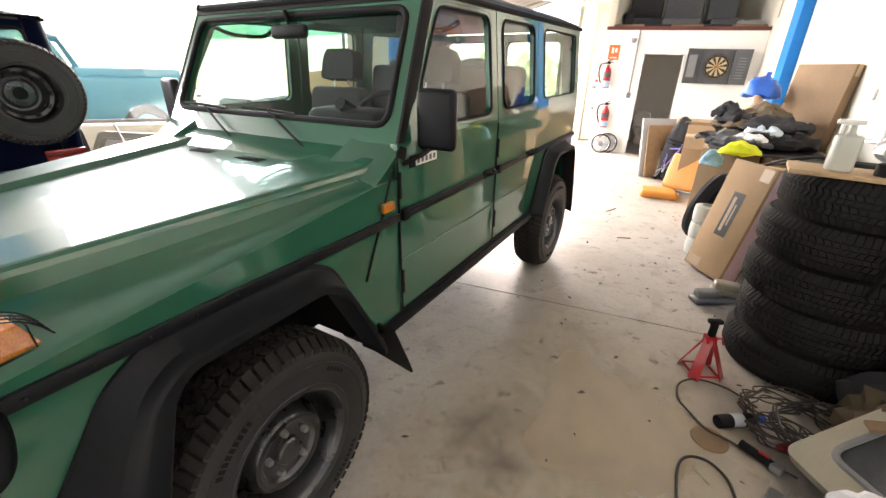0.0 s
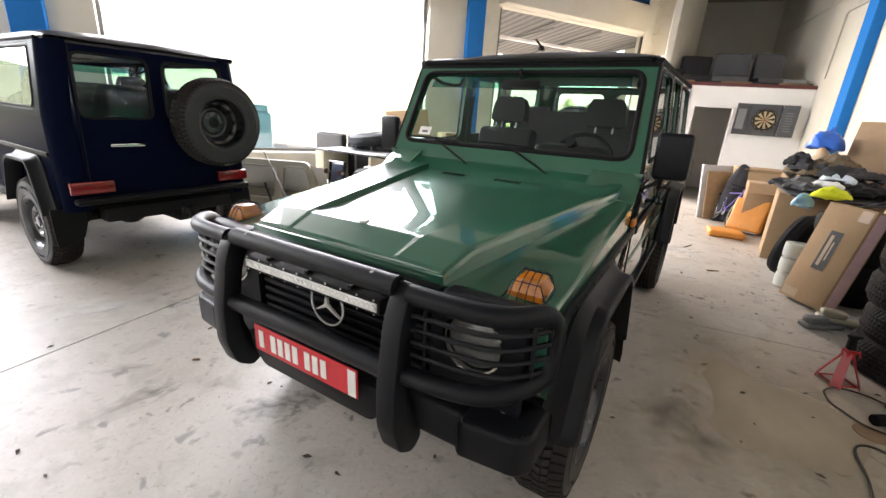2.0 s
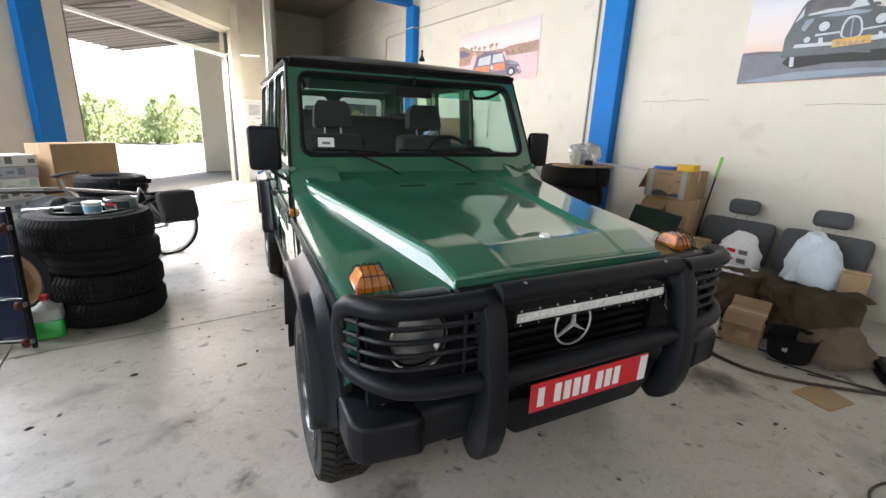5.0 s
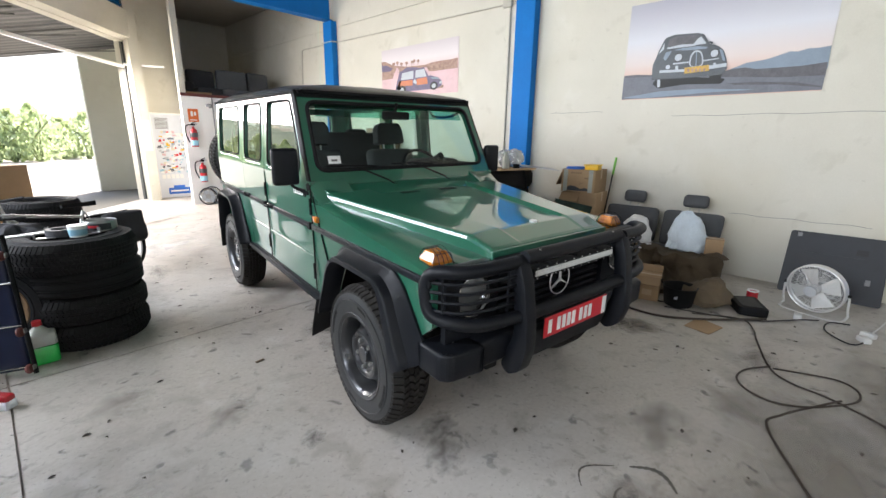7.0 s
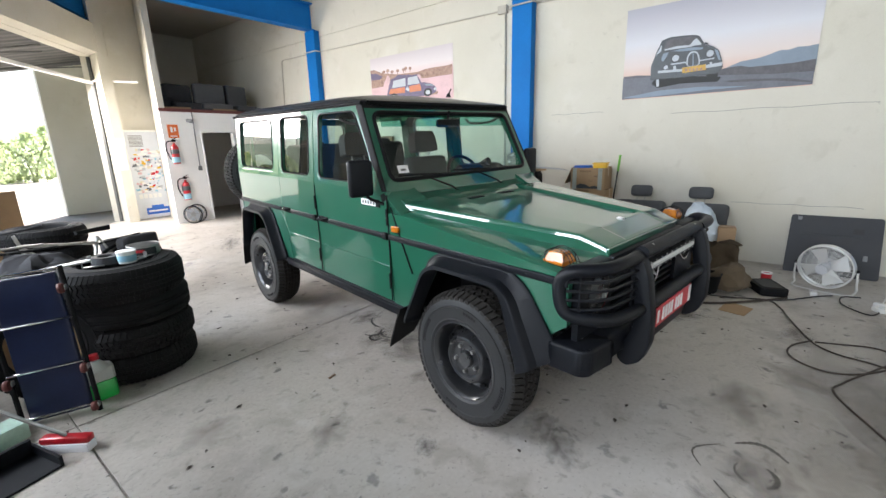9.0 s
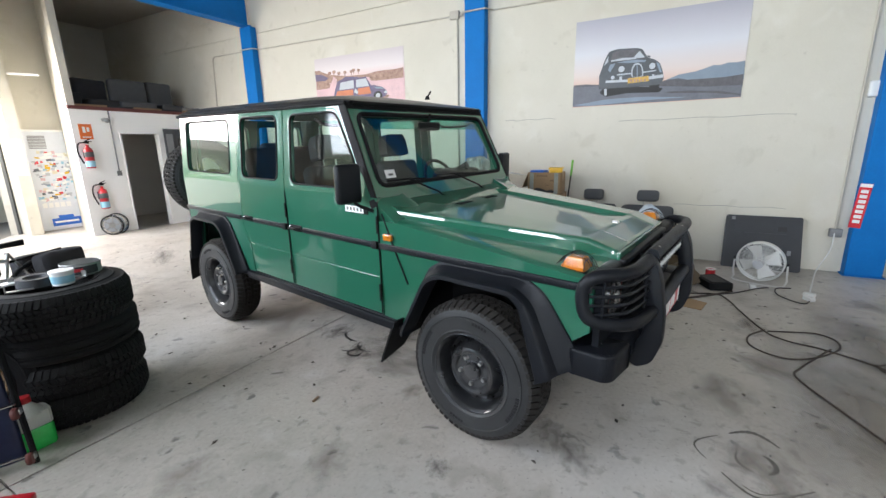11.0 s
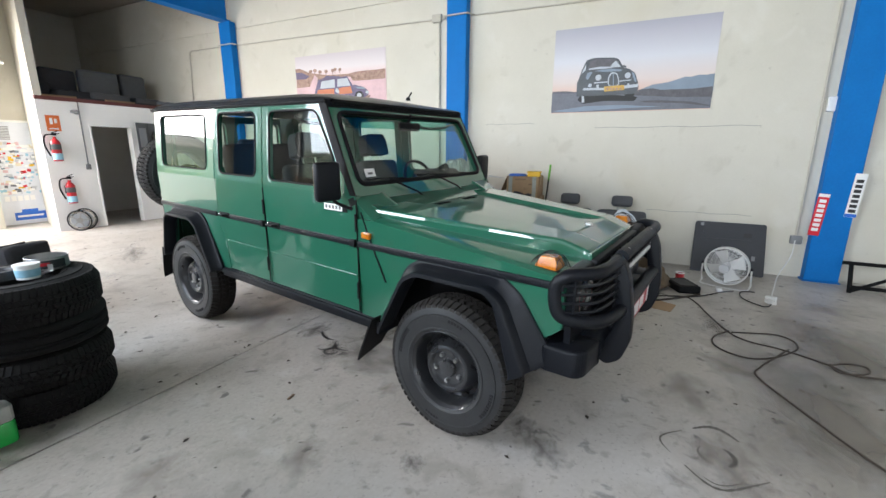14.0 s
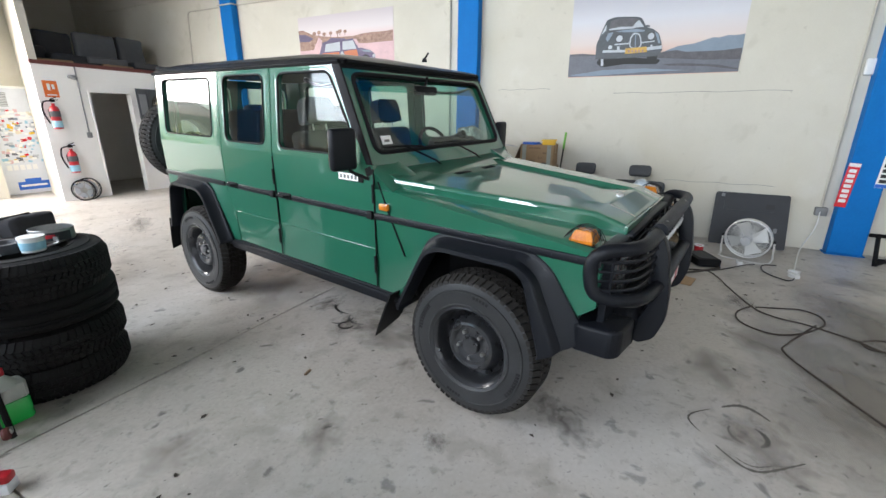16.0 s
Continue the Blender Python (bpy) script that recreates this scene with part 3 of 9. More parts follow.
def bush(x, y, r, h, seed):
    """A shrub: short stems and many small leaf clumps."""
    rnd = random.Random(seed)
    b = thing("bush", "sunlit green shrub at the edge of the yard", "bush", pose(x, y, -0.17), "shrubs by the yard")
    part("stem", merge(*[tube([(0, 0, 0), (rnd.uniform(-0.3, 0.3) * r, rnd.uniform(-0.3, 0.3) * r, h * 0.4), (rnd.uniform(-0.8, 0.8) * r, rnd.uniform(-0.8, 0.8) * r, h * 0.8)], 0.04, 5, 3) for _ in range(5)]), "dry_ground", b)
    bm = bmesh.new()
    for _ in range(420):
        a, q, t = rnd.uniform(0, 6.283), rnd.random() ** 0.5, rnd.random()
        env = math.sin(math.pi * min(0.95, 0.18 + 0.8 * t)) * (0.8 + 0.3 * noise.noise(Vector((a, t * 3, seed))))
        c = Vector((math.cos(a) * q * r * env, math.sin(a) * q * r * env, h * (0.08 + 0.92 * t)))
        s = rnd.uniform(0.10, 0.22)
        m = Matrix.Translation(c) @ Euler((rnd.uniform(0, 6), rnd.uniform(0, 6), rnd.uniform(0, 6))).to_matrix().to_4x4()
        vs = [bm.verts.new(m @ Vector(p)) for p in ((-s, 0, 0), (0, -s * 0.5, s * 0.15), (s, 0, 0), (0, s * 0.5, s * 0.15))]
        bm.faces.new(vs)
        vs = [bm.verts.new(m @ Vector(p)) for p in ((0, -s * 0.4, -s), (s * 0.1, 0, 0), (0, s * 0.4, s), (-s * 0.1, 0, 0))]
        bm.faces.new(vs)
    part("crown", bm, "foliage", b, smooth=0)


rb = random.Random(5)
for k in range(13):
    bush(-9.5 + 1.35 * k + rb.uniform(-0.4, 0.4), 33 + rb.uniform(0, 4), rb.uniform(1.3, 2.2), rb.uniform(1.6, 3.2), k)
for k in range(4):
    bush(-8.0 + 4.2 * k, 41 + rb.uniform(0, 4), rb.uniform(1.4, 2.2), rb.uniform(3.0, 4.2), 40 + k)

# corrugated canopy outside the roller door
canopy = thing("canopy", "corrugated metal canopy on thin trusses outside the roller door", "canopy", kind="structure")
cor = bmesh.new()
top = []
for k in range(97):
    u = 0.3 + 5.3 * k / 96
    top.append([cor.verts.new(fw(u, o, 3.72 - 0.12 * o + 0.02 * (k % 4 in (1, 2)))) for o in (0.23, 1.9, 3.6)])
for a, b in zip(top, top[1:]):
    for i in range(2):
        cor.faces.new((a[i], a[i + 1], b[i + 1], b[i]))
part("sheet", cor, "zinc_sheet", canopy, smooth=0)
for u in (0.4, 1.9, 3.4, 5.0):
    part("truss", merge(tube([fw(u, 0.23, 3.62), fw(u, 3.6, 3.24)], 0.02, 6), tube([fw(u, 0.23, 3.50), fw(u, 1.9, 3.42)], 0.015, 6)), "zinc_sheet", canopy)

# roller door: side rails, raised slats and bottom bar
rd = thing("roller_door", "raised grey roller door with side guide rails", "door", kind="structure")
for u in (0.27, 4.65):
    part("guide_rail", plate([(u - 0.03, 0.0), (u + 0.03, 0.0), (u + 0.03, 3.64), (u - 0.03, 3.64)], [], 0.05, lambda a, b, w: in_wall(a, b, w + 0.03)), "zinc_sheet", rd, smooth=0)
part("bottom_bar", plate([(0.31, 3.07), (4.61, 3.07), (4.61, 3.13), (0.31, 3.13)], [], 0.05, lambda a, b, w: in_wall(a, b, w + 0.03)), "wall_white", rd, smooth=0)
part("drum_box", plate([(0.18, 3.67), (4.85, 3.67), (4.85, 4.25), (0.18, 4.25)], [], 0.3, lambda a, b, w: in_wall(a, b, -w - 0.004)), "wall_cream", rd, smooth=0)
part("track_arm", tube([fw(4.5, -0.02, 3.13), fw(4.45, -0.9, 3.10)], 0.025, 6), "wall_white", rd)

# ---- tyres and wheels ----
def mesh_of(name, bm, material):
    me = bpy.data.meshes.new(name)
    bmesh.ops.recalc_face_normals(bm, faces=bm.faces)
    bm.to_mesh(me)
    bm.free()
    me.materials.append(MATS[material])
    me.shade_smooth()
    me.set_sharp_from_angle(angle=radians(38))
    return me


def tyre_mesh(name, material, tread, lugs=40, r=0.397, w=0.118, inner=0.212, deep=0.014):
    """An all-terrain tyre about the x axis, with tread blocks."""
    prof = [(inner, -w + 0.03), (inner + 0.008, -w + 0.012), (inner + 0.026, -w + 0.004), (inner + 0.029, -w + 0.001), (inner + 0.034, -w + 0.001), (inner + 0.037, -w + 0.004), (r * 0.72, -w), (r * 0.79, -w + 0.001), (r * 0.795, -w - 0.002), (r * 0.81, -w - 0.002), (r * 0.815, -w + 0.003), (r * 0.87, -w + 0.007), (r - 0.030, -w + 0.015), (r - 0.014 - deep * 0.8, -w + 0.03), (r - 0.002 - deep, -w + 0.05)]
    prof += [(a, -b) for a, b in prof[::-1]] + [(inner - 0.0, 0.0)]
    body = mesh_of(name, lathe(prof, 56, "x", close=True), material)
    bm = bmesh.new()
    for k in range(lugs):
        for row, (x0, x1, off) in enumerate(((-w + 0.010, -w + 0.056, 0.0), (-w + 0.060, -w + 0.086, 0.5), (-w + 0.090, -0.002, 0.1), (0.002, w - 0.090, 0.6), (w - 0.086, w - 0.060, 0.0), (w - 0.056, w - 0.010, 0.5))):
            a0 = 2 * math.pi * (k + off) / lugs
            a1 = a0 + 2 * math.pi / lugs * 0.74
            skew = (0.02, -0.03, 0.03, -0.03, 0.03, -0.02)[row]
            vs = []
            for rr in (r - 0.034, r):
                for x, s in ((x0, 0.0), (x1, skew)):
                    edge = 0.024 if (row in (0, 5) and ((row == 0) == (x == x0))) else 0.0
                    for a in (a0 + s, a1 + s):
                        vs.append(bm.verts.new((x, (rr - edge) * math.cos(a), (rr - edge) * math.sin(a))))
            for f in ((4, 5, 7, 6), (0, 1, 5, 4), (2, 6, 7, 3), (0, 4, 6, 2), (1, 3, 7, 5)):
                bm.faces.new([vs[i] for i in f])
    return body, mesh_of("tread", bm, tread)


def ribbed_tyre(name, r, w, inner, material):
    """A road tyre about the x axis with four grooves round it."""
    half = [(inner, -w + 0.03), (inner + 0.01, -w + 0.010), (inner + 0.04, -w), (r * 0.80, -w - 0.002), (r * 0.88, -w + 0.006), (r - 0.022, -w + 0.014), (r - 0.004, -w + 0.030), (r, -w + 0.044)]
    run = []
    for x in (-w + 0.062, -0.022, 0.022, w - 0.062):
        run += [(r, x - 0.008), (r - 0.012, x - 0.006), (r - 0.012, x + 0.006), (r, x + 0.008)]
    return mesh_of(name, lathe(half + run + [(a, -b) for a, b in half[::-1]] + [(inner, 0.0)], 56, "x", close=True), material), None


def lay_tyre(kind, m, parent=None):
    """A tyre and its tread blocks, alone or on a wheel."""
    ty = new("tyre", kind[0])
    ty.parent, ty.matrix_basis = parent, m
    if kind[1]:
        td = new("tread", kind[1])
        td.parent, td.matrix_basis = parent or ty, m if parent else ID
        tagged(td, kind="stuff")
    return ty


TYRE = tyre_mesh("tyre", "rubber_car", "rubber_tread", 60, deep=0.018)
TYRE_DUSTY = tyre_mesh("tyre", "rubber_dusty", "rubber_dusty", 78, deep=0.008)
TYRE_SLIM = tyre_mesh("tyre", "rubber", "rubber", 72, 0.36, 0.105, 0.205, 0.008)
TYRE_ROAD = tyre_mesh("tyre", "rubber_dusty", "rubber_dusty", 64, 0.372, 0.103, 0.205, 0.010)
TYRE_RIB = ribbed_tyre("tyre", 0.372, 0.103, 0.205, "rubber_dusty")


def rim_bm():
    """A pressed steel wheel, its face towards -x."""
    prof = [(0.205, 0.085), (0.205, -0.075), (0.222, -0.098), (0.228, -0.108), (0.222, -0.110), (0.212, -0.098), (0.204, -0.086), (0.201, -0.02), (0.192, -0.006), (0.168, -0.016), (0.152, -0.044), (0.143, -0.066), (0.133, -0.079), (0.121, -0.083), (0.108, -0.078), (0.098, -0.064), (0.088, -0.060), (0.050, -0.060), (0.048, -0.078), (0.043, -0.084), (0.030, -0.086), (0.0, -0.086)]
    return lathe(prof, 40, "x")


RIM = None
LETTERS = {}


def dress(w, m, first):
    """Rim, nuts and vent holes of a wheel, on shared meshes."""
    rim, nut, hole = RIM
    if not first:
        share("rim", rim, w, m)
    for o, name, n in ((nut, "wheel_nut", 5), (hole, "vent_hole", 10)):
        for k in range(first, n):
            share(name, o, w, m @ Matrix.Rotation(2 * math.pi * k / n, 4, "X"))


def wheel(car, x, y, z, side, name="wheel"):
    """side: -1 with the face towards -x, 1 towards +x."""
    global RIM
    w = new(name)
    w.parent = car
    w.matrix_basis = pose(x, y, z, 17 * (y + x), 0, 0 if side < 0 else 180)
    lay_tyre(TYRE, ID, w)
    for a0, n in ((20, 9), (200, 9), (110, 5), (290, 5)):
        turn = Matrix.Rotation(radians(a0), 4, "X")
        if n in LETTERS:
            share("sidewall_lettering", LETTERS[n], w, turn)
        else:
            bars = [moved(box(-0.1195, -0.112, 0.292, 0.306 + 0.006 * (n == 9), -0.006, 0.006), Matrix.Rotation(radians(3.6 * k), 4, "X")) for k in range(n)]
            LETTERS[n] = part("sidewall_lettering", merge(*bars), "rubber", w, smooth=0, m=turn)
    if RIM is None:
        nuts = moved(lathe([(0.0, -0.082), (0.010, -0.081), (0.0125, -0.076), (0.0125, -0.05)], 6, "x"), Matrix.Translation((0, 0.078, 0)))
        holes = moved(extr([(0.013 * math.cos(q), 0.021 * math.sin(q)) for q in (2 * math.pi * j / 10 for j in range(10))], "x", -0.030, -0.005), Matrix.Translation((0, 0.174, 0)))
        a = part("rim", rim_bm(), "steel_rim", w)
        b = part("wheel_nut", nuts, "bare_metal", w)
        c = part("vent_hole", holes, "matt_black", w)
        RIM = (a, b, c)
        dress(w, ID, 1)
    else:
        dress(w, ID, 0)
    return w


# ---- the off-road estate cars ----
def pane(outline, put):
    """A thin pane of glass."""
    bm = bmesh.new()
    bm.faces.new([bm.verts.new(put(u, v)) for u, v in outline])
    return bm


def gwagon(name, label, m, wb, paint, roof_mat, front_kit, four_doors, rake=1.26, lift=0.0, lean=0.0):
    car = thing(name, label, "car", m)
    RK = Matrix.Translation((0, 0, 0.39 + lift)) @ Matrix.Rotation(radians(rake), 4, "X") @ Matrix.Rotation(radians(lean), 4, "Y") @ Matrix.Translation((0, 0, -0.39))
    yR = wb + 0.62
    BELT, GUT, W = 1.29, 1.845, 0.795

    def bp(nm, bm, material, parent=car, lab="", smooth=32):
        return part(nm, bm, material, parent, lab, smooth, RK if parent is car else None)

    def side_x(z):
        return W - (0.012 if z < 0.75 else 0.0) * (0.75 - z) / 0.2 - max(0.0, z - BELT) * 0.088

    def side_put(sgn, depth=0.0):
        return lambda u, v, w: (sgn * (side_x(v) - depth - w), u, v)

    arch_out = [(0.52, 0.50), (0.30, 0.925), (0.20, 0.985), (-0.27, 0.985), (-0.34, 0.93), (-0.475, 0.50)]
    arch_lead = arch_out[:3] + [(-0.28, 0.99), (-0.39, 0.925), (-0.60, 0.62)]
    arch_in = [(0.455, 0.50), (0.262, 0.872), (0.18, 0.92), (-0.245, 0.92), (-0.295, 0.875), (-0.405, 0.50)]

    def grow(pts, d):
        cu, cv = sum(p[0] for p in pts) / len(pts), sum(p[1] for p in pts) / len(pts)
        hu, hv = max(p[0] for p in pts) - cu, max(p[1] for p in pts) - cv
        return [(cu + (u - cu) * (1 + d / hu), cv + (v - cv) * (1 + d / hv)) for u, v in pts]

    def at_y(pts, dy):
        return [(a + dy, b) for a, b in pts]

    # fenders, lower quarters and sills
    for sgn in (-1, 1):
        fo = [(-0.60, 0.80), (-0.49, 0.71)] + [(a, max(b, 0.56)) for a, b in arch_in[::-1]] + [(0.52, 0.50), (0.692, 0.50), (0.692, 1.155), (0.55, 1.155), (-0.60, 1.035)]
        bp("fender", plate(fo, [], 0.03, side_put(sgn)), paint)
        top = loft([[(sgn * W, -0.60, 1.034), (sgn * (W - 0.02), -0.60, 1.046), (sgn * 0.44, -0.60, 1.055), (sgn * 0.44, -0.60, 1.02), (sgn * (W - 0.03), -0.60, 1.01)],
                    [(sgn * W, 0.55, 1.154), (sgn * (W - 0.02), 0.55, 1.168), (sgn * 0.68, 0.55, 1.172), (sgn * 0.68, 0.55, 1.13), (sgn * (W - 0.03), 0.55, 1.12)]])
        bp("fender_top", top, paint)
        # scuttle side below the windscreen pillar
        bp("scuttle", loft([[(sgn * W, 0.55, 1.154), (sgn * (W - 0.03), 0.55, 1.17), (sgn * 0.55, 0.55, 1.21), (sgn * 0.55, 0.55, 1.1), (sgn * (W - 0.03), 0.55, 1.1)],
                            [(sgn * W, 0.75, 1.29), (sgn * (W - 0.03), 0.75, 1.31), (sgn * 0.55, 0.75, 1.31), (sgn * 0.55, 0.75, 1.1), (sgn * (W - 0.03), 0.75, 1.1)]]), paint)
        # rear quarter with the wheel cut-out
        y0 = wb - 0.60 if four_doors else wb - 0.98
        lq = [(y0, 0.50)] if not four_doors else []
        qo = lq + [p for p in at_y([(-x, z) for x, z in arch_in], wb)] + [(wb + 0.47, 0.56), (yR - 0.10, 0.60), (yR - 0.10, BELT), (y0, BELT)]
        if four_doors:
            qo = [(wb - 0.455, 0.50), (wb - 0.262, 0.872), (wb - 0.18, 0.92), (wb + 0.245, 0.92), (wb + 0.295, 0.875), (wb + 0.405, 0.50), (yR - 0.10, 0.55), (yR - 0.10, BELT), (y0 + 0.08, BELT), (y0 + 0.08, 0.95), (y0, 0.80), (y0, 0.50)]
        bp("rear_quarter", plate(qo, [], 0.03, side_put(sgn)), paint)
        w0, w1 = (y0 + 0.17, yR - 0.22)
        up = [(y0 + (0.08 if four_doors else 0), BELT), (yR - 0.10, BELT), (yR - 0.10, GUT), (y0 + (0.08 if four_doors else 0), GUT)]
        hole = rrect(w0 + 0.03, BELT + 0.065, w1, GUT - 0.055, 0.05)
        q = bp("rear_side_panel", plate(up, [hole], 0.035, side_put(sgn)), paint)
        bp("seal", tube([side_put(sgn, -0.001)(u, v, 0) for u, v in hole], 0.006, 6, closed=True), "matt_black", q)
        bp("frame_bead", tube([side_put(sgn, 0.0030)(u, v, 0) for u, v in grow(hole, 0.024)], 0.0045, 8, closed=True), paint, q)
        bp("side_window", pane(rrect(w0 + 0.025, BELT + 0.06, w1 + 0.005, GUT - 0.05, 0.045), lambda u, v: side_put(sgn, 0.012)(u, v, 0)), "side_glass", q, smooth=0).visible_shadow = False
        # rounded rear corner
        ring = []
        for z in (0.55, BELT, GUT):
            xx = side_x(z)
            ring.append([(sgn * (xx - 0.10 + 0.10 * math.cos(radians(a))), yR - 0.10 + 0.10 * math.sin(radians(a)), z) for a in (0, 18, 36, 54, 72, 90)] + [(sgn * (xx - 0.16), yR, z), (sgn * (xx - 0.16), yR - 0.03, z), (sgn * (xx - 0.03), yR - 0.12, z)])
        bp("rear_corner", loft(ring), paint)
        # sill and step strip
        bp("sill", box(sgn * 0.60, sgn * (W - 0.01), 0.50, wb - 0.45, 0.455, 0.545, 0.012), "black_plastic")
        bp("sill_trim", box(sgn * (W - 0.012), sgn * (W + 0.012), 0.50, wb - 0.45, 0.495, 0.535, 0.006), "black_plastic")
        # flares
        for dy, flip in ((0, 1), (wb, 1)):
            o, i = at_y(arch_out if dy else arch_lead, dy), at_y(arch_in, dy)
            if dy:
                o, i = [(2 * wb - a, b) for a, b in o][::-1], [(2 * wb - a, b) for a, b in i][::-1]
            o, i = rounded([o[0]] + o[1:-1] + [o[-1]], 0.05), rounded(i, 0.05)
            rings = []
            for (ao, bo), (ai, bi) in zip(o, i):
                rings.append([(sgn * (W - 0.005), ao, bo + 0.012), (sgn * (W + 0.012), ao, bo + 0.012)] + [(sgn * (W + d), ao + (ai - ao) * q, bo + (bi - bo) * q) for q, d in ((0.08, 0.016), (0.50, 0.050), (0.57, 0.082), (0.61, 0.092), (0.66, 0.096), (0.96, 0.098), (1.0, 0.092))] + [(sgn * (W - 0.02), ai, bi)])
            bp("wheel_flare", loft(rings[2:-2]), "black_plastic", lab="matt black plastic wheel arch flare")
            my = 0.53 if not dy else wb + 0.50
            lean_ = 0.125 if not dy else 0.04
            flap = [[(sgn * x, my + lean_ * q - 0.006, 0.57 - 0.31 * q + c), (sgn * x2, my + lean_ * q - 0.006, 0.57 - 0.31 * q), (sgn * x2, my + lean_ * q + 0.006, 0.57 - 0.31 * q), (sgn * x, my + lean_ * q + 0.006, 0.57 - 0.31 * q + c)] for q, x, x2, c in ((0.0, 0.63, W + 0.070, 0.0), (0.45, 0.64, W + 0.074, 0.0), (0.8, 0.68, W + 0.076, 0.0), (1.0, 0.745, W + 0.072, 0.03))]
            bp("mudflap", loft(flap), "matt_black")
        # inner wheel wells
        bp("wheel_well", merge(box(sgn * 0.40, sgn * 0.42, -0.5, 0.55, 0.5, 1.0), box(sgn * 0.42, sgn * 0.74, -0.5, 0.56, 0.985, 1.0), box(sgn * 0.42, sgn * 0.74, 0.53, 0.56, 0.5, 1.0)), "matt_black", smooth=0)
        bp("wheel_well", merge(box(sgn * 0.40, sgn * 0.42, wb - 0.55, wb + 0.5, 0.5, 1.0), box(sgn * 0.42, sgn * 0.74, wb - 0.55, wb + 0.5, 0.985, 1.0)), "matt_black", smooth=0)

        # doors
        spans = [(0.70, 1.655), (1.665, wb - 0.525)] if four_doors else [(0.70, y0 - 0.008)]
        for k, (a, b) in enumerate(spans):
            lo = [(a, 0.55), (b, 0.55), (b, BELT), (a, BELT)]
            if k == 1:
                lo = [(a, 0.55), (wb - 0.61, 0.55), (wb - 0.61, 0.79), (b, 0.94), (b, BELT), (a, BELT)]
            d = bp("door", plate(lo, [], 0.035, side_put(sgn)), paint)
            crease = [side_put(sgn, -0.002)(u, v, 0) for u, v in ((a + 0.01, 0.795), (b - 0.01 if k != 1 else wb - 0.60, 0.795))]
            if k == 0:
                uo = [(a, BELT), (b, BELT), (b, GUT), (a + 0.345, GUT), (a + 0.10, BELT + 0.09), (a + 0.05, BELT)]
                hole = rounded([(a + 0.16, BELT + 0.04), (b - 0.085, BELT + 0.04), (b - 0.085, GUT - 0.05), (a + 0.375, GUT - 0.05), (a + 0.19, BELT + 0.2)], 0.055)
                shape = rounded([(a + 0.165, BELT + 0.045), (b - 0.09, BELT + 0.045), (b - 0.09, GUT - 0.055), (a + 0.38, GUT - 0.055), (a + 0.195, BELT + 0.2)], 0.05)
            else:
                uo = [(a, BELT), (b, BELT), (b, GUT), (a, GUT)]
                hole, shape = rrect(a + 0.075, BELT + 0.05, b - 0.075, GUT - 0.05, 0.055), rrect(a + 0.08, BELT + 0.055, b - 0.08, GUT - 0.055, 0.05)
            part("window_frame", plate(uo, [hole], 0.03, side_put(sgn)), paint, d)
            part("seal", tube([side_put(sgn, -0.001)(u, v, 0) for u, v in hole], 0.007, 6, closed=True), "matt_black", d)
            g = part("door_window", pane(shape, lambda u, v: side_put(sgn, 0.012)(u, v, 0)), "side_glass", d, smooth=0)
            g.visible_shadow = False
            part("crease", tube([(x_ - sgn * 0.0053, y_, z_) for x_, y_, z_ in crease], 0.004, 10), paint, d, smooth=60)
            part("frame_bead", tube([side_put(sgn, 0.0030)(u, v, 0) for u, v in grow(hole, 0.022)], 0.0045, 8, closed=True), paint, d)
            t0 = 0.19
            part("trim_strip", merge(box(sgn * W, sgn * (W + 0.016), a + 0.012, b - t0, 0.985, 1.022, 0.006), box(sgn * (W + 0.016), sgn * (W + 0.019), a + 0.012, b - t0, 0.997, 1.010)), "black_plastic", d, "black rubber trim strip")
            part("handle", merge(box(sgn * W, sgn * (W + 0.012), b - 0.17, b - 0.03, 0.985, 1.03, 0.005), tube([(sgn * (W + 0.012), b - 0.155, 1.01), (sgn * (W + 0.04), b - 0.14, 1.012), (sgn * (W + 0.04), b - 0.07, 1.012), (sgn * (W + 0.012), b - 0.055, 1.01)], 0.009, 8)), "matt_black", d, "black pull handle with lock button")
            part("lock_button", ball(sgn * (W + 0.014), b - 0.045, 1.012, 0.006, 0.010, 0.010, 10, 6), "chrome", d)
            part("end_clip", box(sgn * W, sgn * (W + 0.021), a + 0.004, a + 0.045, 0.980, 1.028, 0.004), "matt_black", d)
            part("edge_gap", tube([(sgn * (W + 0.0005), a - 0.004, 0.56), (sgn * (W + 0.0005), a - 0.004, BELT - 0.02)], 0.0045, 6), "matt_black", d)
            for hz in (0.70, 1.13):
                part("hinge", moved(lathe([(0.0, -0.055), (0.009, -0.053), (0.009, -0.004), (0.0075, 0.0), (0.009, 0.004), (0.009, 0.053), (0.0, 0.055)], 8), Matrix.Translation((sgn * (W + 0.006), a - 0.002, hz))), "matt_black", d)
        # trim on the fender and quarter
        bp("trim_strip", merge(box(sgn * W, sgn * (W + 0.016), -0.60, 0.685, 0.985, 1.022, 0.006), *[ball(sgn * (W + 0.016), -0.5 + 0.11 * q, 1.004, 0.004, 0.005, 0.005, 6, 4) for q in range(11)]), "black_plastic", lab="black rubber trim strip")
        bp("trim_strip", box(sgn * W, sgn * (W + 0.016), y0 + 0.09, yR - 0.1, 0.985, 1.022, 0.006), "black_plastic", lab="black rubber trim strip")
        bp("panel_seam", tube([(sgn * (W + 0.0005), 0.66, 1.20), (sgn * (W + 0.0005), 0.585, 1.03), (sgn * (W + 0.0005), 0.47, 0.80)], 0.005, 6), "matt_black")
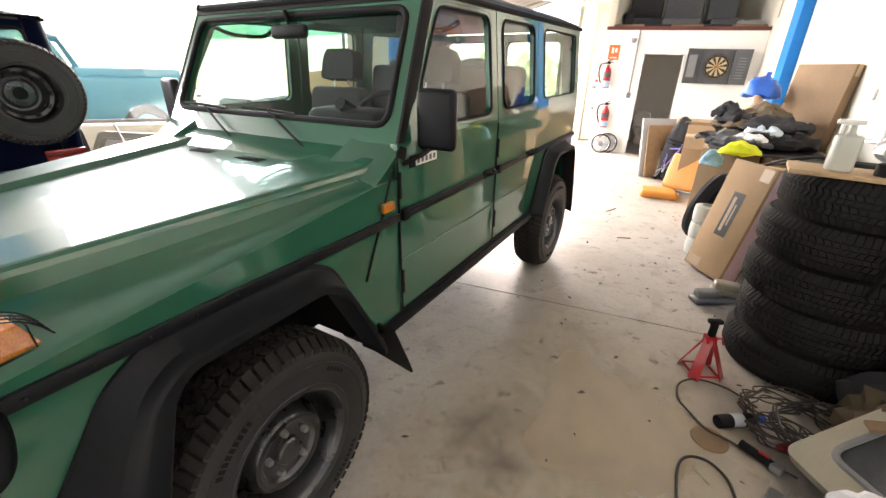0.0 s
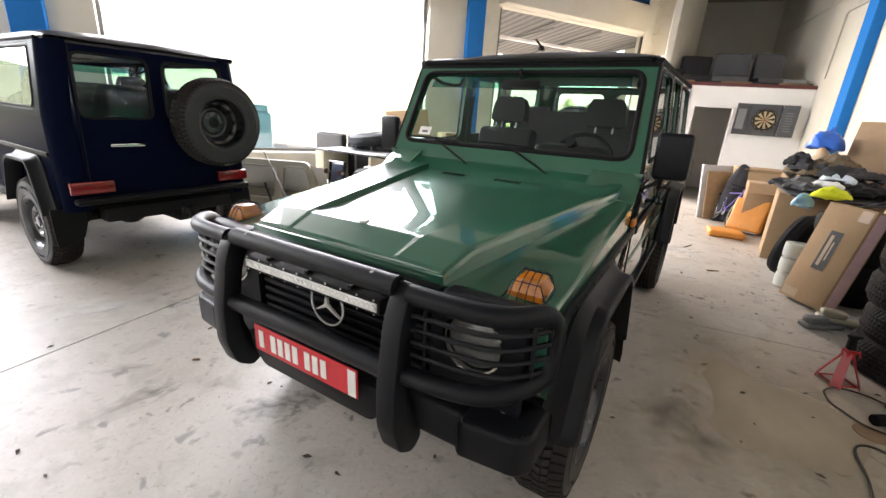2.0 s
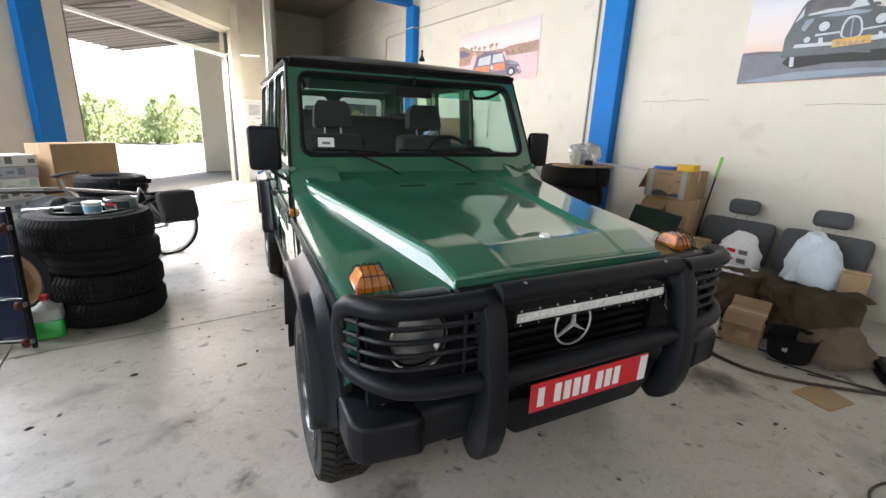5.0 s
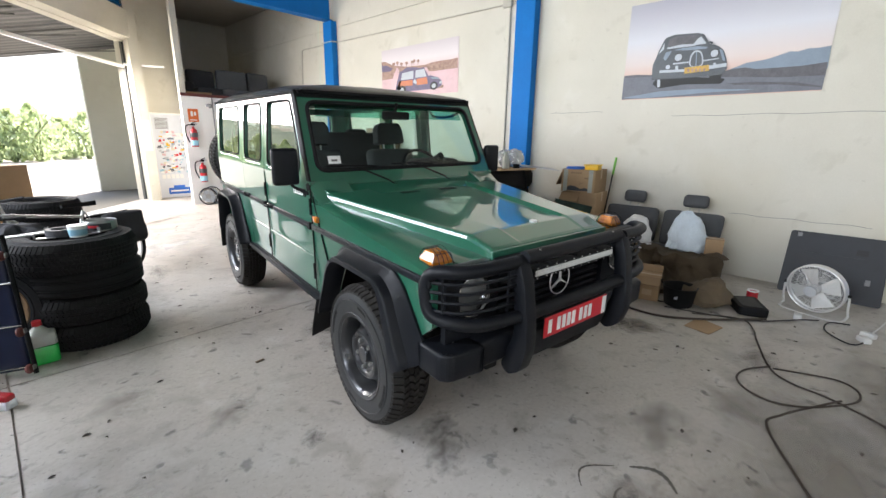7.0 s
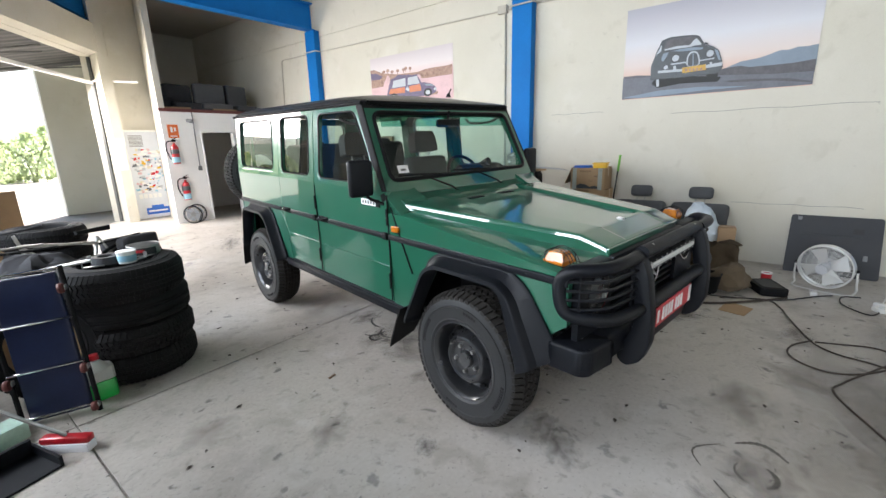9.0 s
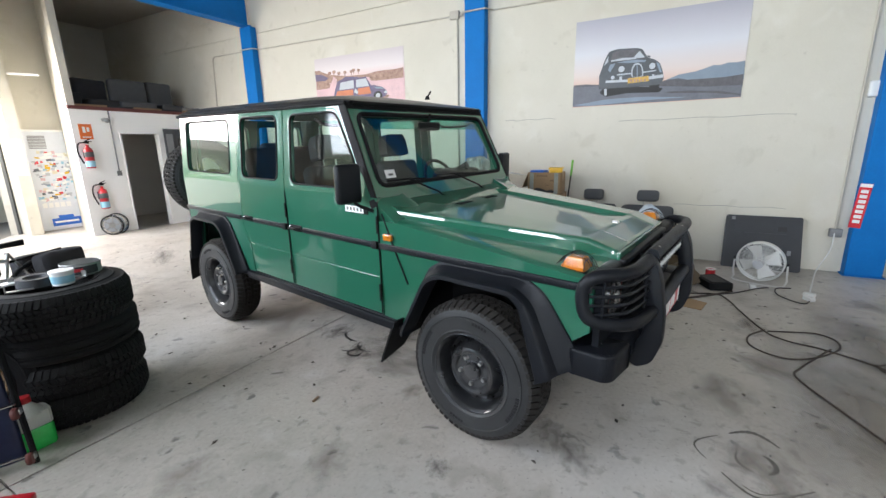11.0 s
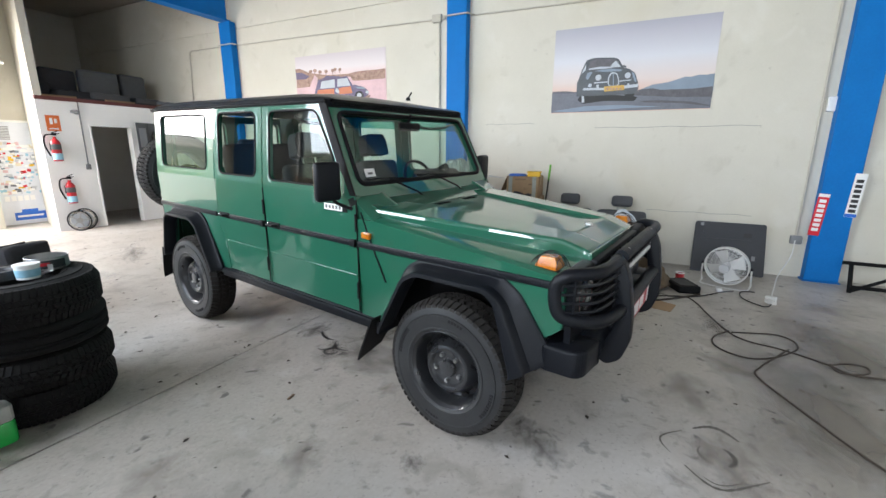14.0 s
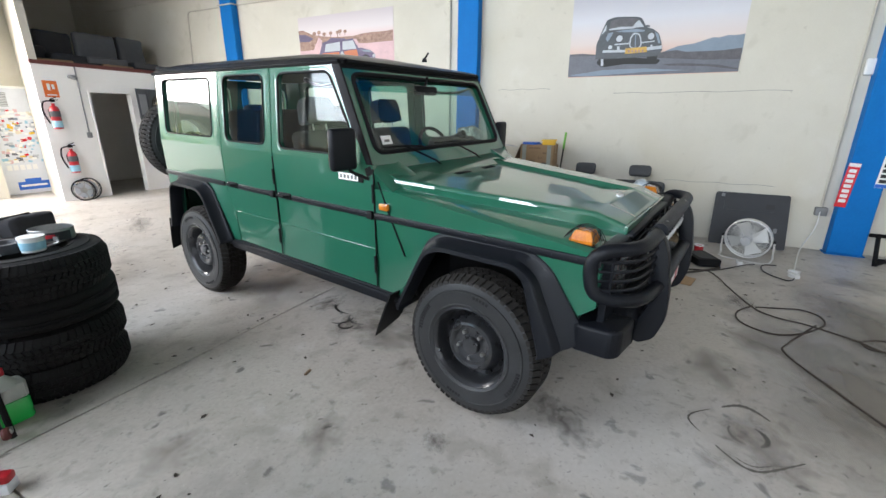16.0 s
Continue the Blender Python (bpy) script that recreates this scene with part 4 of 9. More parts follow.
        # side repeater
        bp("side_repeater", box(sgn * W, sgn * (W + 0.022), 0.575, 0.645, 1.045, 1.085, 0.008), "amber_lens")
        # mirror
        turn = pose(sgn * 0.90, 0.82, 1.375, 0, 0, -8 if sgn < 0 else 4)
        mi = bp("mirror", moved(box(-0.082, 0.082, -0.026, 0.026, -0.115, 0.115, 0.022, 3), turn), "black_plastic", lab="black door mirror on a bent arm")
        part("mirror_arm", tube([(sgn * W, 0.73, 1.21), (sgn * 0.82, 0.765, 1.225), (sgn * 0.87, 0.80, 1.26), (sgn * 0.89, 0.82, 1.33)], 0.010, 8, 4), "matt_black", mi)
        part("mirror_glass", moved(box(-0.072, 0.072, 0.028, 0.031, -0.086, 0.086), turn), "chrome", mi, smooth=0)
        if front_kit:
            bd = bp("badge", box(sgn * W, sgn * (W + 0.006), 0.775, 0.985, 1.183, 1.233, 0.003), "matt_black", lab="small model badge with a pale lettered field")
            part("field", box(sgn * (W + 0.006), sgn * (W + 0.0075), 0.815, 0.980, 1.188, 1.228), "white_paint", bd, smooth=0)
            part("bar", merge(*[box(sgn * (W + 0.0075), sgn * (W + 0.009), 0.824 + 0.031 * q, 0.842 + 0.031 * q, 1.197, 1.219) for q in range(5)]), "trim_grey", bd, smooth=0)

    # bonnet: raised, with a lower middle panel
    def hood_ring(y, z, wf):
        deep = min(1.0, max(0.15, (y + 0.50) / 0.16))
        half = [(wf, z - 0.085), (wf - 0.003, z - 0.024), (wf - 0.008, z - 0.010), (wf - 0.018, z - 0.002), (wf - 0.030, z), (wf * 0.585, z + 0.006), (wf * 0.54, z + 0.006 - 0.022 * deep), (0.0, z + 0.008 - 0.020 * deep)]
        return [(x, y, q) for x, q in half] + [(-x, y, q) for x, q in half[-2::-1]]

    rings = [hood_ring(-0.605, 1.078, 0.462), hood_ring(-0.598, 1.092, 0.462), hood_ring(-0.585, 1.100, 0.463), hood_ring(-0.57, 1.105, 0.464), hood_ring(-0.474, 1.139, 0.4836), hood_ring(-0.462, 1.1425, 0.4863), hood_ring(-0.450, 1.1446, 0.489)]
    rings += [hood_ring(-0.54 + 0.1115 * k, 1.138 + 0.0082 * k, 0.468 + 0.0262 * k) for k in range(1, 10)] + [hood_ring(0.625, 1.222, 0.735)]
    hood = bp("bonnet", loft(rings, closed=False), paint, smooth=7)
    part("bonnet_lip", box(-0.46, 0.46, -0.612, -0.594, 1.05, 1.09, 0.006), paint, hood)
    part("bonnet_badge", lathe([(0.0, 0.004), (0.018, 0.003), (0.021, 0.0), (0.021, -0.02)], 20), "emblem_metal", hood, m=pose(-0.0, -0.45, 1.1505, 4))
    for x in (-0.30, 0.03):
        part("vent", merge(*[box(x + 0.06 + 0.022 * q, x + 0.068 + 0.022 * q, 0.48, 0.53, 1.180, 1.2035) for q in range(7)]), "matt_black", hood, smooth=0)
    # windscreen frame leaning back
    p0, p1 = Vector((0, 0.70, 1.258)), Vector((0, 0.99, 1.848))
    back = (p1 - p0)
    ln = back.length
    back.normalize()
    nrm = Vector((0, -back.z, back.y))

    def screen(u, v, w):
        p = p0 + back * v - nrm * w
        return (u * (1 - 0.055 * v / ln), p.y, p.z)

    scr_o = [(-0.79, -0.02), (0.79, -0.02), (0.785, ln), (-0.785, ln)]
    scr_i = rounded([(-0.722, 0.10), (0.722, 0.10), (0.722, ln - 0.075), (-0.722, ln - 0.075)], 0.07, 5)
    ws = bp("windscreen", plate(scr_o, [scr_i], 0.05, screen), paint, lab="upright windscreen with tinted top band")
    part("seal", tube([screen(u, v, -0.001) for u, v in scr_i], 0.014, 8, closed=True), "matt_black", ws)
    for sgn in (-1, 1):
        part("pillar_seal", loft([[screen(sgn * 0.781, v, -0.003), screen(sgn * 0.793, v, -0.003), screen(sgn * 0.797, v, 0.006), screen(sgn * 0.797, v, 0.056), screen(sgn * 0.781, v, 0.056)] for v in (-0.015, ln)]), "matt_black", ws, "black rubber seal along the pillar")
    part("header_strip", plate([(-0.78, ln - 0.045), (0.78, ln - 0.045), (0.78, ln + 0.004), (-0.78, ln + 0.004)], [], 0.02, lambda u, v, w: screen(u, v, w - 0.004)), "matt_black", ws)
    g = part("pane", pane(scr_i, lambda u, v: screen(u, v, 0.012)), "windscreen_glass", ws, smooth=0)
    g.visible_shadow = False
    part("inspection_sticker", pane([(-0.635, 0.15), (-0.545, 0.15), (-0.545, 0.205), (-0.635, 0.205)], lambda u, v: screen(u, v, 0.010)), "white_paint", ws, smooth=0)
    part("inspection_sticker", pane([(-0.612, 0.165), (-0.568, 0.165), (-0.568, 0.180), (-0.612, 0.180)], lambda u, v: screen(u, v, 0.009)), "trim_grey", ws, smooth=0)
    g = part("tint_band", pane([(-0.665, ln - 0.17), (0.665, ln - 0.17), (0.655, ln - 0.09), (-0.655, ln - 0.09)], lambda u, v: screen(u, v, 0.016)), "tint_glass", ws, smooth=0)
    g.visible_shadow = False
    bp("cowl", loft([[(-0.70, 0.55, 1.20), (0.70, 0.55, 1.20), (0.70, 0.55, 1.10), (-0.70, 0.55, 1.10)], [(-0.74, 0.71, 1.262), (0.74, 0.71, 1.262), (0.74, 0.71, 1.1), (-0.74, 0.71, 1.1)]]), paint)
    for x0 in (0.32, -0.18):
        wp = bp("wiper", tube([screen(x0, -0.035, -0.02), screen(x0 - 0.06, 0.0, -0.035), screen(x0 - 0.30, 0.122, -0.022)], 0.006, 6), "matt_black")
        part("wiper_blade", tube([screen(x0 - 0.49, 0.125, -0.012), screen(x0 - 0.30, 0.122, -0.016), screen(x0 - 0.11, 0.112, -0.012)], 0.006, 6), "matt_black", wp)
        part("wiper_hub", ball(*screen(x0, -0.035, -0.016), 0.015, 0.02, 0.012, 10, 6), "matt_black", wp)
    # roof: domed black top over the gutters
    rr = []
    for y, dz, dx in ((0.965, -0.034, 0.012), (0.98, -0.022, 0.006), (1.05, 0.006, 0.0), (1.33, 0.052, 0.0), (yR - 0.5, 0.063, 0.0), (yR - 0.10, 0.045, 0.004), (yR - 0.02, 0.012, 0.012), (yR + 0.02, -0.02, 0.02)):
        half = [(0.735 - dx, GUT - 0.012), (0.742 - dx, GUT + 0.005), (0.725 - dx, GUT + 0.022 + 0.2 * dz), (0.66 - dx, GUT + 0.03 + 0.55 * dz), (0.40, GUT + 0.03 + dz), (0.0, GUT + 0.036 + dz)]
        rr.append([(x, y, z) for x, z in half] + [(-x, y, z) for x, z in half[-2::-1]])
    rf = bp("roof", loft(rr, closed=False), roof_mat, lab="low domed black roof")
    part("gutter", merge(*[tube([(s * 0.748, 0.98, GUT - 0.004), (s * 0.748, yR - 0.05, GUT - 0.004)], 0.014, 6) for s in (-1, 1)], tube([(-0.70, 0.975, GUT - 0.002), (0.70, 0.975, GUT - 0.002)], 0.016, 6)), "matt_black", rf)
    part("ceiling", box(-0.69, 0.69, 0.98, yR - 0.06, GUT - 0.012, GUT + 0.0), "trim_grey", rf, smooth=0)
    if front_kit:
        an = part("aerial", tube([(0.08, 1.02, GUT + 0.08), (0.06, 0.97, GUT + 0.115)], 0.006, 6), "matt_black", rf)
        part("aerial_foot", lathe([(0.0, 0.03), (0.014, 0.02), (0.02, 0.0)], 10), "matt_black", an, m=pose(0.08, 1.02, GUT + 0.062))
    # tail: side-hinged door with window, lamps and bumper
    win_holes = [rrect(0.06, BELT + 0.0, 0.58, GUT - 0.08, 0.06), rrect(-0.58, BELT + 0.0, -0.06, GUT - 0.08, 0.06)]
    td = bp("tail_door", plate([(-0.63, 0.60), (0.63, 0.60), (0.60, GUT - 0.02), (-0.60, GUT - 0.02)], win_holes, 0.04, lambda u, v, w: (u, yR - w, v)), paint)
    for s in (0.32, -0.32):
        g = part("tail_window", pane(rrect(s - 0.265, BELT - 0.005, s + 0.265, GUT - 0.075, 0.06), lambda u, v: (u, yR - 0.018, v)), "side_glass", td, smooth=0)
        g.visible_shadow = False
        part("seal", tube([(u, yR + 0.003, v) for u, v in rrect(s - 0.262, BELT - 0.002, s + 0.262, GUT - 0.078, 0.06)], 0.012, 6, closed=True), "matt_black", td)
    part("hinge", merge(box(-0.64, -0.58, yR, yR + 0.03, 0.85, 0.95, 0.006), box(-0.64, -0.58, yR, yR + 0.03, 1.20, 1.30, 0.006)), paint, td)
    part("handle", box(0.16, 0.42, yR, yR + 0.02, 1.06, 1.085, 0.006), "chrome" if not front_kit else "matt_black", td)
    part("door_line", merge(tube([(0.60, yR + 0.001, 0.62), (0.585, yR + 0.001, GUT - 0.04)], 0.004, 4), tube([(-0.60, yR + 0.001, 0.62), (-0.585, yR + 0.001, GUT - 0.04)], 0.004, 4)), "matt_black", td)
    for s in (-1, 1):
        tl = bp("tail_lamp", box(s * (0.40 + 0.05 * (not front_kit)), s * (0.70 + 0.055 * (not front_kit)), yR + 0.002, yR + 0.055, 0.755 - 0.06 * (not front_kit), 0.855 - 0.06 * (not front_kit), 0.012), "red_lens", lab="red tail lamp")
        if front_kit:
            part("indicator", box(s * 0.615, s * 0.695, yR + 0.05, yR + 0.058, 0.765 - 0.06 * (not front_kit), 0.845 - 0.06 * (not front_kit), 0.004), "amber_lens", tl)
    bp("rear_bumper", merge(box(-0.74, 0.74, yR + 0.01, yR + 0.11, 0.56 if front_kit else 0.615, 0.72 if front_kit else 0.665, 0.02), box(-0.55, 0.55, yR - 0.1, yR + 0.05, 0.44, 0.56, 0.02)), "matt_black" if not front_kit else "trim_grey")
    bp("tow_hitch", merge(box(-0.05, 0.05, yR - 0.1, yR + 0.2, 0.40, 0.46, 0.01), ball(0, yR + 0.2, 0.49, 0.028, 0.028, 0.03, 12, 8), box(-0.18, -0.12, yR, yR + 0.12, 0.36, 0.50, 0.01)), "matt_black")
    sx = -0.39 if not front_kit else -0.42
    so = 0.20 if not front_kit else 0.27
    sp = bp("spare_wheel", lathe([(0.0, 0.0), (0.10, 0.0), (0.10, 0.13), (0.0, 0.13)], 16, "y"), "matt_black", lab="spare wheel on the tail door")
    sp.matrix_basis = RK @ pose(sx, yR + 0.02, 1.235 if front_kit else 1.275)
    lay_tyre(TYRE, pose(0, so, 0, 0, 0, 90), sp)
    if RIM:
        dress(sp, pose(0, so, 0, 0, 0, 90), 0)
    # front: slatted grille, lamps, bumper
    bp("bonnet_front", box(-0.46, 0.46, -0.64, -0.56, 1.03, 1.06, 0.012), "black_plastic")
    gr = bp("grille", box(-0.60, 0.60, -0.595, -0.56, 0.66, 1.02), "matt_black", smooth=0)
    for k in range(8):
        part("slat", box(-0.415, 0.415, -0.618, -0.59, 0.735 + 0.038 * k, 0.753 + 0.038 * k, 0.005), "black_plastic", gr)
    bp("front_panel", merge(*[plate([(s * 0.435, 0.68), (s * 0.745, 0.68), (s * 0.745, 1.03), (s * 0.435, 1.03)], [[(s * 0.585 + 0.098 * math.cos(a), 0.915 + 0.098 * math.sin(a)) for a in (2 * math.pi * k / 20 for k in range(20))]], 0.03, lambda u, v, w: (u, -0.628 + w, v)) for s in (-1, 1)], box(-0.76, 0.76, -0.63, -0.56, 0.60, 0.68, 0.01)), "black_plastic")
    for s in (-1, 1):
        hl = bp("headlamp", moved(lathe([(0.0, -0.022), (0.05, -0.018), (0.09, -0.002), (0.094, 0.01), (0.09, 0.04)], 28, "y"), Matrix.Translation((s * 0.585, -0.612, 0.915))), "lamp_glass", lab="round ribbed headlamp")
        part("lamp_ring", moved(lathe([(0.094, -0.012), (0.101, -0.012), (0.101, 0.02), (0.094, 0.02)], 28, "y", close=True), Matrix.Translation((s * 0.585, -0.625, 0.915))), "chrome", hl)
        bp("bonnet_cap", box(s * 0.47, s * 0.768, -0.635, -0.56, 1.005, 1.058, 0.018, 3), "black_plastic")
        # amber marker on the fender with a wire guard
        mk = bp("marker_lamp", loft([[(s * 0.695 + 0.055 * a * q, -0.487 + 0.078 * b * q, z) for a, b in ((-1, -1), (1, -1), (1, 1), (-1, 1))] for q, z in ((1.0, 1.05), (0.98, 1.075), (0.80, 1.098), (0.66, 1.118), (0.6, 1.121))]), "amber_lens", lab="amber marker lamp under a black wire guard", smooth=20)
        part("lamp_base", box(s * 0.695 - 0.072, s * 0.695 + 0.072, -0.585, -0.39, 1.04, 1.056, 0.008), "matt_black", mk)
        gd = [tube([(s * 0.695 + dx, -0.60, 1.055), (s * 0.695 + dx * 0.85, -0.565, 1.112), (s * 0.695 + dx * 0.8, -0.49, 1.142), (s * 0.695 + dx * 0.85, -0.42, 1.118), (s * 0.695 + dx, -0.375, 1.06)], 0.0021, 5, 3) for dx in (-0.055, -0.018, 0.018, 0.055)]
        gd += [tube([(s * 0.695 - 0.085, yy, 1.06), (s * 0.695 - 0.06, yy, zz), (s * 0.695 + 0.06, yy, zz), (s * 0.695 + 0.085, yy, 1.06)], 0.0021, 5) for yy, zz in ((-0.555, 1.115), (-0.43, 1.12))]
        gd += [tube([(s * 0.695 - 0.085, -0.60, 1.056), (s * 0.695 + 0.085, -0.60, 1.056), (s * 0.695 + 0.085, -0.375, 1.066), (s * 0.695 - 0.085, -0.375, 1.066)], 0.0035, 5, closed=True)]
        part("wire_guard", merge(*gd), "matt_black", mk, "black wire lamp guard", m=Matrix.Translation((s * 0.695, -0.487, 0)) @ Matrix.Diagonal((0.74, 1.12, 1, 1)) @ Matrix.Translation((-s * 0.695, 0.487, 0)))
        mk.matrix_basis = RK @ Matrix.Translation((s * 0.695, -0.487, 1.04)) @ Matrix.Diagonal((0.97, 0.68, 0.86, 1)) @ Matrix.Translation((-s * 0.695, 0.487, -1.04))
    if front_kit:
        star = bp("grille_emblem", moved(tube([(0.080 * math.cos(a), 0, 0.080 * math.sin(a)) for a in (2 * math.pi * k / 28 for k in range(28))], 0.0038, 8, closed=True), Matrix.Translation((0, -0.655, 0.875))), "emblem_metal", lab="chrome ring emblem with three spokes")
        part("spoke", merge(*[moved(extr([(-0.008, -0.004), (0.008, -0.004), (0.0, 0.078)], "y", -0.005, 0.005), Matrix.Translation((0, -0.655, 0.875)) @ Matrix.Rotation(radians(a), 4, "Y")) for a in (0, 120, 240)]), "emblem_metal", star)
        part("stem", box(-0.02, 0.02, -0.65, -0.58, 0.859, 0.891), "matt_black", star)
        led = bp("light_bar", box(-0.328, 0.328, -0.748, -0.69, 0.967, 1.022, 0.008), "matt_black", lab="slim light bar with a row of clear reflectors")
        for k in range(30):
            part("reflector", lathe([(0.0, -0.004), (0.0085, -0.003), (0.0098, 0.004), (0.0098, 0.012)], 8, "y"), "led_lens", led, m=pose(-0.3045 + 0.021 * k, -0.751, 0.994)) if k == 0 else share("reflector", bpy.data.objects["reflector"], led, pose(-0.3045 + 0.021 * k, -0.751, 0.994))
        for x in (-0.2, 0.0, 0.2):
            part("bracket", box(x - 0.006, x + 0.006, -0.74, -0.64, 1.022, 1.034), "matt_black", led)
        part("lens_strip", box(-0.318, 0.318, -0.7505, -0.747, 0.979, 1.009, 0.001, 1), "led_lens", led)
        scr = part("screw", ball(0, 0, 0, 0.004, 0.003, 0.004, 6, 4), "bare_metal", led, m=pose(-0.305, -0.750, 0.971))
        for k in range(1, 20):
            share("screw", scr, led, pose(-0.305 + 0.068 * (k // 2), -0.750, 0.971 if k % 2 == 0 else 1.018))
        post = rounded([(-0.70, 1.105), (-0.755, 1.06), (-0.785, 0.985), (-0.815, 0.80), (-0.818, 0.66), (-0.785, 0.555), (-0.715, 0.51), (-0.665, 0.545), (-0.70, 0.64), (-0.735, 0.72), (-0.735, 0.82), (-0.715, 0.95), (-0.67, 1.05)], 0.03)
        bb = bp("bull_bar", tube([(-0.385, -0.734, 1.078), (0.385, -0.734, 1.078)], 0.034, 14), "black_plastic", lab="black tubular bull bar")
        part("cross_tube", tube([(-0.385, -0.775, 0.825), (0.385, -0.775, 0.825)], 0.034, 14), "black_plastic", bb)
        for s in (-1, 1):
            part("post", extr([(u - 0.012, v) for u, v in post], "x", s * 0.412 - 0.035, s * 0.412 + 0.035, 0.008), "black_plastic", bb)
            part("lamp_hoop", tube([(s * 0.43, -0.734, 1.068), (s * 0.62, -0.727, 1.068), (s * 0.72, -0.69, 1.066), (s * 0.785, -0.605, 1.055), (s * 0.80, -0.56, 1.0), (s * 0.80, -0.57, 0.90), (s * 0.785, -0.61, 0.855), (s * 0.72, -0.70, 0.838), (s * 0.62, -0.75, 0.83), (s * 0.43, -0.775, 0.828)], 0.030, 12, 5), "black_plastic", bb)
            for k in range(4):
                z = 0.885 + 0.042 * k
                part("lamp_slat", tube([(s * 0.43, -0.747, z), (s * 0.64, -0.727, z), (s * 0.735, -0.68, z), (s * 0.80, -0.59, z)], 0.008, 6, 3), "black_plastic", bb)
            for x, y in ((0.49, -0.744), (0.772, -0.64)):
                part("upright", tube([(s * x, y, 0.85), (s * x, y, 1.06)], 0.006, 6), "black_plastic", bb)
            part("bolt", ball(s * 0.30, -0.745, 1.105, 0.009, 0.009, 0.006, 8, 5), "bare_metal", bb)
            part("stay", box(s * 0.36, s * 0.41, -0.72, -0.55, 0.58, 0.64, 0.006), "matt_black", bb)
        # bumper with end caps, number plate with bars for its characters
        bu = bp("front_bumper", extr(rounded([(-0.70, 0.715), (-0.56, 0.715), (-0.55, 0.58), (-0.66, 0.565), (-0.72, 0.60)], 0.02), "x", -0.62, 0.62, 0.006), "black_plastic")
        for s in (-1, 1):
            part("end_cap", extr(rounded([(s * 0.60, -0.735), (s * 0.78, -0.715), (s * 0.815, -0.68), (s * 0.82, -0.52), (s * 0.60, -0.52)], 0.025), "z", 0.583, 0.718, 0.018, 3), "black_plastic", bu)
            part("bolt", ball(s * 0.70, -0.62, 0.717, 0.012, 0.012, 0.006, 8, 5), "bare_metal", bu)
        part("apron", extr(rounded([(-0.34, 0.62), (-0.28, 0.56), (0.28, 0.56), (0.34, 0.62), (0.36, 0.70), (-0.36, 0.70)], 0.02), "y", -0.745, -0.66, 0.008), "black_plastic", bu)
        npl = bp("number_plate", box(-0.262, 0.262, -0.782, -0.776, 0.662, 0.770, 0.002, 1), "red_plate", lab="red number plate with white character bars")
        x = -0.238
        for k, w_ in enumerate((0.034, -0.022, 0.034, 0.034, 0.034, 0.034, -0.016, 0.034, 0.034, 0.034)):
            if w_ > 0:
                part("bar", box(x + 0.004, x + w_ - 0.004, -0.7845, -0.781, 0.682, 0.752), "white_paint", npl, smooth=0)
            x += abs(w_) + 0.006
        part("validity_strip", box(0.222, 0.256, -0.7845, -0.781, 0.667, 0.765), "white_paint", npl, smooth=0)
    else:
        bp("front_bumper", box(-0.76, 0.76, -0.76, -0.60, 0.50, 0.68, 0.02), "black_plastic")
    # cabin
    cab = bp("cabin_floor", merge(box(-0.72, 0.72, 0.45, yR - 0.05, 0.55, 0.60), box(-0.74, 0.74, 0.42, 0.47, 0.55, 1.15)), "matt_black", smooth=0)
    dash = bp("dashboard", merge(box(-0.72, 0.72, 0.60, 0.92, 1.06, 1.225, 0.035, 3), box(-0.70, 0.70, 0.78, 0.98, 1.20, 1.295, 0.04, 3), box(0.14, 0.58, 0.84, 1.06, 1.24, 1.385, 0.055, 4)), "matt_black")
    stw = bp("steering_wheel", tube([(0.19 * math.cos(a), 0, 0.19 * math.sin(a)) for a in (2 * math.pi * k / 24 for k in range(24))], 0.014, 8, closed=True), "matt_black")
    stw.matrix_basis = RK @ pose(0.37, 1.12, 1.27, -28)
    part("spoke", merge(tube([(-0.18, 0, 0), (0.18, 0, 0)], 0.014, 6), tube([(0, 0, 0), (0, 0, -0.18)], 0.014, 6), lathe([(0.0, -0.03), (0.05, -0.03), (0.05, 0.02), (0.0, 0.02)], 12, "y")), "matt_black", stw)
    part("column", tube([(0, 0.0, 0), (0, -0.30, 0.0)], 0.03, 8), "matt_black", stw)
    bp("rear_view_mirror", merge(box(-0.12, 0.12, 0.93, 0.96, 1.68, 1.74, 0.015, 2), tube([(0, 0.95, 1.74), (0, 0.93, 1.80)], 0.01, 6)), "matt_black")
    seats = [(0.37, 1.35), (-0.37, 1.35)]
    for sx_, sy in seats:
        seat_parts(car, RK @ Matrix.Translation((0, 0.12, -0.11)), sx_, sy, 0.48)
    ry = 2.25 if four_doors else 1.98
    st = bp("rear_bench", merge(box(-0.66, 0.66, ry - 0.42, ry + 0.05, 0.80, 0.98, 0.05, 3), moved(box(-0.66, 0.66, -0.07, 0.07, 0.0, 0.62, 0.05, 3), pose(0, ry + 0.05, 0.95, -10))), "seat_cloth")
    for hx in (-0.40, 0.40):
        part("headrest", box(hx - 0.12, hx + 0.12, ry + 0.11, ry + 0.21, 1.44, 1.60, 0.045, 3), "seat_cloth", st)
    bp("grab_rail", merge(*[tube([(s * 0.67, 1.0, 1.76), (s * 0.64, 1.1, 1.72), (s * 0.64, 1.3, 1.72), (s * 0.67, 1.4, 1.76)], 0.012, 6, 3) for s in (-1, 1)]), "matt_black")
    # chassis and axles
    bp("chassis", merge(*[box(s * 0.38, s * 0.46, -0.6, yR - 0.05, 0.47, 0.58, 0.01) for s in (-1, 1)], box(-0.4, 0.4, 1.1, 1.9, 0.40, 0.55, 0.03)), "matt_black")
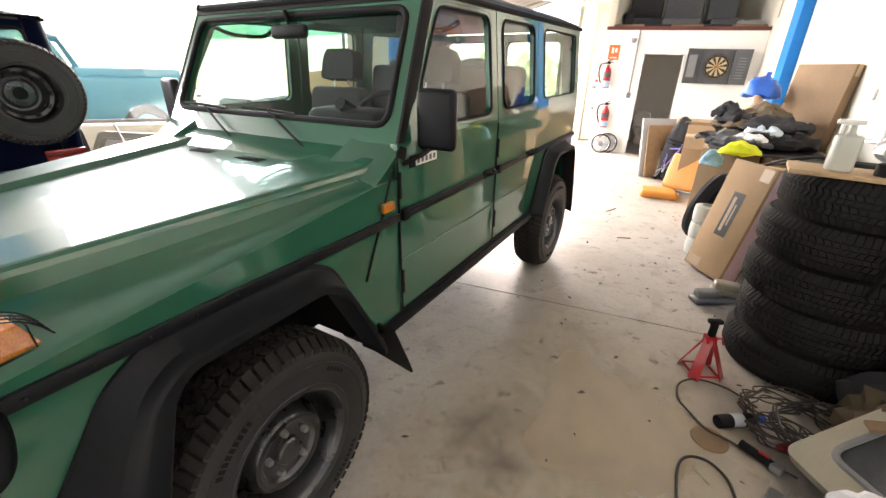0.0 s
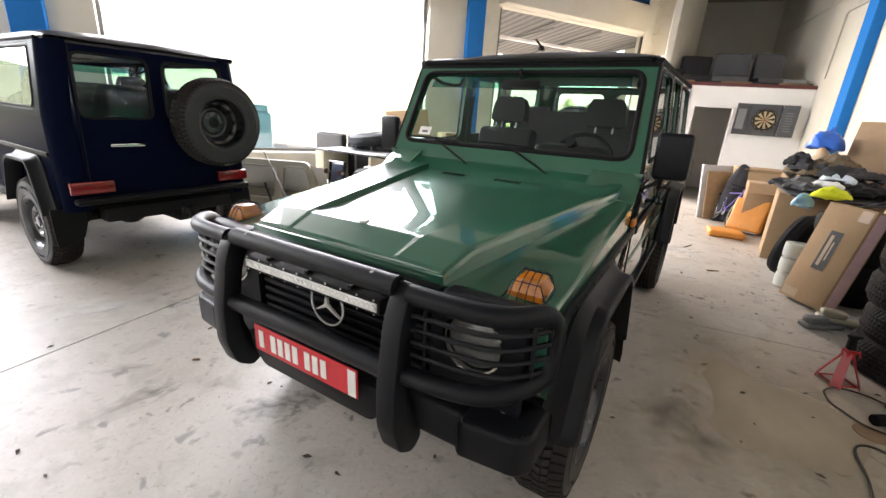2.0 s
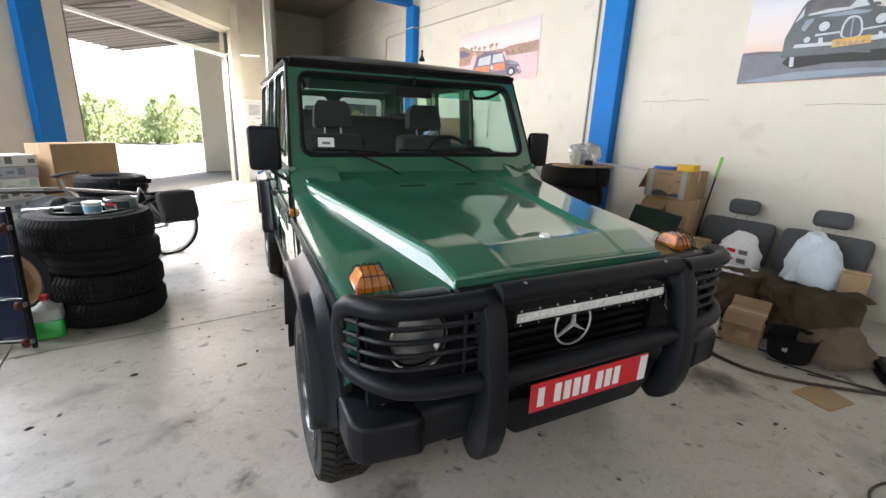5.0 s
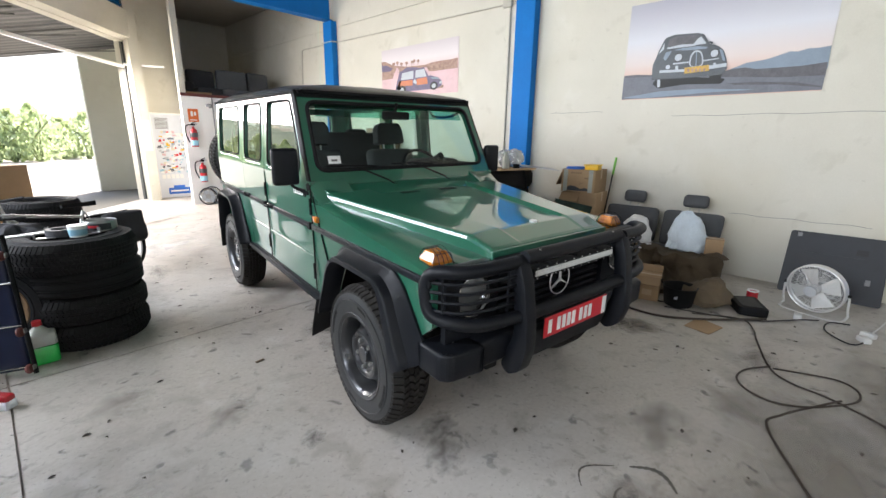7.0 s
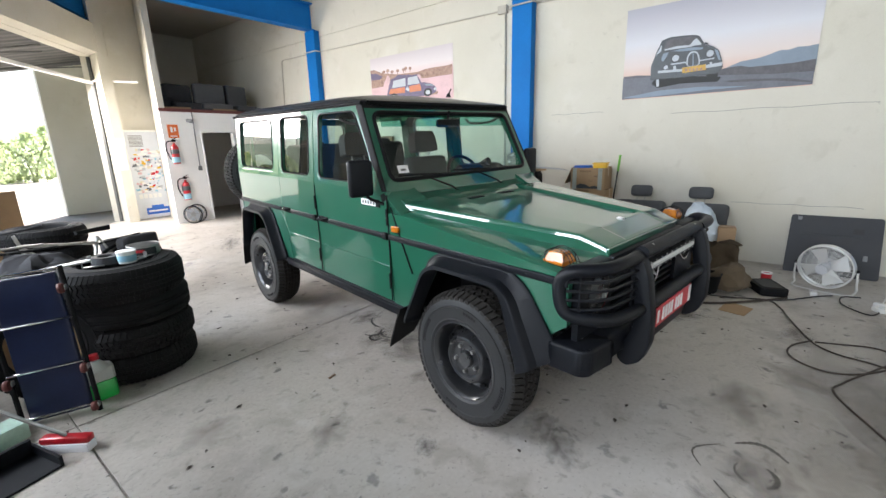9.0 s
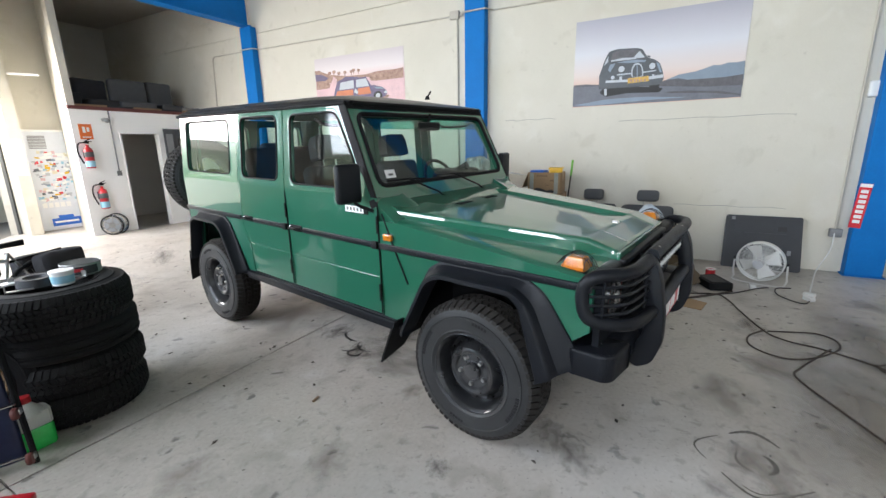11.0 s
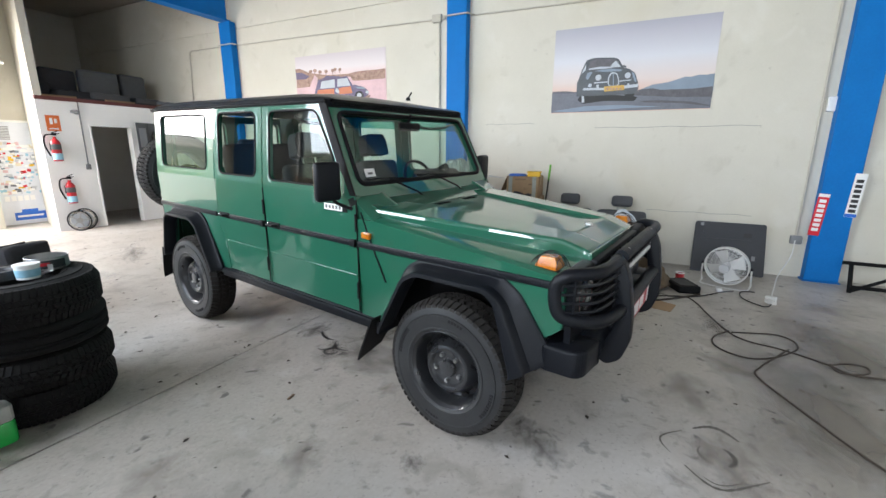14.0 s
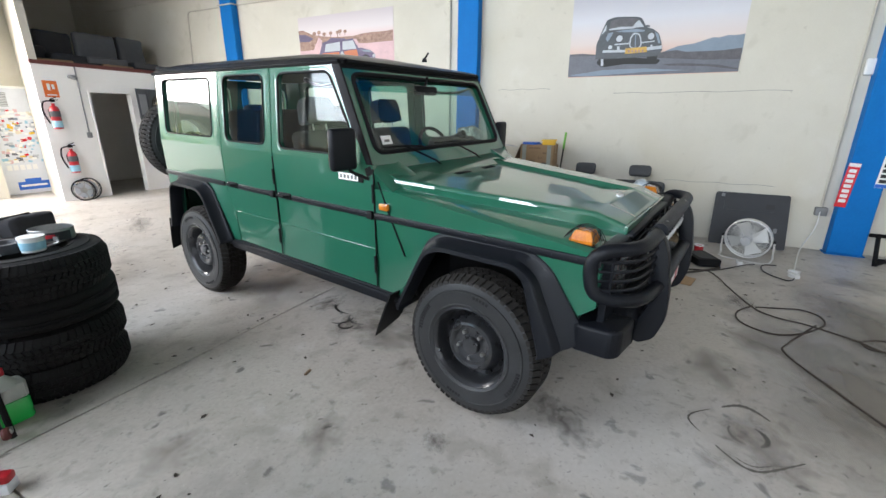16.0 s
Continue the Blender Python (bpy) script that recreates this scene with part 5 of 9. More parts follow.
    for y in (0.0, wb):
        part("axle", merge(tube([(-0.66, y, 0.39), (0.66, y, 0.39)], 0.05, 10), ball(0.12, y, 0.39, 0.15, 0.14, 0.13, 14, 8), *[tube([(s * 0.52, y + 0.1, 0.36), (s * 0.50, y + 0.08, 0.62)], 0.03, 8) for s in (-1, 1)]), "matt_black", car)
    for s in (-1, 1):
        for y in (0.0, wb):
            wheel(car, s * 0.745, y, 0.394 if not lift else 0.42, s).scale = (1, 1, 1) if not lift else (1.06, 1.06, 1.06)
    return car


def seat_parts(car, RK, x, y, w):
    s = part("seat", merge(box(x - w / 2, x + w / 2, y - 0.45, y + 0.08, 0.80, 0.97, 0.05, 3), moved(box(x - w / 2, x + w / 2, -0.06, 0.07, 0.0, 0.62, 0.05, 3), pose(0, y + 0.06, 0.93, -12))), "seat_cloth", car, m=RK)
    part("headrest", moved(loft([[(x + a * q, b * 0.05, z) for a, b in ((-1, -1), (1, -1), (1, 1), (-1, 1))] for q, z in ((0.125, 0.665), (0.14, 0.68), (0.13, 0.80), (0.105, 0.845), (0.09, 0.85))]), pose(0, y + 0.06, 0.93, -12)), "seat_cloth", s)
    part("headrest_post", moved(merge(*[tube([(x + d, 0, 0.58), (x + d, 0, 0.70)], 0.007, 6) for d in (-0.06, 0.06)]), pose(0, y + 0.06, 0.93, -12)), "bare_metal", s)


glass("tint_glass", (0.25, 0.62, 0.55), 0.3)
CAR_YAW = -9.0
green_car = gwagon("estate_car", "dark green boxy off-road car with black bull bar and flares", pose(-0.64, 1.227, 0, 0, 0, CAR_YAW), 2.85, "green_paint", "vinyl_top", True, True, lean=-1.0)
navy_car = gwagon("off_road_car", "navy blue boxy off-road car seen from its tail with spare wheel", pose(-6.70, 2.56, 0, 0, 0, -99.3), 2.40, "navy_paint", "vinyl_top", False, False, 0.4, 0.0)

# ---- things on the walls ----
def layers(name, label, yl, zb, w, h, shapes, back, size=(1.0, 1.0)):
    """A printed sheet on the poster wall: its picture is laid on in thin flat layers."""
    t = thing(name, label, "poster", pose(WX - 0.006, yl, zb) @ Matrix.Diagonal((1, size[0], size[1], 1)))
    part("sheet", box(0, 0.004, -w, 0, 0, h), back, t, smooth=0)
    for k, (nm, pts, material) in enumerate(shapes):
        part(nm, plate(pts, [], 0.0006, lambda u, v, q, k=k: (-0.0008 - 0.0007 * k - q, -u, v)), material, t, smooth=0)
    return t


def oval(cx, cy, rx, ry, n=16):
    return [(cx + rx * math.cos(2 * math.pi * k / n), cy + ry * math.sin(2 * math.pi * k / n)) for k in range(n)]


def rect(a, b, c, d):
    return [(a, b), (c, b), (c, d), (a, d)]


def ridge(u0, u1, base, pts):
    return [(u0, base)] + pts + [(u1, base)]


W2, H2 = 2.06, 1.15
layers("poster", "large print of a dark vintage car on a dusk road", 1.95, 2.12, W2, H2, [
    ("far_hill", [(1.196, 0.278), (1.264, 0.303), (1.355, 0.337), (1.536, 0.355), (1.645, 0.386), (1.731, 0.414), (1.798, 0.404), (1.882, 0.426), (1.968, 0.42), (2.06, 0.43), (2.067, 0.208), (1.201, 0.22)], "print_hill"),
    ("verge", [(0.003, 0.309), (0.176, 0.31), (0.365, 0.289), (0.73, 0.259), (1.149, 0.271), (1.242, 0.285), (1.36, 0.288), (1.455, 0.263), (1.682, 0.259), (1.859, 0.258), (2.059, 0.275), (2.064, 0.138), (1.182, 0.171), (0.003, 0.204)], "print_verge"),
    ("road", [(-0.001, 0.283), (0.366, 0.273), (1.155, 0.205), (1.694, 0.157), (2.06, 0.148), (2.061, 0.007), (0.002, 0.008)], "print_road"),
    ("road_streak", [(1.186, 0.133), (1.469, 0.129), (1.835, 0.097), (2.059, 0.043), (2.061, 0.029), (1.702, 0.084), (1.284, 0.108)], "print_verge"),
    ("road_streak", [(0.026, 0.032), (0.485, 0.088), (0.995, 0.086), (1.478, 0.045), (0.999, 0.04), (0.276, 0.011)], "print_hill"),
    ("under_shadow", rounded([(0.372, 0.178), (0.456, 0.121), (0.739, 0.15), (1.138, 0.131), (1.181, 0.184), (0.731, 0.246), (0.42, 0.25)], 0.02), "print_black"),
    ("wheel", rounded([(0.388, 0.408), (0.462, 0.403), (0.497, 0.141), (0.445, 0.122), (0.401, 0.224)], 0.02), "print_black"),
    ("wheel", rounded([(0.996, 0.294), (1.136, 0.299), (1.132, 0.141), (1.025, 0.136)], 0.03), "print_black"),
    ("hub", rounded([(0.422, 0.302), (0.454, 0.3), (0.473, 0.142), (0.439, 0.135)], 0.01), "print_pale"),
    ("car_body", rounded([(0.356, 0.227), (0.351, 0.41), (0.378, 0.486), (0.403, 0.574), (0.461, 0.71), (0.566, 0.736), (0.817, 0.72), (0.887, 0.699), (0.96, 0.585), (1.05, 0.552), (1.117, 0.498), (1.161, 0.384), (1.18, 0.296), (1.133, 0.231), (0.809, 0.224), (0.501, 0.23)], 0.02), "print_car"),
    ("side_window", rounded([(0.401, 0.531), (0.459, 0.659), (0.462, 0.583)], 0.01), "print_pale"),
    ("windscreen", rounded([(0.494, 0.601), (0.508, 0.693), (0.598, 0.718), (0.806, 0.706), (0.859, 0.687), (0.931, 0.588)], 0.012), "print_verge"),
    ("windscreen_shine", rounded([(0.778, 0.589), (0.827, 0.655), (0.86, 0.677), (0.926, 0.591)], 0.012), "print_pale"),
    ("windscreen_shine", rounded([(0.495, 0.596), (0.651, 0.614), (0.814, 0.602), (0.816, 0.582), (0.501, 0.58)], 0.006), "print_pale"),
    ("bonnet", rounded([(0.535, 0.539), (0.634, 0.58), (0.816, 0.582), (0.933, 0.558), (1.004, 0.523), (0.979, 0.371), (0.593, 0.385)], 0.03), "print_car"),
    ("bonnet_shine", rounded([(0.58, 0.559), (0.68, 0.572), (0.829, 0.573), (0.953, 0.551), (0.931, 0.533), (0.708, 0.54)], 0.012), "print_hill"),
    ("fender_shine", rounded([(0.467, 0.475), (0.488, 0.543), (0.554, 0.556), (0.546, 0.526), (0.496, 0.44)], 0.012), "print_hill"),
    ("fender_shine", rounded([(1.067, 0.518), (1.108, 0.496), (1.148, 0.38), (1.124, 0.381), (1.086, 0.473)], 0.012), "print_hill"),
    ("headlamp_rim", oval(0.642, 0.468, 0.051, 0.051), "print_black"),
    ("headlamp", oval(0.642, 0.468, 0.041, 0.041), "print_pale"),
    ("headlamp_rim", oval(1.026, 0.472, 0.049, 0.05), "print_black"),
    ("headlamp", oval(1.026, 0.472, 0.039, 0.04), "print_pale"),
    ("grille_rim", rounded([(0.769, 0.346), (0.773, 0.472), (0.804, 0.523), (0.838, 0.528), (0.884, 0.512), (0.913, 0.455), (0.933, 0.343)], 0.06), "print_pale"),
    ("grille", rounded([(0.786, 0.347), (0.789, 0.463), (0.815, 0.504), (0.842, 0.51), (0.875, 0.498), (0.899, 0.451), (0.918, 0.349)], 0.05), "print_car"),
    ("grille_bar", [(0.846, 0.349), (0.832, 0.506), (0.842, 0.505), (0.858, 0.351)], "print_hill"),
    ("trim_bar", [(0.592, 0.39), (0.77, 0.394), (0.768, 0.409), (0.591, 0.408)], "print_pale"),
    ("trim_bar", [(0.923, 0.394), (1.078, 0.404), (1.077, 0.417), (0.922, 0.409)], "print_pale"),
    ("fog_lamp", oval(0.537, 0.368, 0.026, 0.026), "print_pale"),
    ("bumper", rounded([(0.443, 0.306), (0.446, 0.337), (0.725, 0.326), (1.021, 0.343), (1.169, 0.354), (1.173, 0.314), (1.025, 0.303), (0.727, 0.295)], 0.008), "print_pale"),
    ("overrider", rounded([(0.629, 0.311), (0.624, 0.373), (0.655, 0.373), (0.665, 0.309)], 0.006), "print_pale"),
    ("overrider", rounded([(1.038, 0.317), (1.033, 0.367), (1.057, 0.368), (1.067, 0.318)], 0.006), "print_pale"),
    ("plate", [(0.737, 0.274), (0.731, 0.341), (0.991, 0.35), (1.002, 0.284)], "print_gold"),
    ("plate_mark", [(0.768, 0.287), (0.765, 0.323), (0.788, 0.324), (0.791, 0.289)], "print_rust"),
    ("plate_mark", [(0.814, 0.285), (0.811, 0.32), (0.833, 0.322), (0.836, 0.286)], "print_rust"),
    ("plate_mark", [(0.854, 0.282), (0.851, 0.318), (0.873, 0.319), (0.876, 0.284)], "print_rust"),
    ("plate_mark", [(0.894, 0.28), (0.891, 0.316), (0.913, 0.317), (0.916, 0.281)], "print_rust"),
    ("plate_mark", [(0.939, 0.278), (0.936, 0.313), (0.958, 0.314), (0.961, 0.279)], "print_rust"),
    ("mirror", rounded([(0.95, 0.591), (0.958, 0.61), (0.998, 0.597), (0.995, 0.575)], 0.004), "print_car"),
], "print_dusk")
W1, H1 = 2.03, 1.10
layers("poster", "pink landscape print of an orange vintage estate car on sand", 7.04, 2.405, W1, H1, [
    ("sand", ridge(0.003, W1 - 0.003, 0.003, [(0.003, 0.62), (0.6, 0.60), (1.2, 0.63), (W1 - 0.003, 0.66)]), "print_pink"),
    ("bank_far", [(-0.006, 0.842), (0.109, 0.842), (0.338, 0.73), (0.745, 0.654), (1.218, 0.637), (1.417, 0.669), (1.64, 0.676), (1.849, 0.67), (2.018, 0.685), (2.014, 0.482), (1.445, 0.48), (0.829, 0.541), (0.013, 0.541)], "print_rust"),
    ("bank_shade", [(0, 0.766), (0.157, 0.749), (0.333, 0.659), (0.252, 0.602), (0.007, 0.612)], "print_plum"),
    ("bank_low", [(0.013, 0.541), (0.25, 0.557), (0.45, 0.511), (0.37, 0.434), (0.136, 0.422), (0.011, 0.424)], "print_rust"),
    ("palm_crown", oval(0.365, 0.757, 0.045, 0.035), "print_rust"),
    ("palm_trunk", [(0.355, 0.757), (0.375, 0.756), (0.369, 0.669), (0.349, 0.67)], "print_rust"),
    ("palm_crown", oval(0.476, 0.77, 0.043, 0.035), "print_rust"),
    ("palm_trunk", [(0.466, 0.77), (0.485, 0.769), (0.48, 0.683), (0.46, 0.684)], "print_rust"),
    ("palm_crown", oval(0.595, 0.731, 0.042, 0.035), "print_rust"),
    ("palm_trunk", [(0.585, 0.732), (0.604, 0.731), (0.599, 0.646), (0.58, 0.647)], "print_rust"),
    ("palm_crown", oval(0.74, 0.734, 0.041, 0.034), "print_rust"),
    ("palm_trunk", [(0.731, 0.734), (0.749, 0.733), (0.744, 0.65), (0.726, 0.651)], "print_rust"),
    ("palm_crown", oval(0.894, 0.736, 0.039, 0.033), "print_rust"),
    ("palm_trunk", [(0.885, 0.736), (0.903, 0.735), (0.898, 0.654), (0.88, 0.654)], "print_rust"),
    ("palm_crown", oval(0.948, 0.755, 0.039, 0.033), "print_rust"),
    ("palm_trunk", [(0.939, 0.755), (0.956, 0.754), (0.952, 0.673), (0.934, 0.674)], "print_rust"),
    ("palm_crown", oval(1.059, 0.74, 0.037, 0.033), "print_rust"),
    ("palm_trunk", [(1.05, 0.741), (1.067, 0.74), (1.062, 0.66), (1.045, 0.661)], "print_rust"),
    ("under_shadow", rounded([(0.374, 0.099), (1.681, 0.109), (1.719, 0.166), (0.429, 0.179)], 0.03), "print_rust"),
    ("car_body", rounded([(0.416, 0.132), (0.469, 0.345), (0.55, 0.562), (0.694, 0.587), (1.215, 0.587), (1.287, 0.577), (1.371, 0.399), (1.567, 0.341), (1.66, 0.259), (1.662, 0.166), (1.536, 0.109), (0.522, 0.102)], 0.03), "print_plum"),
    ("tailgate", rounded([(0.333, 0.41), (0.401, 0.369), (0.552, 0.589), (0.47, 0.676)], 0.01), "print_pink"),
    ("roof_rack", [(0.647, 0.582), (0.753, 0.638), (1.05, 0.602), (1.083, 0.579)], "print_plum"),
    ("window", rounded([(0.586, 0.367), (0.624, 0.521), (0.935, 0.548), (0.934, 0.37)], 0.012), "print_pale"),
    ("window", rounded([(0.986, 0.384), (0.996, 0.546), (1.221, 0.551), (1.284, 0.386)], 0.012), "print_pale"),
    ("windscreen", rounded([(1.223, 0.58), (1.295, 0.57), (1.379, 0.399), (1.332, 0.392)], 0.012), "print_pink"),
    ("door_panel", rounded([(0.491, 0.235), (0.537, 0.344), (0.915, 0.348), (0.916, 0.222)], 0.012), "print_orange"),
    ("door_panel", rounded([(1.028, 0.222), (1.019, 0.354), (1.291, 0.372), (1.322, 0.224)], 0.012), "print_orange"),
    ("lamp_shine", rounded([(0.929, 0.288), (0.976, 0.362), (1.032, 0.288), (1.012, 0.237)], 0.012), "print_pale"),
    ("bonnet_shine", rounded([(1.384, 0.357), (1.549, 0.341), (1.619, 0.293), (1.435, 0.314)], 0.01), "print_hill"),
    ("wheel", oval(0.621, 0.15, 0.112, 0.093), "print_black"),
    ("hub", oval(0.621, 0.15, 0.056, 0.047), "print_pale"),
    ("wheel", oval(1.473, 0.17, 0.096, 0.089), "print_black"),
    ("hub", oval(1.473, 0.17, 0.052, 0.048), "print_pale"),
    ("headlamp", oval(1.644, 0.226, 0.032, 0.03), "print_pale"),
], "print_dawn", (1.05, 0.84))

# conduits, junction and socket boxes
cd = thing("conduit", "thin cream wall conduit with junction box", "conduit", kind="structure")
part("pipe", tube([(WX - 0.02, -1.15, 3.56), (WX - 0.02, 3.22, 3.63), (WX - 0.17, 3.29, 3.63), (WX - 0.17, 3.67, 3.63), (WX - 0.02, 3.74, 3.64), (WX - 0.02, 8.58, 3.70), (WX - 0.17, 8.62, 3.70), (WX - 0.17, 9.00, 3.70), (WX - 0.02, 9.05, 3.71), (WX - 0.02, 10.12, 3.72), (WX - 0.02, 10.19, 3.68), (WX - 0.02, 10.27, 2.6)], 0.013, 8), "conduit_cream", cd)
part("pipe", tube([(WX - 0.02, 3.84, 3.60), (WX - 0.02, 3.84, 0.9)], 0.016, 8), "conduit_cream", cd)
part("junction_box", box(WX - 0.06, WX, 3.80, 3.96, 3.59, 3.71, 0.006), "conduit_cream", cd)
part("pipe", tube([(WX - 0.02, -1.25, 3.56), (WX - 0.02, -1.25, 0.54)], 0.014, 8), "conduit_cream", cd)
sb = tagged(solo("socket_box", box(WX - 0.07, WX, -1.31, -1.19, 0.44, 0.54, 0.01), "grey_plastic", "grey surface socket box on the wall", "socket"), kind="")
solo("alarm_box", box(WX - 0.05, WX, -1.38, -1.29, 2.04, 2.21, 0.015, 3), "white_paint", "small white alarm sensor on the wall", "sensor")
for nm, y, z, mt in (("sample_plate", -1.39, 0.835, "red_plate"), ("sample_plate", -1.69, 1.08, "white_paint")):
    t = thing(nm, "red registration plate with pale bars fixed upright to the column" if mt == "red_plate" else "white registration plate with dark bars fixed upright to the column", "plate", pose(3.216, y, z, 4 if mt == "red_plate" else 3))
    part("sheet", box(-0.003, 0, -0.055, 0.055, -0.255, 0.255, 0.001, 1), mt, t, smooth=0)
    for k in range(7):
        part("bar", box(-0.005, -0.0025, -0.033, 0.033, -0.20 + 0.058 * k, -0.162 + 0.058 * k), "white_paint" if mt == "red_plate" else "print_black", t, smooth=0)
    part("band", box(-0.0046, -0.0025, -0.053, 0.053, 0.215 if mt == "red_plate" else -0.253, 0.253 if mt == "red_plate" else -0.215), "white_paint" if mt == "red_plate" else "blue_plastic", t, smooth=0)
solo("hanging_plug", merge(tube([(WX - 0.01, 6.02, 2.3), (WX - 0.012, 6.05, 1.55)], 0.005, 5), box(WX - 0.03, WX - 0.004, 6.02, 6.08, 1.44, 1.55, 0.008)), "cable_white", "white cord with a plug hanging on the wall", "cord")

# ---- store room front ----
sg = thing("safety_sign", "square orange fire extinguisher sign", "sign", pose(0.74, MEZ_Y - 0.004, 2.01))
part("sheet", box(-0.105, 0.105, -0.003, 0.003, -0.14, 0.14), "sign_orange", sg, smooth=0)
for bx in (box(-0.05, -0.005, -0.005, -0.003, -0.02, 0.09), box(0.02, 0.06, -0.005, -0.003, 0.0, 0.08), box(-0.07, 0.07, -0.005, -0.003, -0.11, -0.09)):
    part("pictogram", bx, "white_paint", sg, smooth=0)


def extinguisher(x, z, body, label):
    e = thing("fire_extinguisher", label, "extinguisher", pose(x, MEZ_Y - 0.09, z) @ Matrix.Diagonal((1.18, 1.0, 0.97, 1)), "extinguishers on the wall")
    part("cylinder", lathe([(0.0, 0.0), (0.058, 0.004), (0.064, 0.02), (0.064, 0.34), (0.05, 0.39), (0.022, 0.42), (0.022, 0.46), (0.0, 0.46)], 20), body, e)
    part("label_band", lathe([(0.0645, 0.03), (0.0655, 0.03), (0.0655, 0.15), (0.0645, 0.15)], 20, close=True), "light_blue_plastic", e)
    part("instruction_panel", lathe([(0.0645, 0.22), (0.0655, 0.22), (0.0655, 0.32), (0.0645, 0.32)], 20, close=True), "slate_board", e)
    part("valve", merge(box(-0.03, 0.03, -0.02, 0.02, 0.48, 0.53, 0.006), tube([(-0.02, 0, 0.53), (0.06, 0, 0.57)], 0.008, 6), tube([(-0.02, 0, 0.51), (0.07, 0, 0.52)], 0.008, 6)), "matt_black", e)
    part("hose", tube([(-0.03, 0, 0.50), (-0.12, -0.01, 0.47), (-0.14, -0.01, 0.30), (-0.09, -0.01, 0.10)], 0.012, 8, 5), "matt_black", e)
    part("bracket", box(-0.05, 0.05, 0.075, 0.085, 0.2, 0.35), "matt_black", e, smooth=0)


extinguisher(0.68, 1.32, "red_enamel", "red fire extinguisher with a blue-grey band on the wall")
extinguisher(0.78, 0.52, "red_enamel", "red fire extinguisher hung low on the wall")
# door with stickers beside the partition
dr = thing("door_1", "pale grey metal door covered with small stickers", "door", pose(0.23, 12.10, 0), kind="structure")
part("leaf", box(0.04, 0.84, 0, 0.045, 0.02, 2.06, 0.004, 1), "door_pale", dr)
part("frame", plate([(0.0, 0), (0.04, 0), (0.04, 2.06), (0.84, 2.06), (0.84, 0), (0.88, 0), (0.88, 2.10), (0.0, 2.10)], [], 0.08, lambda u, v, w: (u, w - 0.02, v)), "wall_white", dr, smooth=0)
part("louvre", merge(*[box(0.12, 0.40, -0.006, 0.0, 1.72 + 0.03 * k, 1.735 + 0.03 * k) for k in range(9)]), "grey_plastic", dr, smooth=0)
rs = random.Random(11)
STICK = ["white_paint", "print_pink", "print_hill", "white_paint", "cream_enamel", "light_blue_plastic", "print_pale", "white_paint", "yellow_plastic", "white_paint", "red_plate", "print_pale", "print_road"]
for k in range(150):
    w_, h_ = rs.uniform(0.025, 0.10), rs.uniform(0.02, 0.06)
    u, v = rs.uniform(0.06, 0.80 - w_), rs.uniform(0.62, 1.62)
    part("sticker", moved(box(0, w_, -0.0016 - 0.0005 * (k % 5), 0.0, 0, h_), pose(u, 0, v, 0, rs.uniform(-14, 14), 0)), STICK[k % len(STICK)], dr, smooth=0)
part("letter_bar", merge(*[box(0.12 + 0.10 * k, 0.195 + 0.10 * k, -0.004, 0, 0.50, 0.60) for k in range(5)]), "white_paint", dr, smooth=0)
part("lower_sticker", merge(box(0.22, 0.72, -0.0035, 0, 0.10, 0.26), box(0.34, 0.60, -0.0035, 0, 0.26, 0.32)), "blue_plastic", dr, smooth=0)
part("lower_stripe", box(0.26, 0.68, -0.005, -0.0035, 0.16, 0.20), "white_paint", dr, smooth=0)
structure("notice_sheet", box(0.02, 0.18, 11.845, 11.849, 1.2, 1.9), "white_paint", "pale notice on the wall return")

# dartboard in an opened cabinet
db = thing("dartboard", "round dartboard in an opened dark cabinet", "dartboard", pose(2.63, MEZ_Y - 0.05, 1.79))
part("cabinet", box(-0.27, 0.27, -0.03, 0.046, -0.31, 0.31, 0.006), "slate_board", db)
for s in (-1, 1):
    part("cabinet_door", moved(box(0, 0.27, -0.02, 0.0, -0.31, 0.31, 0.004), Matrix.Translation((s * 0.272, -0.03, 0)) @ Matrix.Rotation(radians(0 if s > 0 else 180), 4, "Z") @ Matrix.Rotation(radians(-14 * s), 4, "Z")), "slate_board", db)
    part("chalk_mark", moved(merge(*[box(0.07, 0.2, -0.024, -0.021, -0.2 + 0.05 * k, -0.19 + 0.05 * k) for k in range(8)]), Matrix.Translation((s * 0.272, -0.03 - (0.02 if s < 0 else 0) * 0, 0)) @ Matrix.Rotation(radians(0 if s > 0 else 180), 4, "Z") @ Matrix.Rotation(radians(-14 * s), 4, "Z")) if s > 0 else box(-0.50, -0.36, -0.105, -0.10, -0.2, 0.2), "grey_plastic", db, smooth=0)
part("board", moved(lathe([(0.0, -0.03), (0.222, -0.03), (0.225, -0.026), (0.225, 0.0)], 40, "y"), Matrix.Translation((0, -0.032, 0))), "dart_dark", db)
seg_a, seg_b = [], []
for k in range(20):
    a0, a1 = 2 * math.pi * k / 20, 2 * math.pi * (k + 1) / 20
    pts = [(r_ * math.cos(a), r_ * math.sin(a)) for r_, a in ((0.018, a0), (0.168, a0), (0.172, (a0 + a1) / 2), (0.168, a1), (0.018, a1))]
    if k % 2:
        part("segment", plate(pts, [], 0.003, lambda u, v, w: (u, -0.0655 + w, v)), "dart_cream", db, smooth=0)
part("wire_ring", moved(merge(*[tube([(r_ * math.cos(a), 0, r_ * math.sin(a)) for a in (2 * math.pi * k / 32 for k in range(32))], 0.002, 4, closed=True) for r_ in (0.105, 0.17, 0.21)]), Matrix.Translation((0, -0.067, 0))), "bare_metal", db)
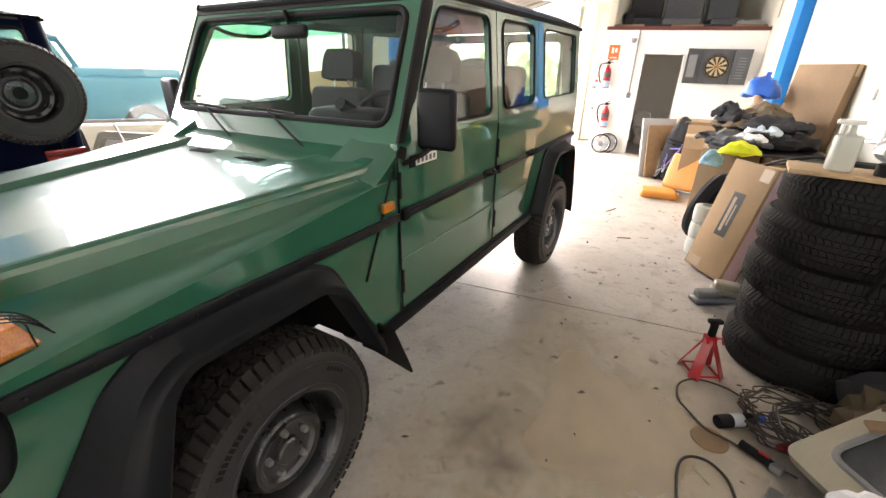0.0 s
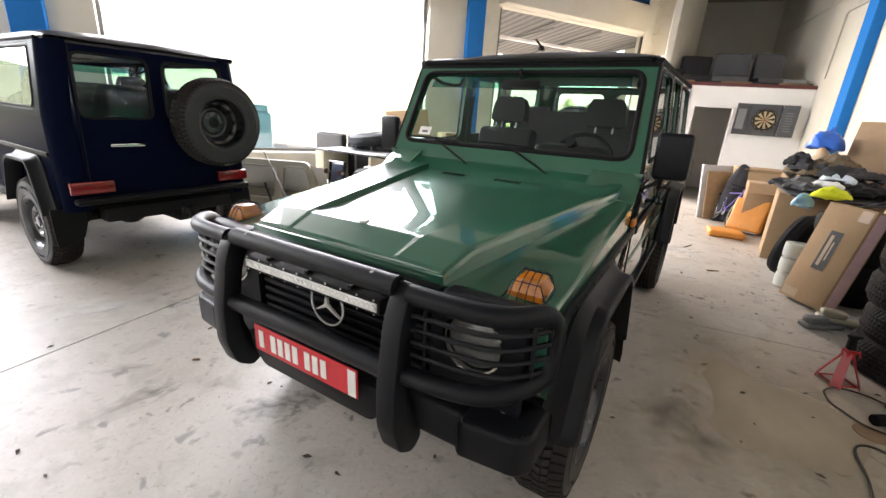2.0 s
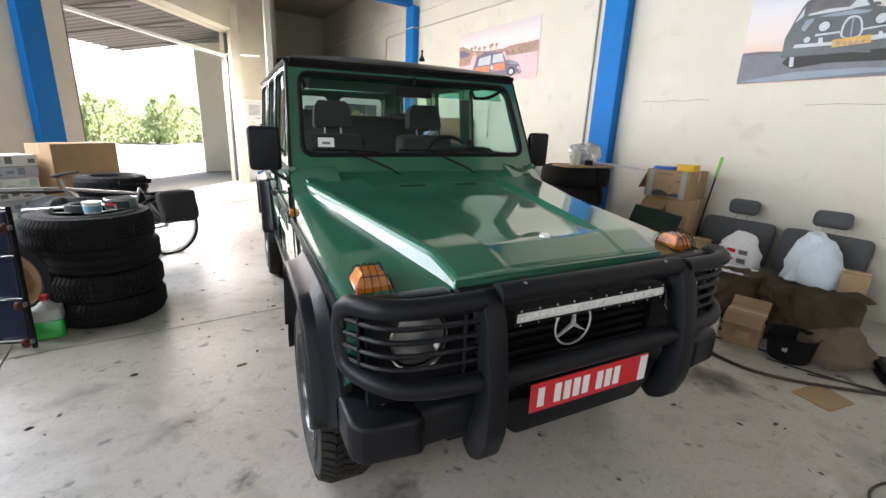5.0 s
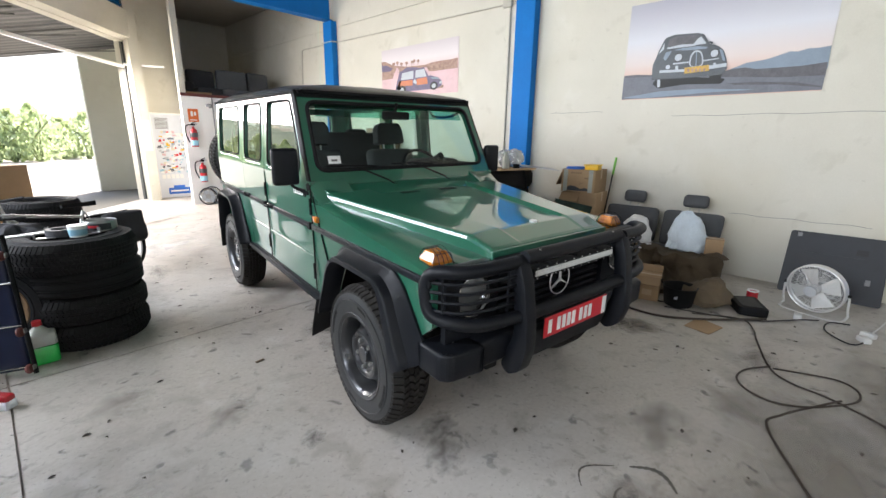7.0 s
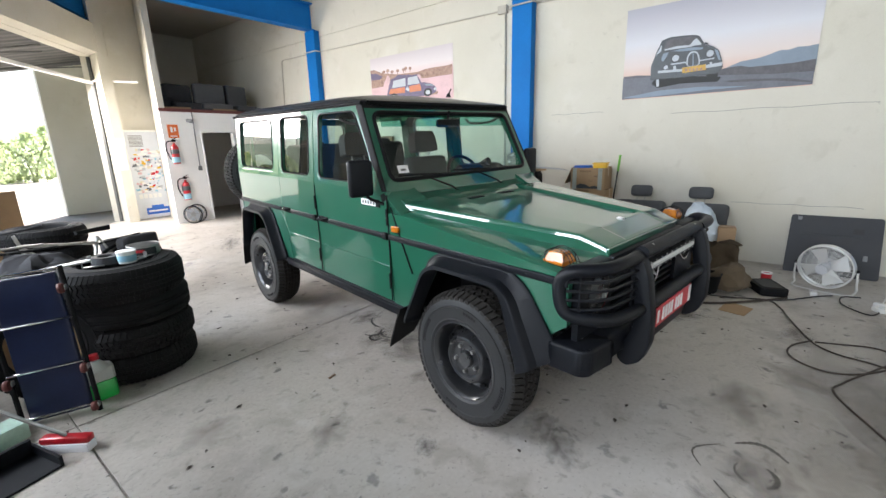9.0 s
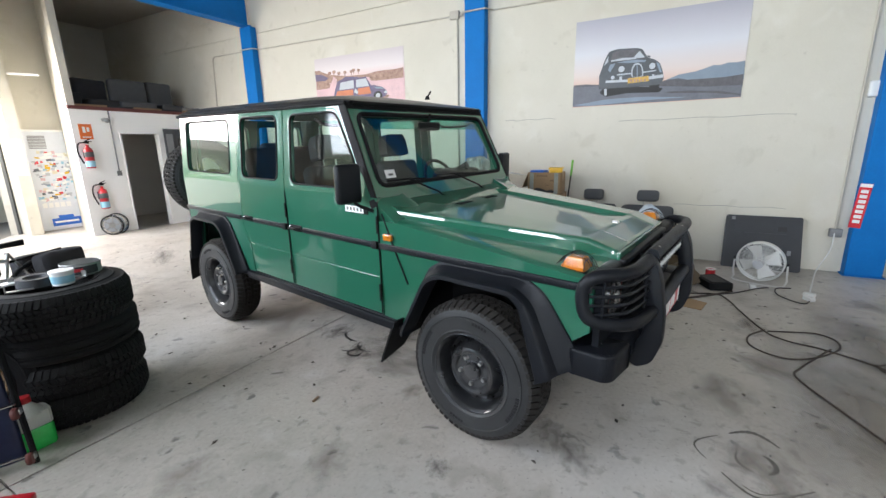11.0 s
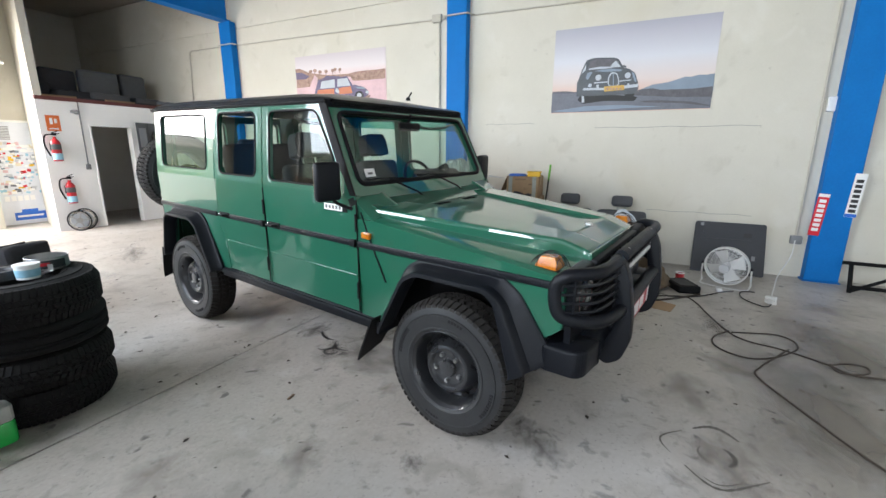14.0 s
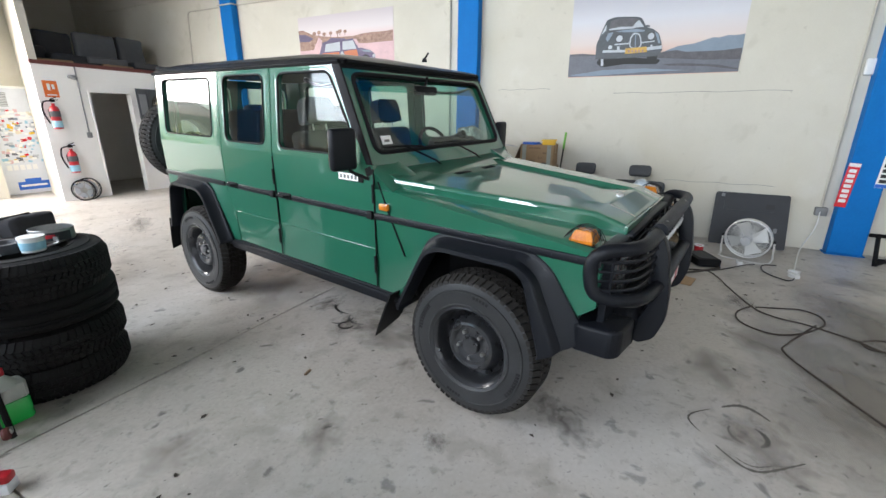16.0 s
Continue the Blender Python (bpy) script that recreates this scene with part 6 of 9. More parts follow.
part("bull", moved(lathe([(0.0, -0.002), (0.016, -0.002), (0.016, 0.002)], 14, "y"), Matrix.Translation((0, -0.067, 0))), "red_enamel", db)

# doorway, toilet and switch
part("doorway_lining", plate([(1.30, 0), (1.33, 0), (1.33, 1.99), (2.05, 1.99), (2.05, 0), (2.08, 0), (2.08, 2.02), (1.30, 2.02)], [], 0.012, lambda u, v, w: (u, MEZ_Y - w, v)), "wall_white", wall_store, smooth=0)
tl = thing("toilet", "white porcelain toilet in the store room", "toilet", pose(1.62, 12.2, 0))
part("bowl", merge(lathe([(0.10, 0.0), (0.12, 0.02), (0.09, 0.2), (0.17, 0.36), (0.19, 0.40), (0.15, 0.40), (0.10, 0.28), (0.0, 0.25)], 20)), "porcelain", tl)
part("cistern", box(-0.19, 0.19, 0.2, 0.38, 0.38, 0.74, 0.025, 3), "porcelain", tl)
part("lid", moved(lathe([(0.0, 0.02), (0.19, 0.016), (0.195, 0.0), (0.0, 0.0)], 20), pose(0, 0.17, 0.60, 80)), "porcelain", tl)
solo("wall_lamp", merge(box(1.03, 1.13, MEZ_Y - 0.12, MEZ_Y, 2.21, 2.27, 0.015), ball(1.08, MEZ_Y - 0.12, 2.22, 0.05, 0.05, 0.04)), "grey_plastic", "small grey wall sensor lamp", "lamp")
solo("light_switch", merge(box(1.13, 1.21, MEZ_Y - 0.03, MEZ_Y, 1.15, 1.25, 0.006), tube([(1.17, MEZ_Y - 0.015, 1.25), (1.17, MEZ_Y - 0.015, 2.42)], 0.012, 8)), "grey_plastic", "grey light switch with conduit", "switch")


def alloy(x, y, lean, r=0.19):
    w = thing("spoked_wheel", "small spoked wheel with a dark tyre leaning on the wall", "wheel", Matrix.Translation((x, y, r)) @ pose(0, 0, 0, lean, 0, 0), "spoked wheels")
    part("tyre", tube([(r * math.cos(a), 0, r * math.sin(a)) for a in (2 * math.pi * k / 32 for k in range(32))], 0.013, 8, closed=True), "rubber", w)
    part("rim", tube([(r * 0.85 * math.cos(a), 0, r * 0.85 * math.sin(a)) for a in (2 * math.pi * k / 32 for k in range(32))], 0.012, 6, closed=True), "chrome", w)
    part("hub", lathe([(0.0, -0.03), (0.05, -0.02), (0.06, 0.01), (0.0, 0.01)], 14, "y"), "bare_metal", w)
    part("disc", lathe([(0.0, 0.004), (r * 0.72, 0.004), (r * 0.72, 0.008), (0.0, 0.008)], 24, "y"), "print_pale", w)
    for k in range(5):
        a = 2 * math.pi * k / 5
        part("spoke", tube([(0.05 * math.cos(a), 0, 0.05 * math.sin(a)), (r * math.cos(a), 0, r * math.sin(a))], 0.01, 6), "bare_metal", w)


alloy(0.80, MEZ_Y - 0.16, -16)
alloy(0.92, MEZ_Y - 0.09, -10, 0.20)


# ---- on the loft ----
def seat_cushion(x, y, z, w, h, rz, mt="grey_cloth"):
    t = thing("car_seat", "old grey car seat stored on the loft", "seat", pose(x, y, z, 0, 0, rz), "seats on the loft")
    part("back", pillow(-w / 2, w / 2, -0.09, 0.09, 0.06, h, 0.05, 4, 0.01, 7, x), mt, t)
    part("cushion", pillow(-w / 2, w / 2, -0.5, -0.05, 0.0, 0.18, 0.05, 4, 0.01, 7, x + 3), mt, t)


seat_cushion(1.22, 11.27, 2.48, 0.62, 0.60, 8, "dark_cloth")
seat_cushion(1.92, 11.22, 2.48, 0.70, 0.66, -4)
seat_cushion(2.62, 11.32, 2.48, 0.55, 0.68, 6)
solo("headrest_pad", pillow(0.80, 1.0, 10.97, 11.17, 2.48, 2.78, 0.05), "dark_cloth", "dark seat headrest on the loft", "headrest")
solo("folded_cover", pillow(2.85, 3.25, 10.77, 11.17, 2.48, 2.62, 0.04, 4, 0.02, 9, 4), "grey_plastic", "folded grey cover on the loft edge", "cover")
for k in range(5):
    solo("trim_board", moved(box(-0.28, 0.28, -0.14, 0.14, 0, 0.05, 0.008), pose(0.95 + 0.52 * k, 10.77 + 0.05 * (k % 2), 2.483, 0, 0, -8 + 5 * k)), "dark_cloth" if k % 2 else "cardboard_dark", "dark flat trim board lying on the loft", "board", group="boards on the loft")

# ---- along the poster wall ----
def stack(x, y, n, label, mesh=TYRE, step=0.236, seed=1, group="tyre stacks", lean=(0.0, 0.0)):
    rnd = random.Random(seed)
    for k in range(n):
        t = lay_tyre(mesh[k % len(mesh)] if isinstance(mesh, list) else mesh, pose(x + rnd.uniform(-0.025, 0.025) + lean[0] * k, y + rnd.uniform(-0.025, 0.025) + lean[1] * k, step / 2 + 0.002 + step * k, 0, 90, rnd.uniform(0, 360)))
        tagged(t, label, "tyre", group)


def carton(x, y, z, w, d, h, rz, label, name="cardboard_box", tilt=(0, 0), mt="cardboard", flaps=False, group="", m=None):
    """A carton with tape over its seam; w along its face, d deep."""
    t = thing(name, label, "box", m or pose(x, y, z, tilt[0], tilt[1], rz), group)
    part("body", crumple(box(-w / 2, w / 2, -d / 2, d / 2, 0, h, 0.006, 2), 0.003, 6, x), mt, t)
    part("tape", merge(box(-w / 2 - 0.001, w / 2 + 0.001, -0.025, 0.025, h - 0.002, h + 0.0015), box(-w / 2 - 0.002, -w / 2, -0.025, 0.025, h - 0.12, h), box(w / 2, w / 2 + 0.002, -0.025, 0.025, h - 0.12, h)), "tape", t, smooth=0)
    if flaps:
        part("flap", moved(box(-w / 2, w / 2, -0.002, 0.002, 0, d * 0.45), pose(0, -d / 2, h, 125)), mt, t, smooth=0)
        part("flap", moved(box(-w / 2, w / 2, -0.002, 0.002, 0, d * 0.45), pose(0, d / 2, h, -60)), mt, t, smooth=0)
    return t


def cable(name, pts, r, mt, label, steps=6):
    return solo(name, tube(pts, r, 7, steps), mt, label, "cable")


def coil(name, x, y, z, r, turns, mt, label, seed=0, th=0.007):
    rnd = random.Random(seed)
    pts, n = [], 14 * turns
    for k in range(n):
        a = 2 * math.pi * k / 14
        q = r * (1 + rnd.uniform(-0.14, 0.14))
        pts.append((x + q * math.cos(a) + rnd.uniform(-0.02, 0.02), y + 0.85 * q * math.sin(a), z + 0.012 * (k / 14) + rnd.uniform(0, 0.02)))
    return solo(name, tube(pts, th, 6, 3), mt, label, "cable")


def heap(name, x, y, z, rx, ry, h, mt, label, cat, seed, rough=0.05):
    """A rumpled heap of cloth or bags."""
    bm = ball(0, 0, 0, rx, ry, h, 30, 18)
    for v in bm.verts:
        if v.co.z < 0:
            v.co.z *= 0.05
    bm.normal_update()
    crumple(bm, rough, 7, seed)
    crumple(bm, rough * 0.35, 22, seed + 3)
    lo = min(v.co.z for v in bm.verts)
    for v in bm.verts:
        v.co.z -= lo
    return solo(name, bm, mt, label, cat, pose(x, y, z))


def slide(since, dx, dy):
    """Shift the things built since a mark along the floor."""
    for ob in set(bpy.data.objects) - since:
        if ob.parent is None:
            ob.matrix_basis = Matrix.Translation((dx, dy, 0)) @ ob.matrix_basis


# big stack with a board, spray bottle and sheets on top
mark = set(bpy.data.objects)
stack(2.13, 3.08, 5, "worn black off-road tyre lying in a stack", TYRE_DUSTY, 0.236, 3)
TB = 1.185
solo("wooden_board", moved(box(-0.30, 0.34, -0.14, 0.14, 0, 0.022, 0.003), pose(1.98, 2.86, TB, 0, 0, -14)), "raw_wood", "raw wooden board on the tyre stack", "board")
sbt = thing("spray_bottle", "pale plastic spray bottle standing on the board", "bottle", pose(1.86, 2.86, TB + 0.022))
part("body", extr(rrect(-0.05, -0.034, 0.05, 0.034, 0.018), "z", 0, 0.16, 0.008), "milky_plastic", sbt)
part("neck", lathe([(0.026, 0.16), (0.015, 0.18), (0.015, 0.21), (0.0, 0.21)], 12), "milky_plastic", sbt)
part("trigger", merge(box(-0.065, 0.04, -0.011, 0.011, 0.21, 0.232, 0.005), box(-0.045, -0.033, -0.009, 0.009, 0.165, 0.21, 0.003)), "white_paint", sbt)
solo("plastic_film", crumple(moved(ball(0, 0, 0, 0.22, 0.17, 0.13, 26, 14), pose(2.30, 3.08, TB + 0.13)), 0.06, 8, 2), "clear_film", "crumpled clear plastic sheet over the tyres", "sheet")
solo("sheet_metal", moved(box(-0.28, 0.28, -0.13, 0.13, 0, 0.004), pose(2.40, 2.70, TB + 0.024, 4, 6, -38)), "door_grey", "grey offcut of sheet metal on the tyre stack", "metal sheet", smooth=0)
solo("black_can", lathe([(0.0, 0.0), (0.045, 0.0), (0.045, 0.05), (0.04, 0.055), (0.0, 0.055)], 18), "matt_black", "flat black tin on the board", "tin", pose(2.02, 2.80, TB + 0.022))
solo("rubber_strip", tube([(2.05, 2.70, TB), (2.06, 2.67, 1.05), (2.10, 2.655, 0.85), (2.08, 2.66, 0.66)], 0.018, 8, 4, flat=0.4), "matt_black", "black rubber strip hanging down the tyres", "strip")

# jack stand
js = thing("jack_stand", "red steel jack stand with a black ratchet post", "jack stand", pose(1.555, 2.75, 0, 0, 0, 20) @ Matrix.Diagonal((0.85, 0.85, 0.86, 1)))
for k in range(4):
    a = radians(45 + 90 * k)
    c, s = math.cos(a), math.sin(a)
    part("leg", loft([[(0.028 * c + q * 0.026 * -s, 0.028 * s + q * 0.026 * c, 0.24 + e) for q, e in ((-1, 0), (1, 0), (1, 0.03), (-1, 0.03))], [(0.135 * c + q * 0.034 * -s, 0.135 * s + q * 0.034 * c, e) for q, e in ((-1, 0.0), (1, 0.0), (1, 0.016), (-1, 0.016))]]), "red_enamel", js)
part("base_frame", merge(*[tube([(0.115 * math.cos(radians(45 + 90 * k)), 0.115 * math.sin(radians(45 + 90 * k)), 0.015), (0.115 * math.cos(radians(135 + 90 * k)), 0.115 * math.sin(radians(135 + 90 * k)), 0.015)], 0.007, 6) for k in range(4)]), "red_enamel", js)
part("collar", box(-0.032, 0.032, -0.032, 0.032, 0.22, 0.29, 0.006), "red_enamel", js)
part("post", merge(box(-0.018, 0.018, -0.018, 0.018, 0.10, 0.40, 0.003), box(-0.045, 0.045, -0.022, 0.022, 0.385, 0.41, 0.006)), "matt_black", js)
part("handle", tube([(0.03, 0, 0.26), (0.08, 0, 0.27), (0.10, 0, 0.22)], 0.006, 6), "red_enamel", js)

# tall carton leaning back, with a dark printed label
lb = carton(0, 0, 0, 0.44, 0.17, 0.97, 0, "tall brown carton with a dark printed label leaning on tyres", m=pose(1.83, 4.30, 0.012, -13, 0, -62))
part("printed_label", box(-0.06, 0.06, -0.0875, -0.0865, 0.34, 0.72), "print_black", lb, smooth=0)
part("label_bar", merge(box(-0.035, -0.005, -0.0885, -0.0875, 0.38, 0.68), box(0.012, 0.026, -0.0885, -0.0875, 0.44, 0.62)), "tape", lb, smooth=0)
part("edge_tape", box(0.222, 0.2245, -0.06, 0.06, 0.02, 0.95), "print_pink", lb, smooth=0)
part("corner_patch", box(-0.2, -0.05, -0.0875, -0.0865, 0.02, 0.10), "tape", lb, smooth=0)
part("corner_patch", box(0.1, 0.2, -0.0875, -0.0865, 0.85, 0.95), "tape", lb, smooth=0)
stack(2.22, 4.72, 4, "worn black tyre lying in a low stack behind the carton", TYRE_SLIM, 0.21, 8)
for k, (x, y, a) in enumerate(((1.93, 5.22, 12), (2.05, 5.32, 10))):
    t = lay_tyre(TYRE_SLIM, pose(x, y, 0.36, 0, a, -35))
    tagged(t, "worn grey tyre standing on its tread", "tyre", "standing tyres")
for k in range(3):
    solo("spacer_ring", lathe([(0.06, 0.0), (0.11, 0.01), (0.115, 0.08), (0.11, 0.15), (0.06, 0.16)], 20, close=True), "milky_plastic", "pale plastic drum stacked by the carton", "drum", pose(1.80, 4.78, 0.165 * k), group="pale drums")
heap("work_vest", 1.90, 4.72, 0.97, 0.17, 0.10, 0.09, "yellow_cloth", "bright yellow work vest thrown over the carton", "vest", 3, 0.03)
heap("rag", 1.72, 4.80, 0.84, 0.09, 0.07, 0.13, "light_blue_plastic", "light blue rag hanging beside the vest", "rag", 6, 0.03)
solo("wood_plank", moved(box(-0.45, 0.45, -0.05, 0.05, 0, 0.03, 0.004), pose(2.35, 4.55, 0.88, 0, 0, -30)), "raw_wood", "short wooden plank across the tyres", "plank")
cable("tangled_lead", [(2.0, 4.5, 0.92), (2.1, 4.3, 1.03), (2.3, 4.2, 1.08), (2.45, 4.25, 0.95), (2.35, 4.1, 0.75), (2.2, 4.05, 0.5)], 0.012, "cable_black", "black lead hanging over the pile")
cable("tangled_lead", [(2.05, 4.55, 0.94), (2.2, 4.4, 1.0), (2.4, 4.45, 1.0), (2.5, 4.3, 0.9), (2.42, 4.1, 0.6)], 0.010, "cable_brown", "brown lead hanging over the pile")
solo("tube_hoop", tube([(2.62, 4.9, 0.75), (2.62, 4.9, 1.08), (2.66, 4.82, 1.16), (2.80, 4.35, 1.18), (2.85, 4.2, 1.10), (2.85, 4.15, 0.75)], 0.014, 8, 5), "bare_metal", "bent steel tube hoop behind the tyres", "hoop")
solo("instrument_panel", merge(moved(box(-0.30, 0.30, -0.12, 0.12, 0, 0.16, 0.03, 3), pose(2.85, 4.0, 0.92, 20, 0, -80)), moved(box(-0.2, 0.2, -0.14, -0.12, 0.03, 0.10, 0.006), pose(2.85, 4.0, 0.92, 20, 0, -80))), "grey_plastic", "grey moulded dashboard panel on the pile", "panel")
solo("low_shelf", merge(box(2.45, 3.2, 3.7, 5.0, 0.86, 0.90, 0.004), box(2.47, 2.51, 3.72, 3.76, 0, 0.86), box(2.47, 2.51, 4.94, 4.98, 0, 0.86), box(3.14, 3.18, 3.72, 3.76, 0, 0.86), box(3.14, 3.18, 4.94, 4.98, 0, 0.86)), "raw_wood", "rough wooden bench along the wall", "bench")
for k in range(3):
    solo("plastic_part", moved(merge(box(-0.17, 0.17, -0.06, 0.06, 0, 0.045, 0.018, 3), box(-0.15, 0.02, -0.05, 0.05, 0.04, 0.10, 0.02, 3)), pose(1.78 + 0.14 * k, 3.74 + 0.05 * k, 0.002 + 0.055 * (k == 1), 0, 0, 25 - 30 * k)), "grey_plastic" if k != 1 else "beige_paint", "grey moulded plastic part on the floor", "car part", group="parts on the floor")

slide(mark, 0.16, 0.0)
# table pile further back
mark = set(bpy.data.objects)
carton(2.25, 6.15, 0, 0.55, 0.6, 0.86, -12, "brown carton under the pile of cloths")
carton(2.75, 6.0, 0, 0.5, 0.7, 0.84, 4, "tall brown carton by the wall")
solo("table_top", moved(box(-0.55, 0.50, -0.55, 0.60, 0, 0.02, 0.003), pose(2.55, 6.1, 0.865, 0, 0, -6)), "dark_cloth", "dark flat board laid over the cartons", "board")
for k, (x, y, z, mt, rx, ry, h) in enumerate(((2.35, 6.25, 0.885, "dark_cloth", 0.48, 0.34, 0.07), (2.6, 6.0, 0.885, "matt_black", 0.40, 0.36, 0.12), (2.25, 5.8, 0.885, "grey_cloth", 0.34, 0.22, 0.06), (2.45, 6.15, 0.94, "slate_board", 0.42, 0.30, 0.08), (2.35, 6.3, 1.0, "brown_cloth", 0.34, 0.26, 0.09), (2.6, 6.2, 1.04, "dark_cloth", 0.36, 0.26, 0.10), (2.3, 6.35, 1.08, "dark_cloth", 0.26, 0.18, 0.10), (2.55, 6.4, 1.12, "brown_cloth", 0.28, 0.2, 0.12), (2.15, 6.4, 1.14, "dark_cloth", 0.13, 0.12, 0.14))):
    heap("folded_cloth", x, y, z, rx, ry, h, mt, "dark rumpled cover in the pile", "cloth", k * 3.1, 0.075)
heap("crumpled_paper", 2.28, 5.78, 0.955, 0.20, 0.10, 0.05, "white_bag", "crumpled white paper on the pile", "paper", 9, 0.06)
heap("crumpled_paper", 2.45, 5.95, 1.02, 0.17, 0.09, 0.06, "pale_bag", "crumpled pale work gloves on the pile", "gloves", 14, 0.06)
carton(3.02, 6.75, 0.86, 0.75, 0.10, 0.92, -65, "large flat carton standing upright on the pile", tilt=(-6, 0), mt="cardboard_dark")
carton(2.9, 6.6, 0.0, 0.8, 0.5, 0.86, -80, "closed brown carton by the wall")
heap("paper_sack", 2.55, 6.95, 1.10, 0.13, 0.12, 0.28, "tape", "tan paper sack standing on the pile", "sack", 12, 0.03)
carton(2.6, 7.05, 0.0, 0.7, 0.45, 1.09, -70, "brown carton behind the cloths")
heap("plastic_bag", 2.60, 7.10, 1.36, 0.20, 0.17, 0.24, "blue_plastic", "knotted bright blue plastic bag on the sack", "bag", 5, 0.05)
solo("blue_strap", tube([(2.62, 7.12, 1.58), (2.64, 7.14, 1.68)], 0.03, 6), "blue_plastic", "twisted neck of the blue bag", "bag neck")
# orange seat parts, children's bike, panels
og = thing("seat_cushions", "pair of orange vinyl seat cushions leaning on a carton", "cushion", pose(1.85, 7.15, 0))
part("back_cushion", moved(pillow(-0.24, 0.24, -0.05, 0.05, 0, 0.52, 0.04, 4, 0.006), pose(0.12, 0.1, 0.06, -24, 0, -30)), "orange_vinyl", og)
part("seat_cushion", pillow(-0.40, 0.08, -0.40, 0.0, 0.0, 0.10, 0.04, 4, 0.006), "orange_vinyl", og)
part("hinge_bar", tube([(-0.1, 0.05, 0.08), (0.25, -0.15, 0.08)], 0.012, 6), "bare_metal", og)
carton(2.25, 7.55, 0, 0.6, 0.5, 0.80, -8, "open brown carton with its flap up", flaps=True)


def bicycle(name, label, m, r, mt, bag=False):
    b = thing(name, label, "bicycle", m)
    for y in (-1.45 * r, 1.45 * r):
        w = part("wheel", tube([(0, y + r * math.cos(a), r + r * math.sin(a)) for a in (2 * math.pi * k / 32 for k in range(32))], 0.018, 8, closed=True), "rubber", b)
        part("rim", tube([(0, y + (r - 0.03) * math.cos(a), r + (r - 0.03) * math.sin(a)) for a in (2 * math.pi * k / 32 for k in range(32))], 0.009, 6, closed=True), "bare_metal", w)
        part("spokes", merge(*[tube([(0, y, r), (0, y + (r - 0.03) * math.cos(a), r + (r - 0.03) * math.sin(a))], 0.0022, 4) for a in (2 * math.pi * k / 14 for k in range(14))]), "bare_metal", w)
    q = r / 0.33
    bb, st, hd = (0, 0.10 * q, 0.30 * q), (0, 0.28 * q, 0.78 * q), (0, -0.36 * q, 0.82 * q)
    part("frame", merge(tube([bb, st], 0.016 * q, 8), tube([bb, hd], 0.018 * q, 8), tube([(0, 0.25 * q, 0.72 * q), hd], 0.016 * q, 8), tube([bb, (0, 1.45 * r, r)], 0.011 * q, 8), tube([st, (0, 1.45 * r, r)], 0.011 * q, 8), tube([(0, -0.37 * q, 0.92 * q), (0, -0.33 * q, 0.70 * q), (0, -1.45 * r, r)], 0.014 * q, 8)), mt, b)
    part("handlebar", tube([(-0.28 * q, -0.30 * q, 0.96 * q), (-0.12 * q, -0.40 * q, 0.95 * q), (0.12 * q, -0.40 * q, 0.95 * q), (0.28 * q, -0.30 * q, 0.96 * q)], 0.012 * q, 8, 3), "matt_black", b)
    part("saddle", loft([[(-0.02, 0.10 * q, 0.86 * q), (0.02, 0.10 * q, 0.86 * q), (0.02, 0.10 * q, 0.83 * q), (-0.02, 0.10 * q, 0.83 * q)], [(-0.08 * q, 0.38 * q, 0.87 * q), (0.08 * q, 0.38 * q, 0.87 * q), (0.07 * q, 0.38 * q, 0.82 * q), (-0.07 * q, 0.38 * q, 0.82 * q)]]), "matt_black", b)
    part("crank", merge(lathe([(0.0, -0.004), (0.09 * q, -0.004), (0.09 * q, 0.004), (0.0, 0.004)], 20, "x"), tube([(0.02, 0, 0), (0.05, -0.12 * q, 0.10 * q)], 0.008, 6), tube([(-0.02, 0, 0), (-0.05, 0.12 * q, -0.10 * q)], 0.008, 6)), "bare_metal", b, m=pose(*bb))
    if bag:
        part("rear_rack", tube([(0, 0.25 * q, 0.70 * q), (0, 0.72 * q, 0.72 * q)], 0.012, 6), "matt_black", b)
        part("pannier", pillow(-0.20, -0.05, 0.38 * q, 0.78 * q, 0.36 * q, 0.72 * q, 0.05, 4, 0.014, 9, 2), "dark_cloth", b)
        part("pannier", pillow(0.05, 0.20, 0.38 * q, 0.78 * q, 0.36 * q, 0.72 * q, 0.05, 4, 0.014, 9, 5), "dark_cloth", b)
    return b


bicycle("child_bicycle", "small purple child's bicycle leaning by cartons", pose(1.78, 7.9, 0, 0, 10, 12), 0.24, "purple_enamel")
solo("leaning_board", moved(box(-0.30, 0.30, -0.02, 0.02, 0, 0.95, 0.006), pose(1.72, 8.35, 0, -10, 0, 30)), "door_grey", "white framed board leaning by the bicycle", "board")
solo("wooden_board", moved(box(-0.22, 0.22, -0.012, 0.012, 0, 0.85, 0.004), pose(1.74, 8.28, 0.003, -10, 0, 30)), "raw_wood", "pale wooden board leaning on the panel", "board")
carton(2.3, 8.45, 0, 0.7, 0.6, 0.95, 5, "brown carton stack in front of the store room")
heap("dark_bag", 1.98, 8.2, 0.0, 0.25, 0.22, 0.95, "dark_cloth", "dark holdall standing by the cartons", "bag", 2, 0.04)

slide(mark, 0.06, 0.0)
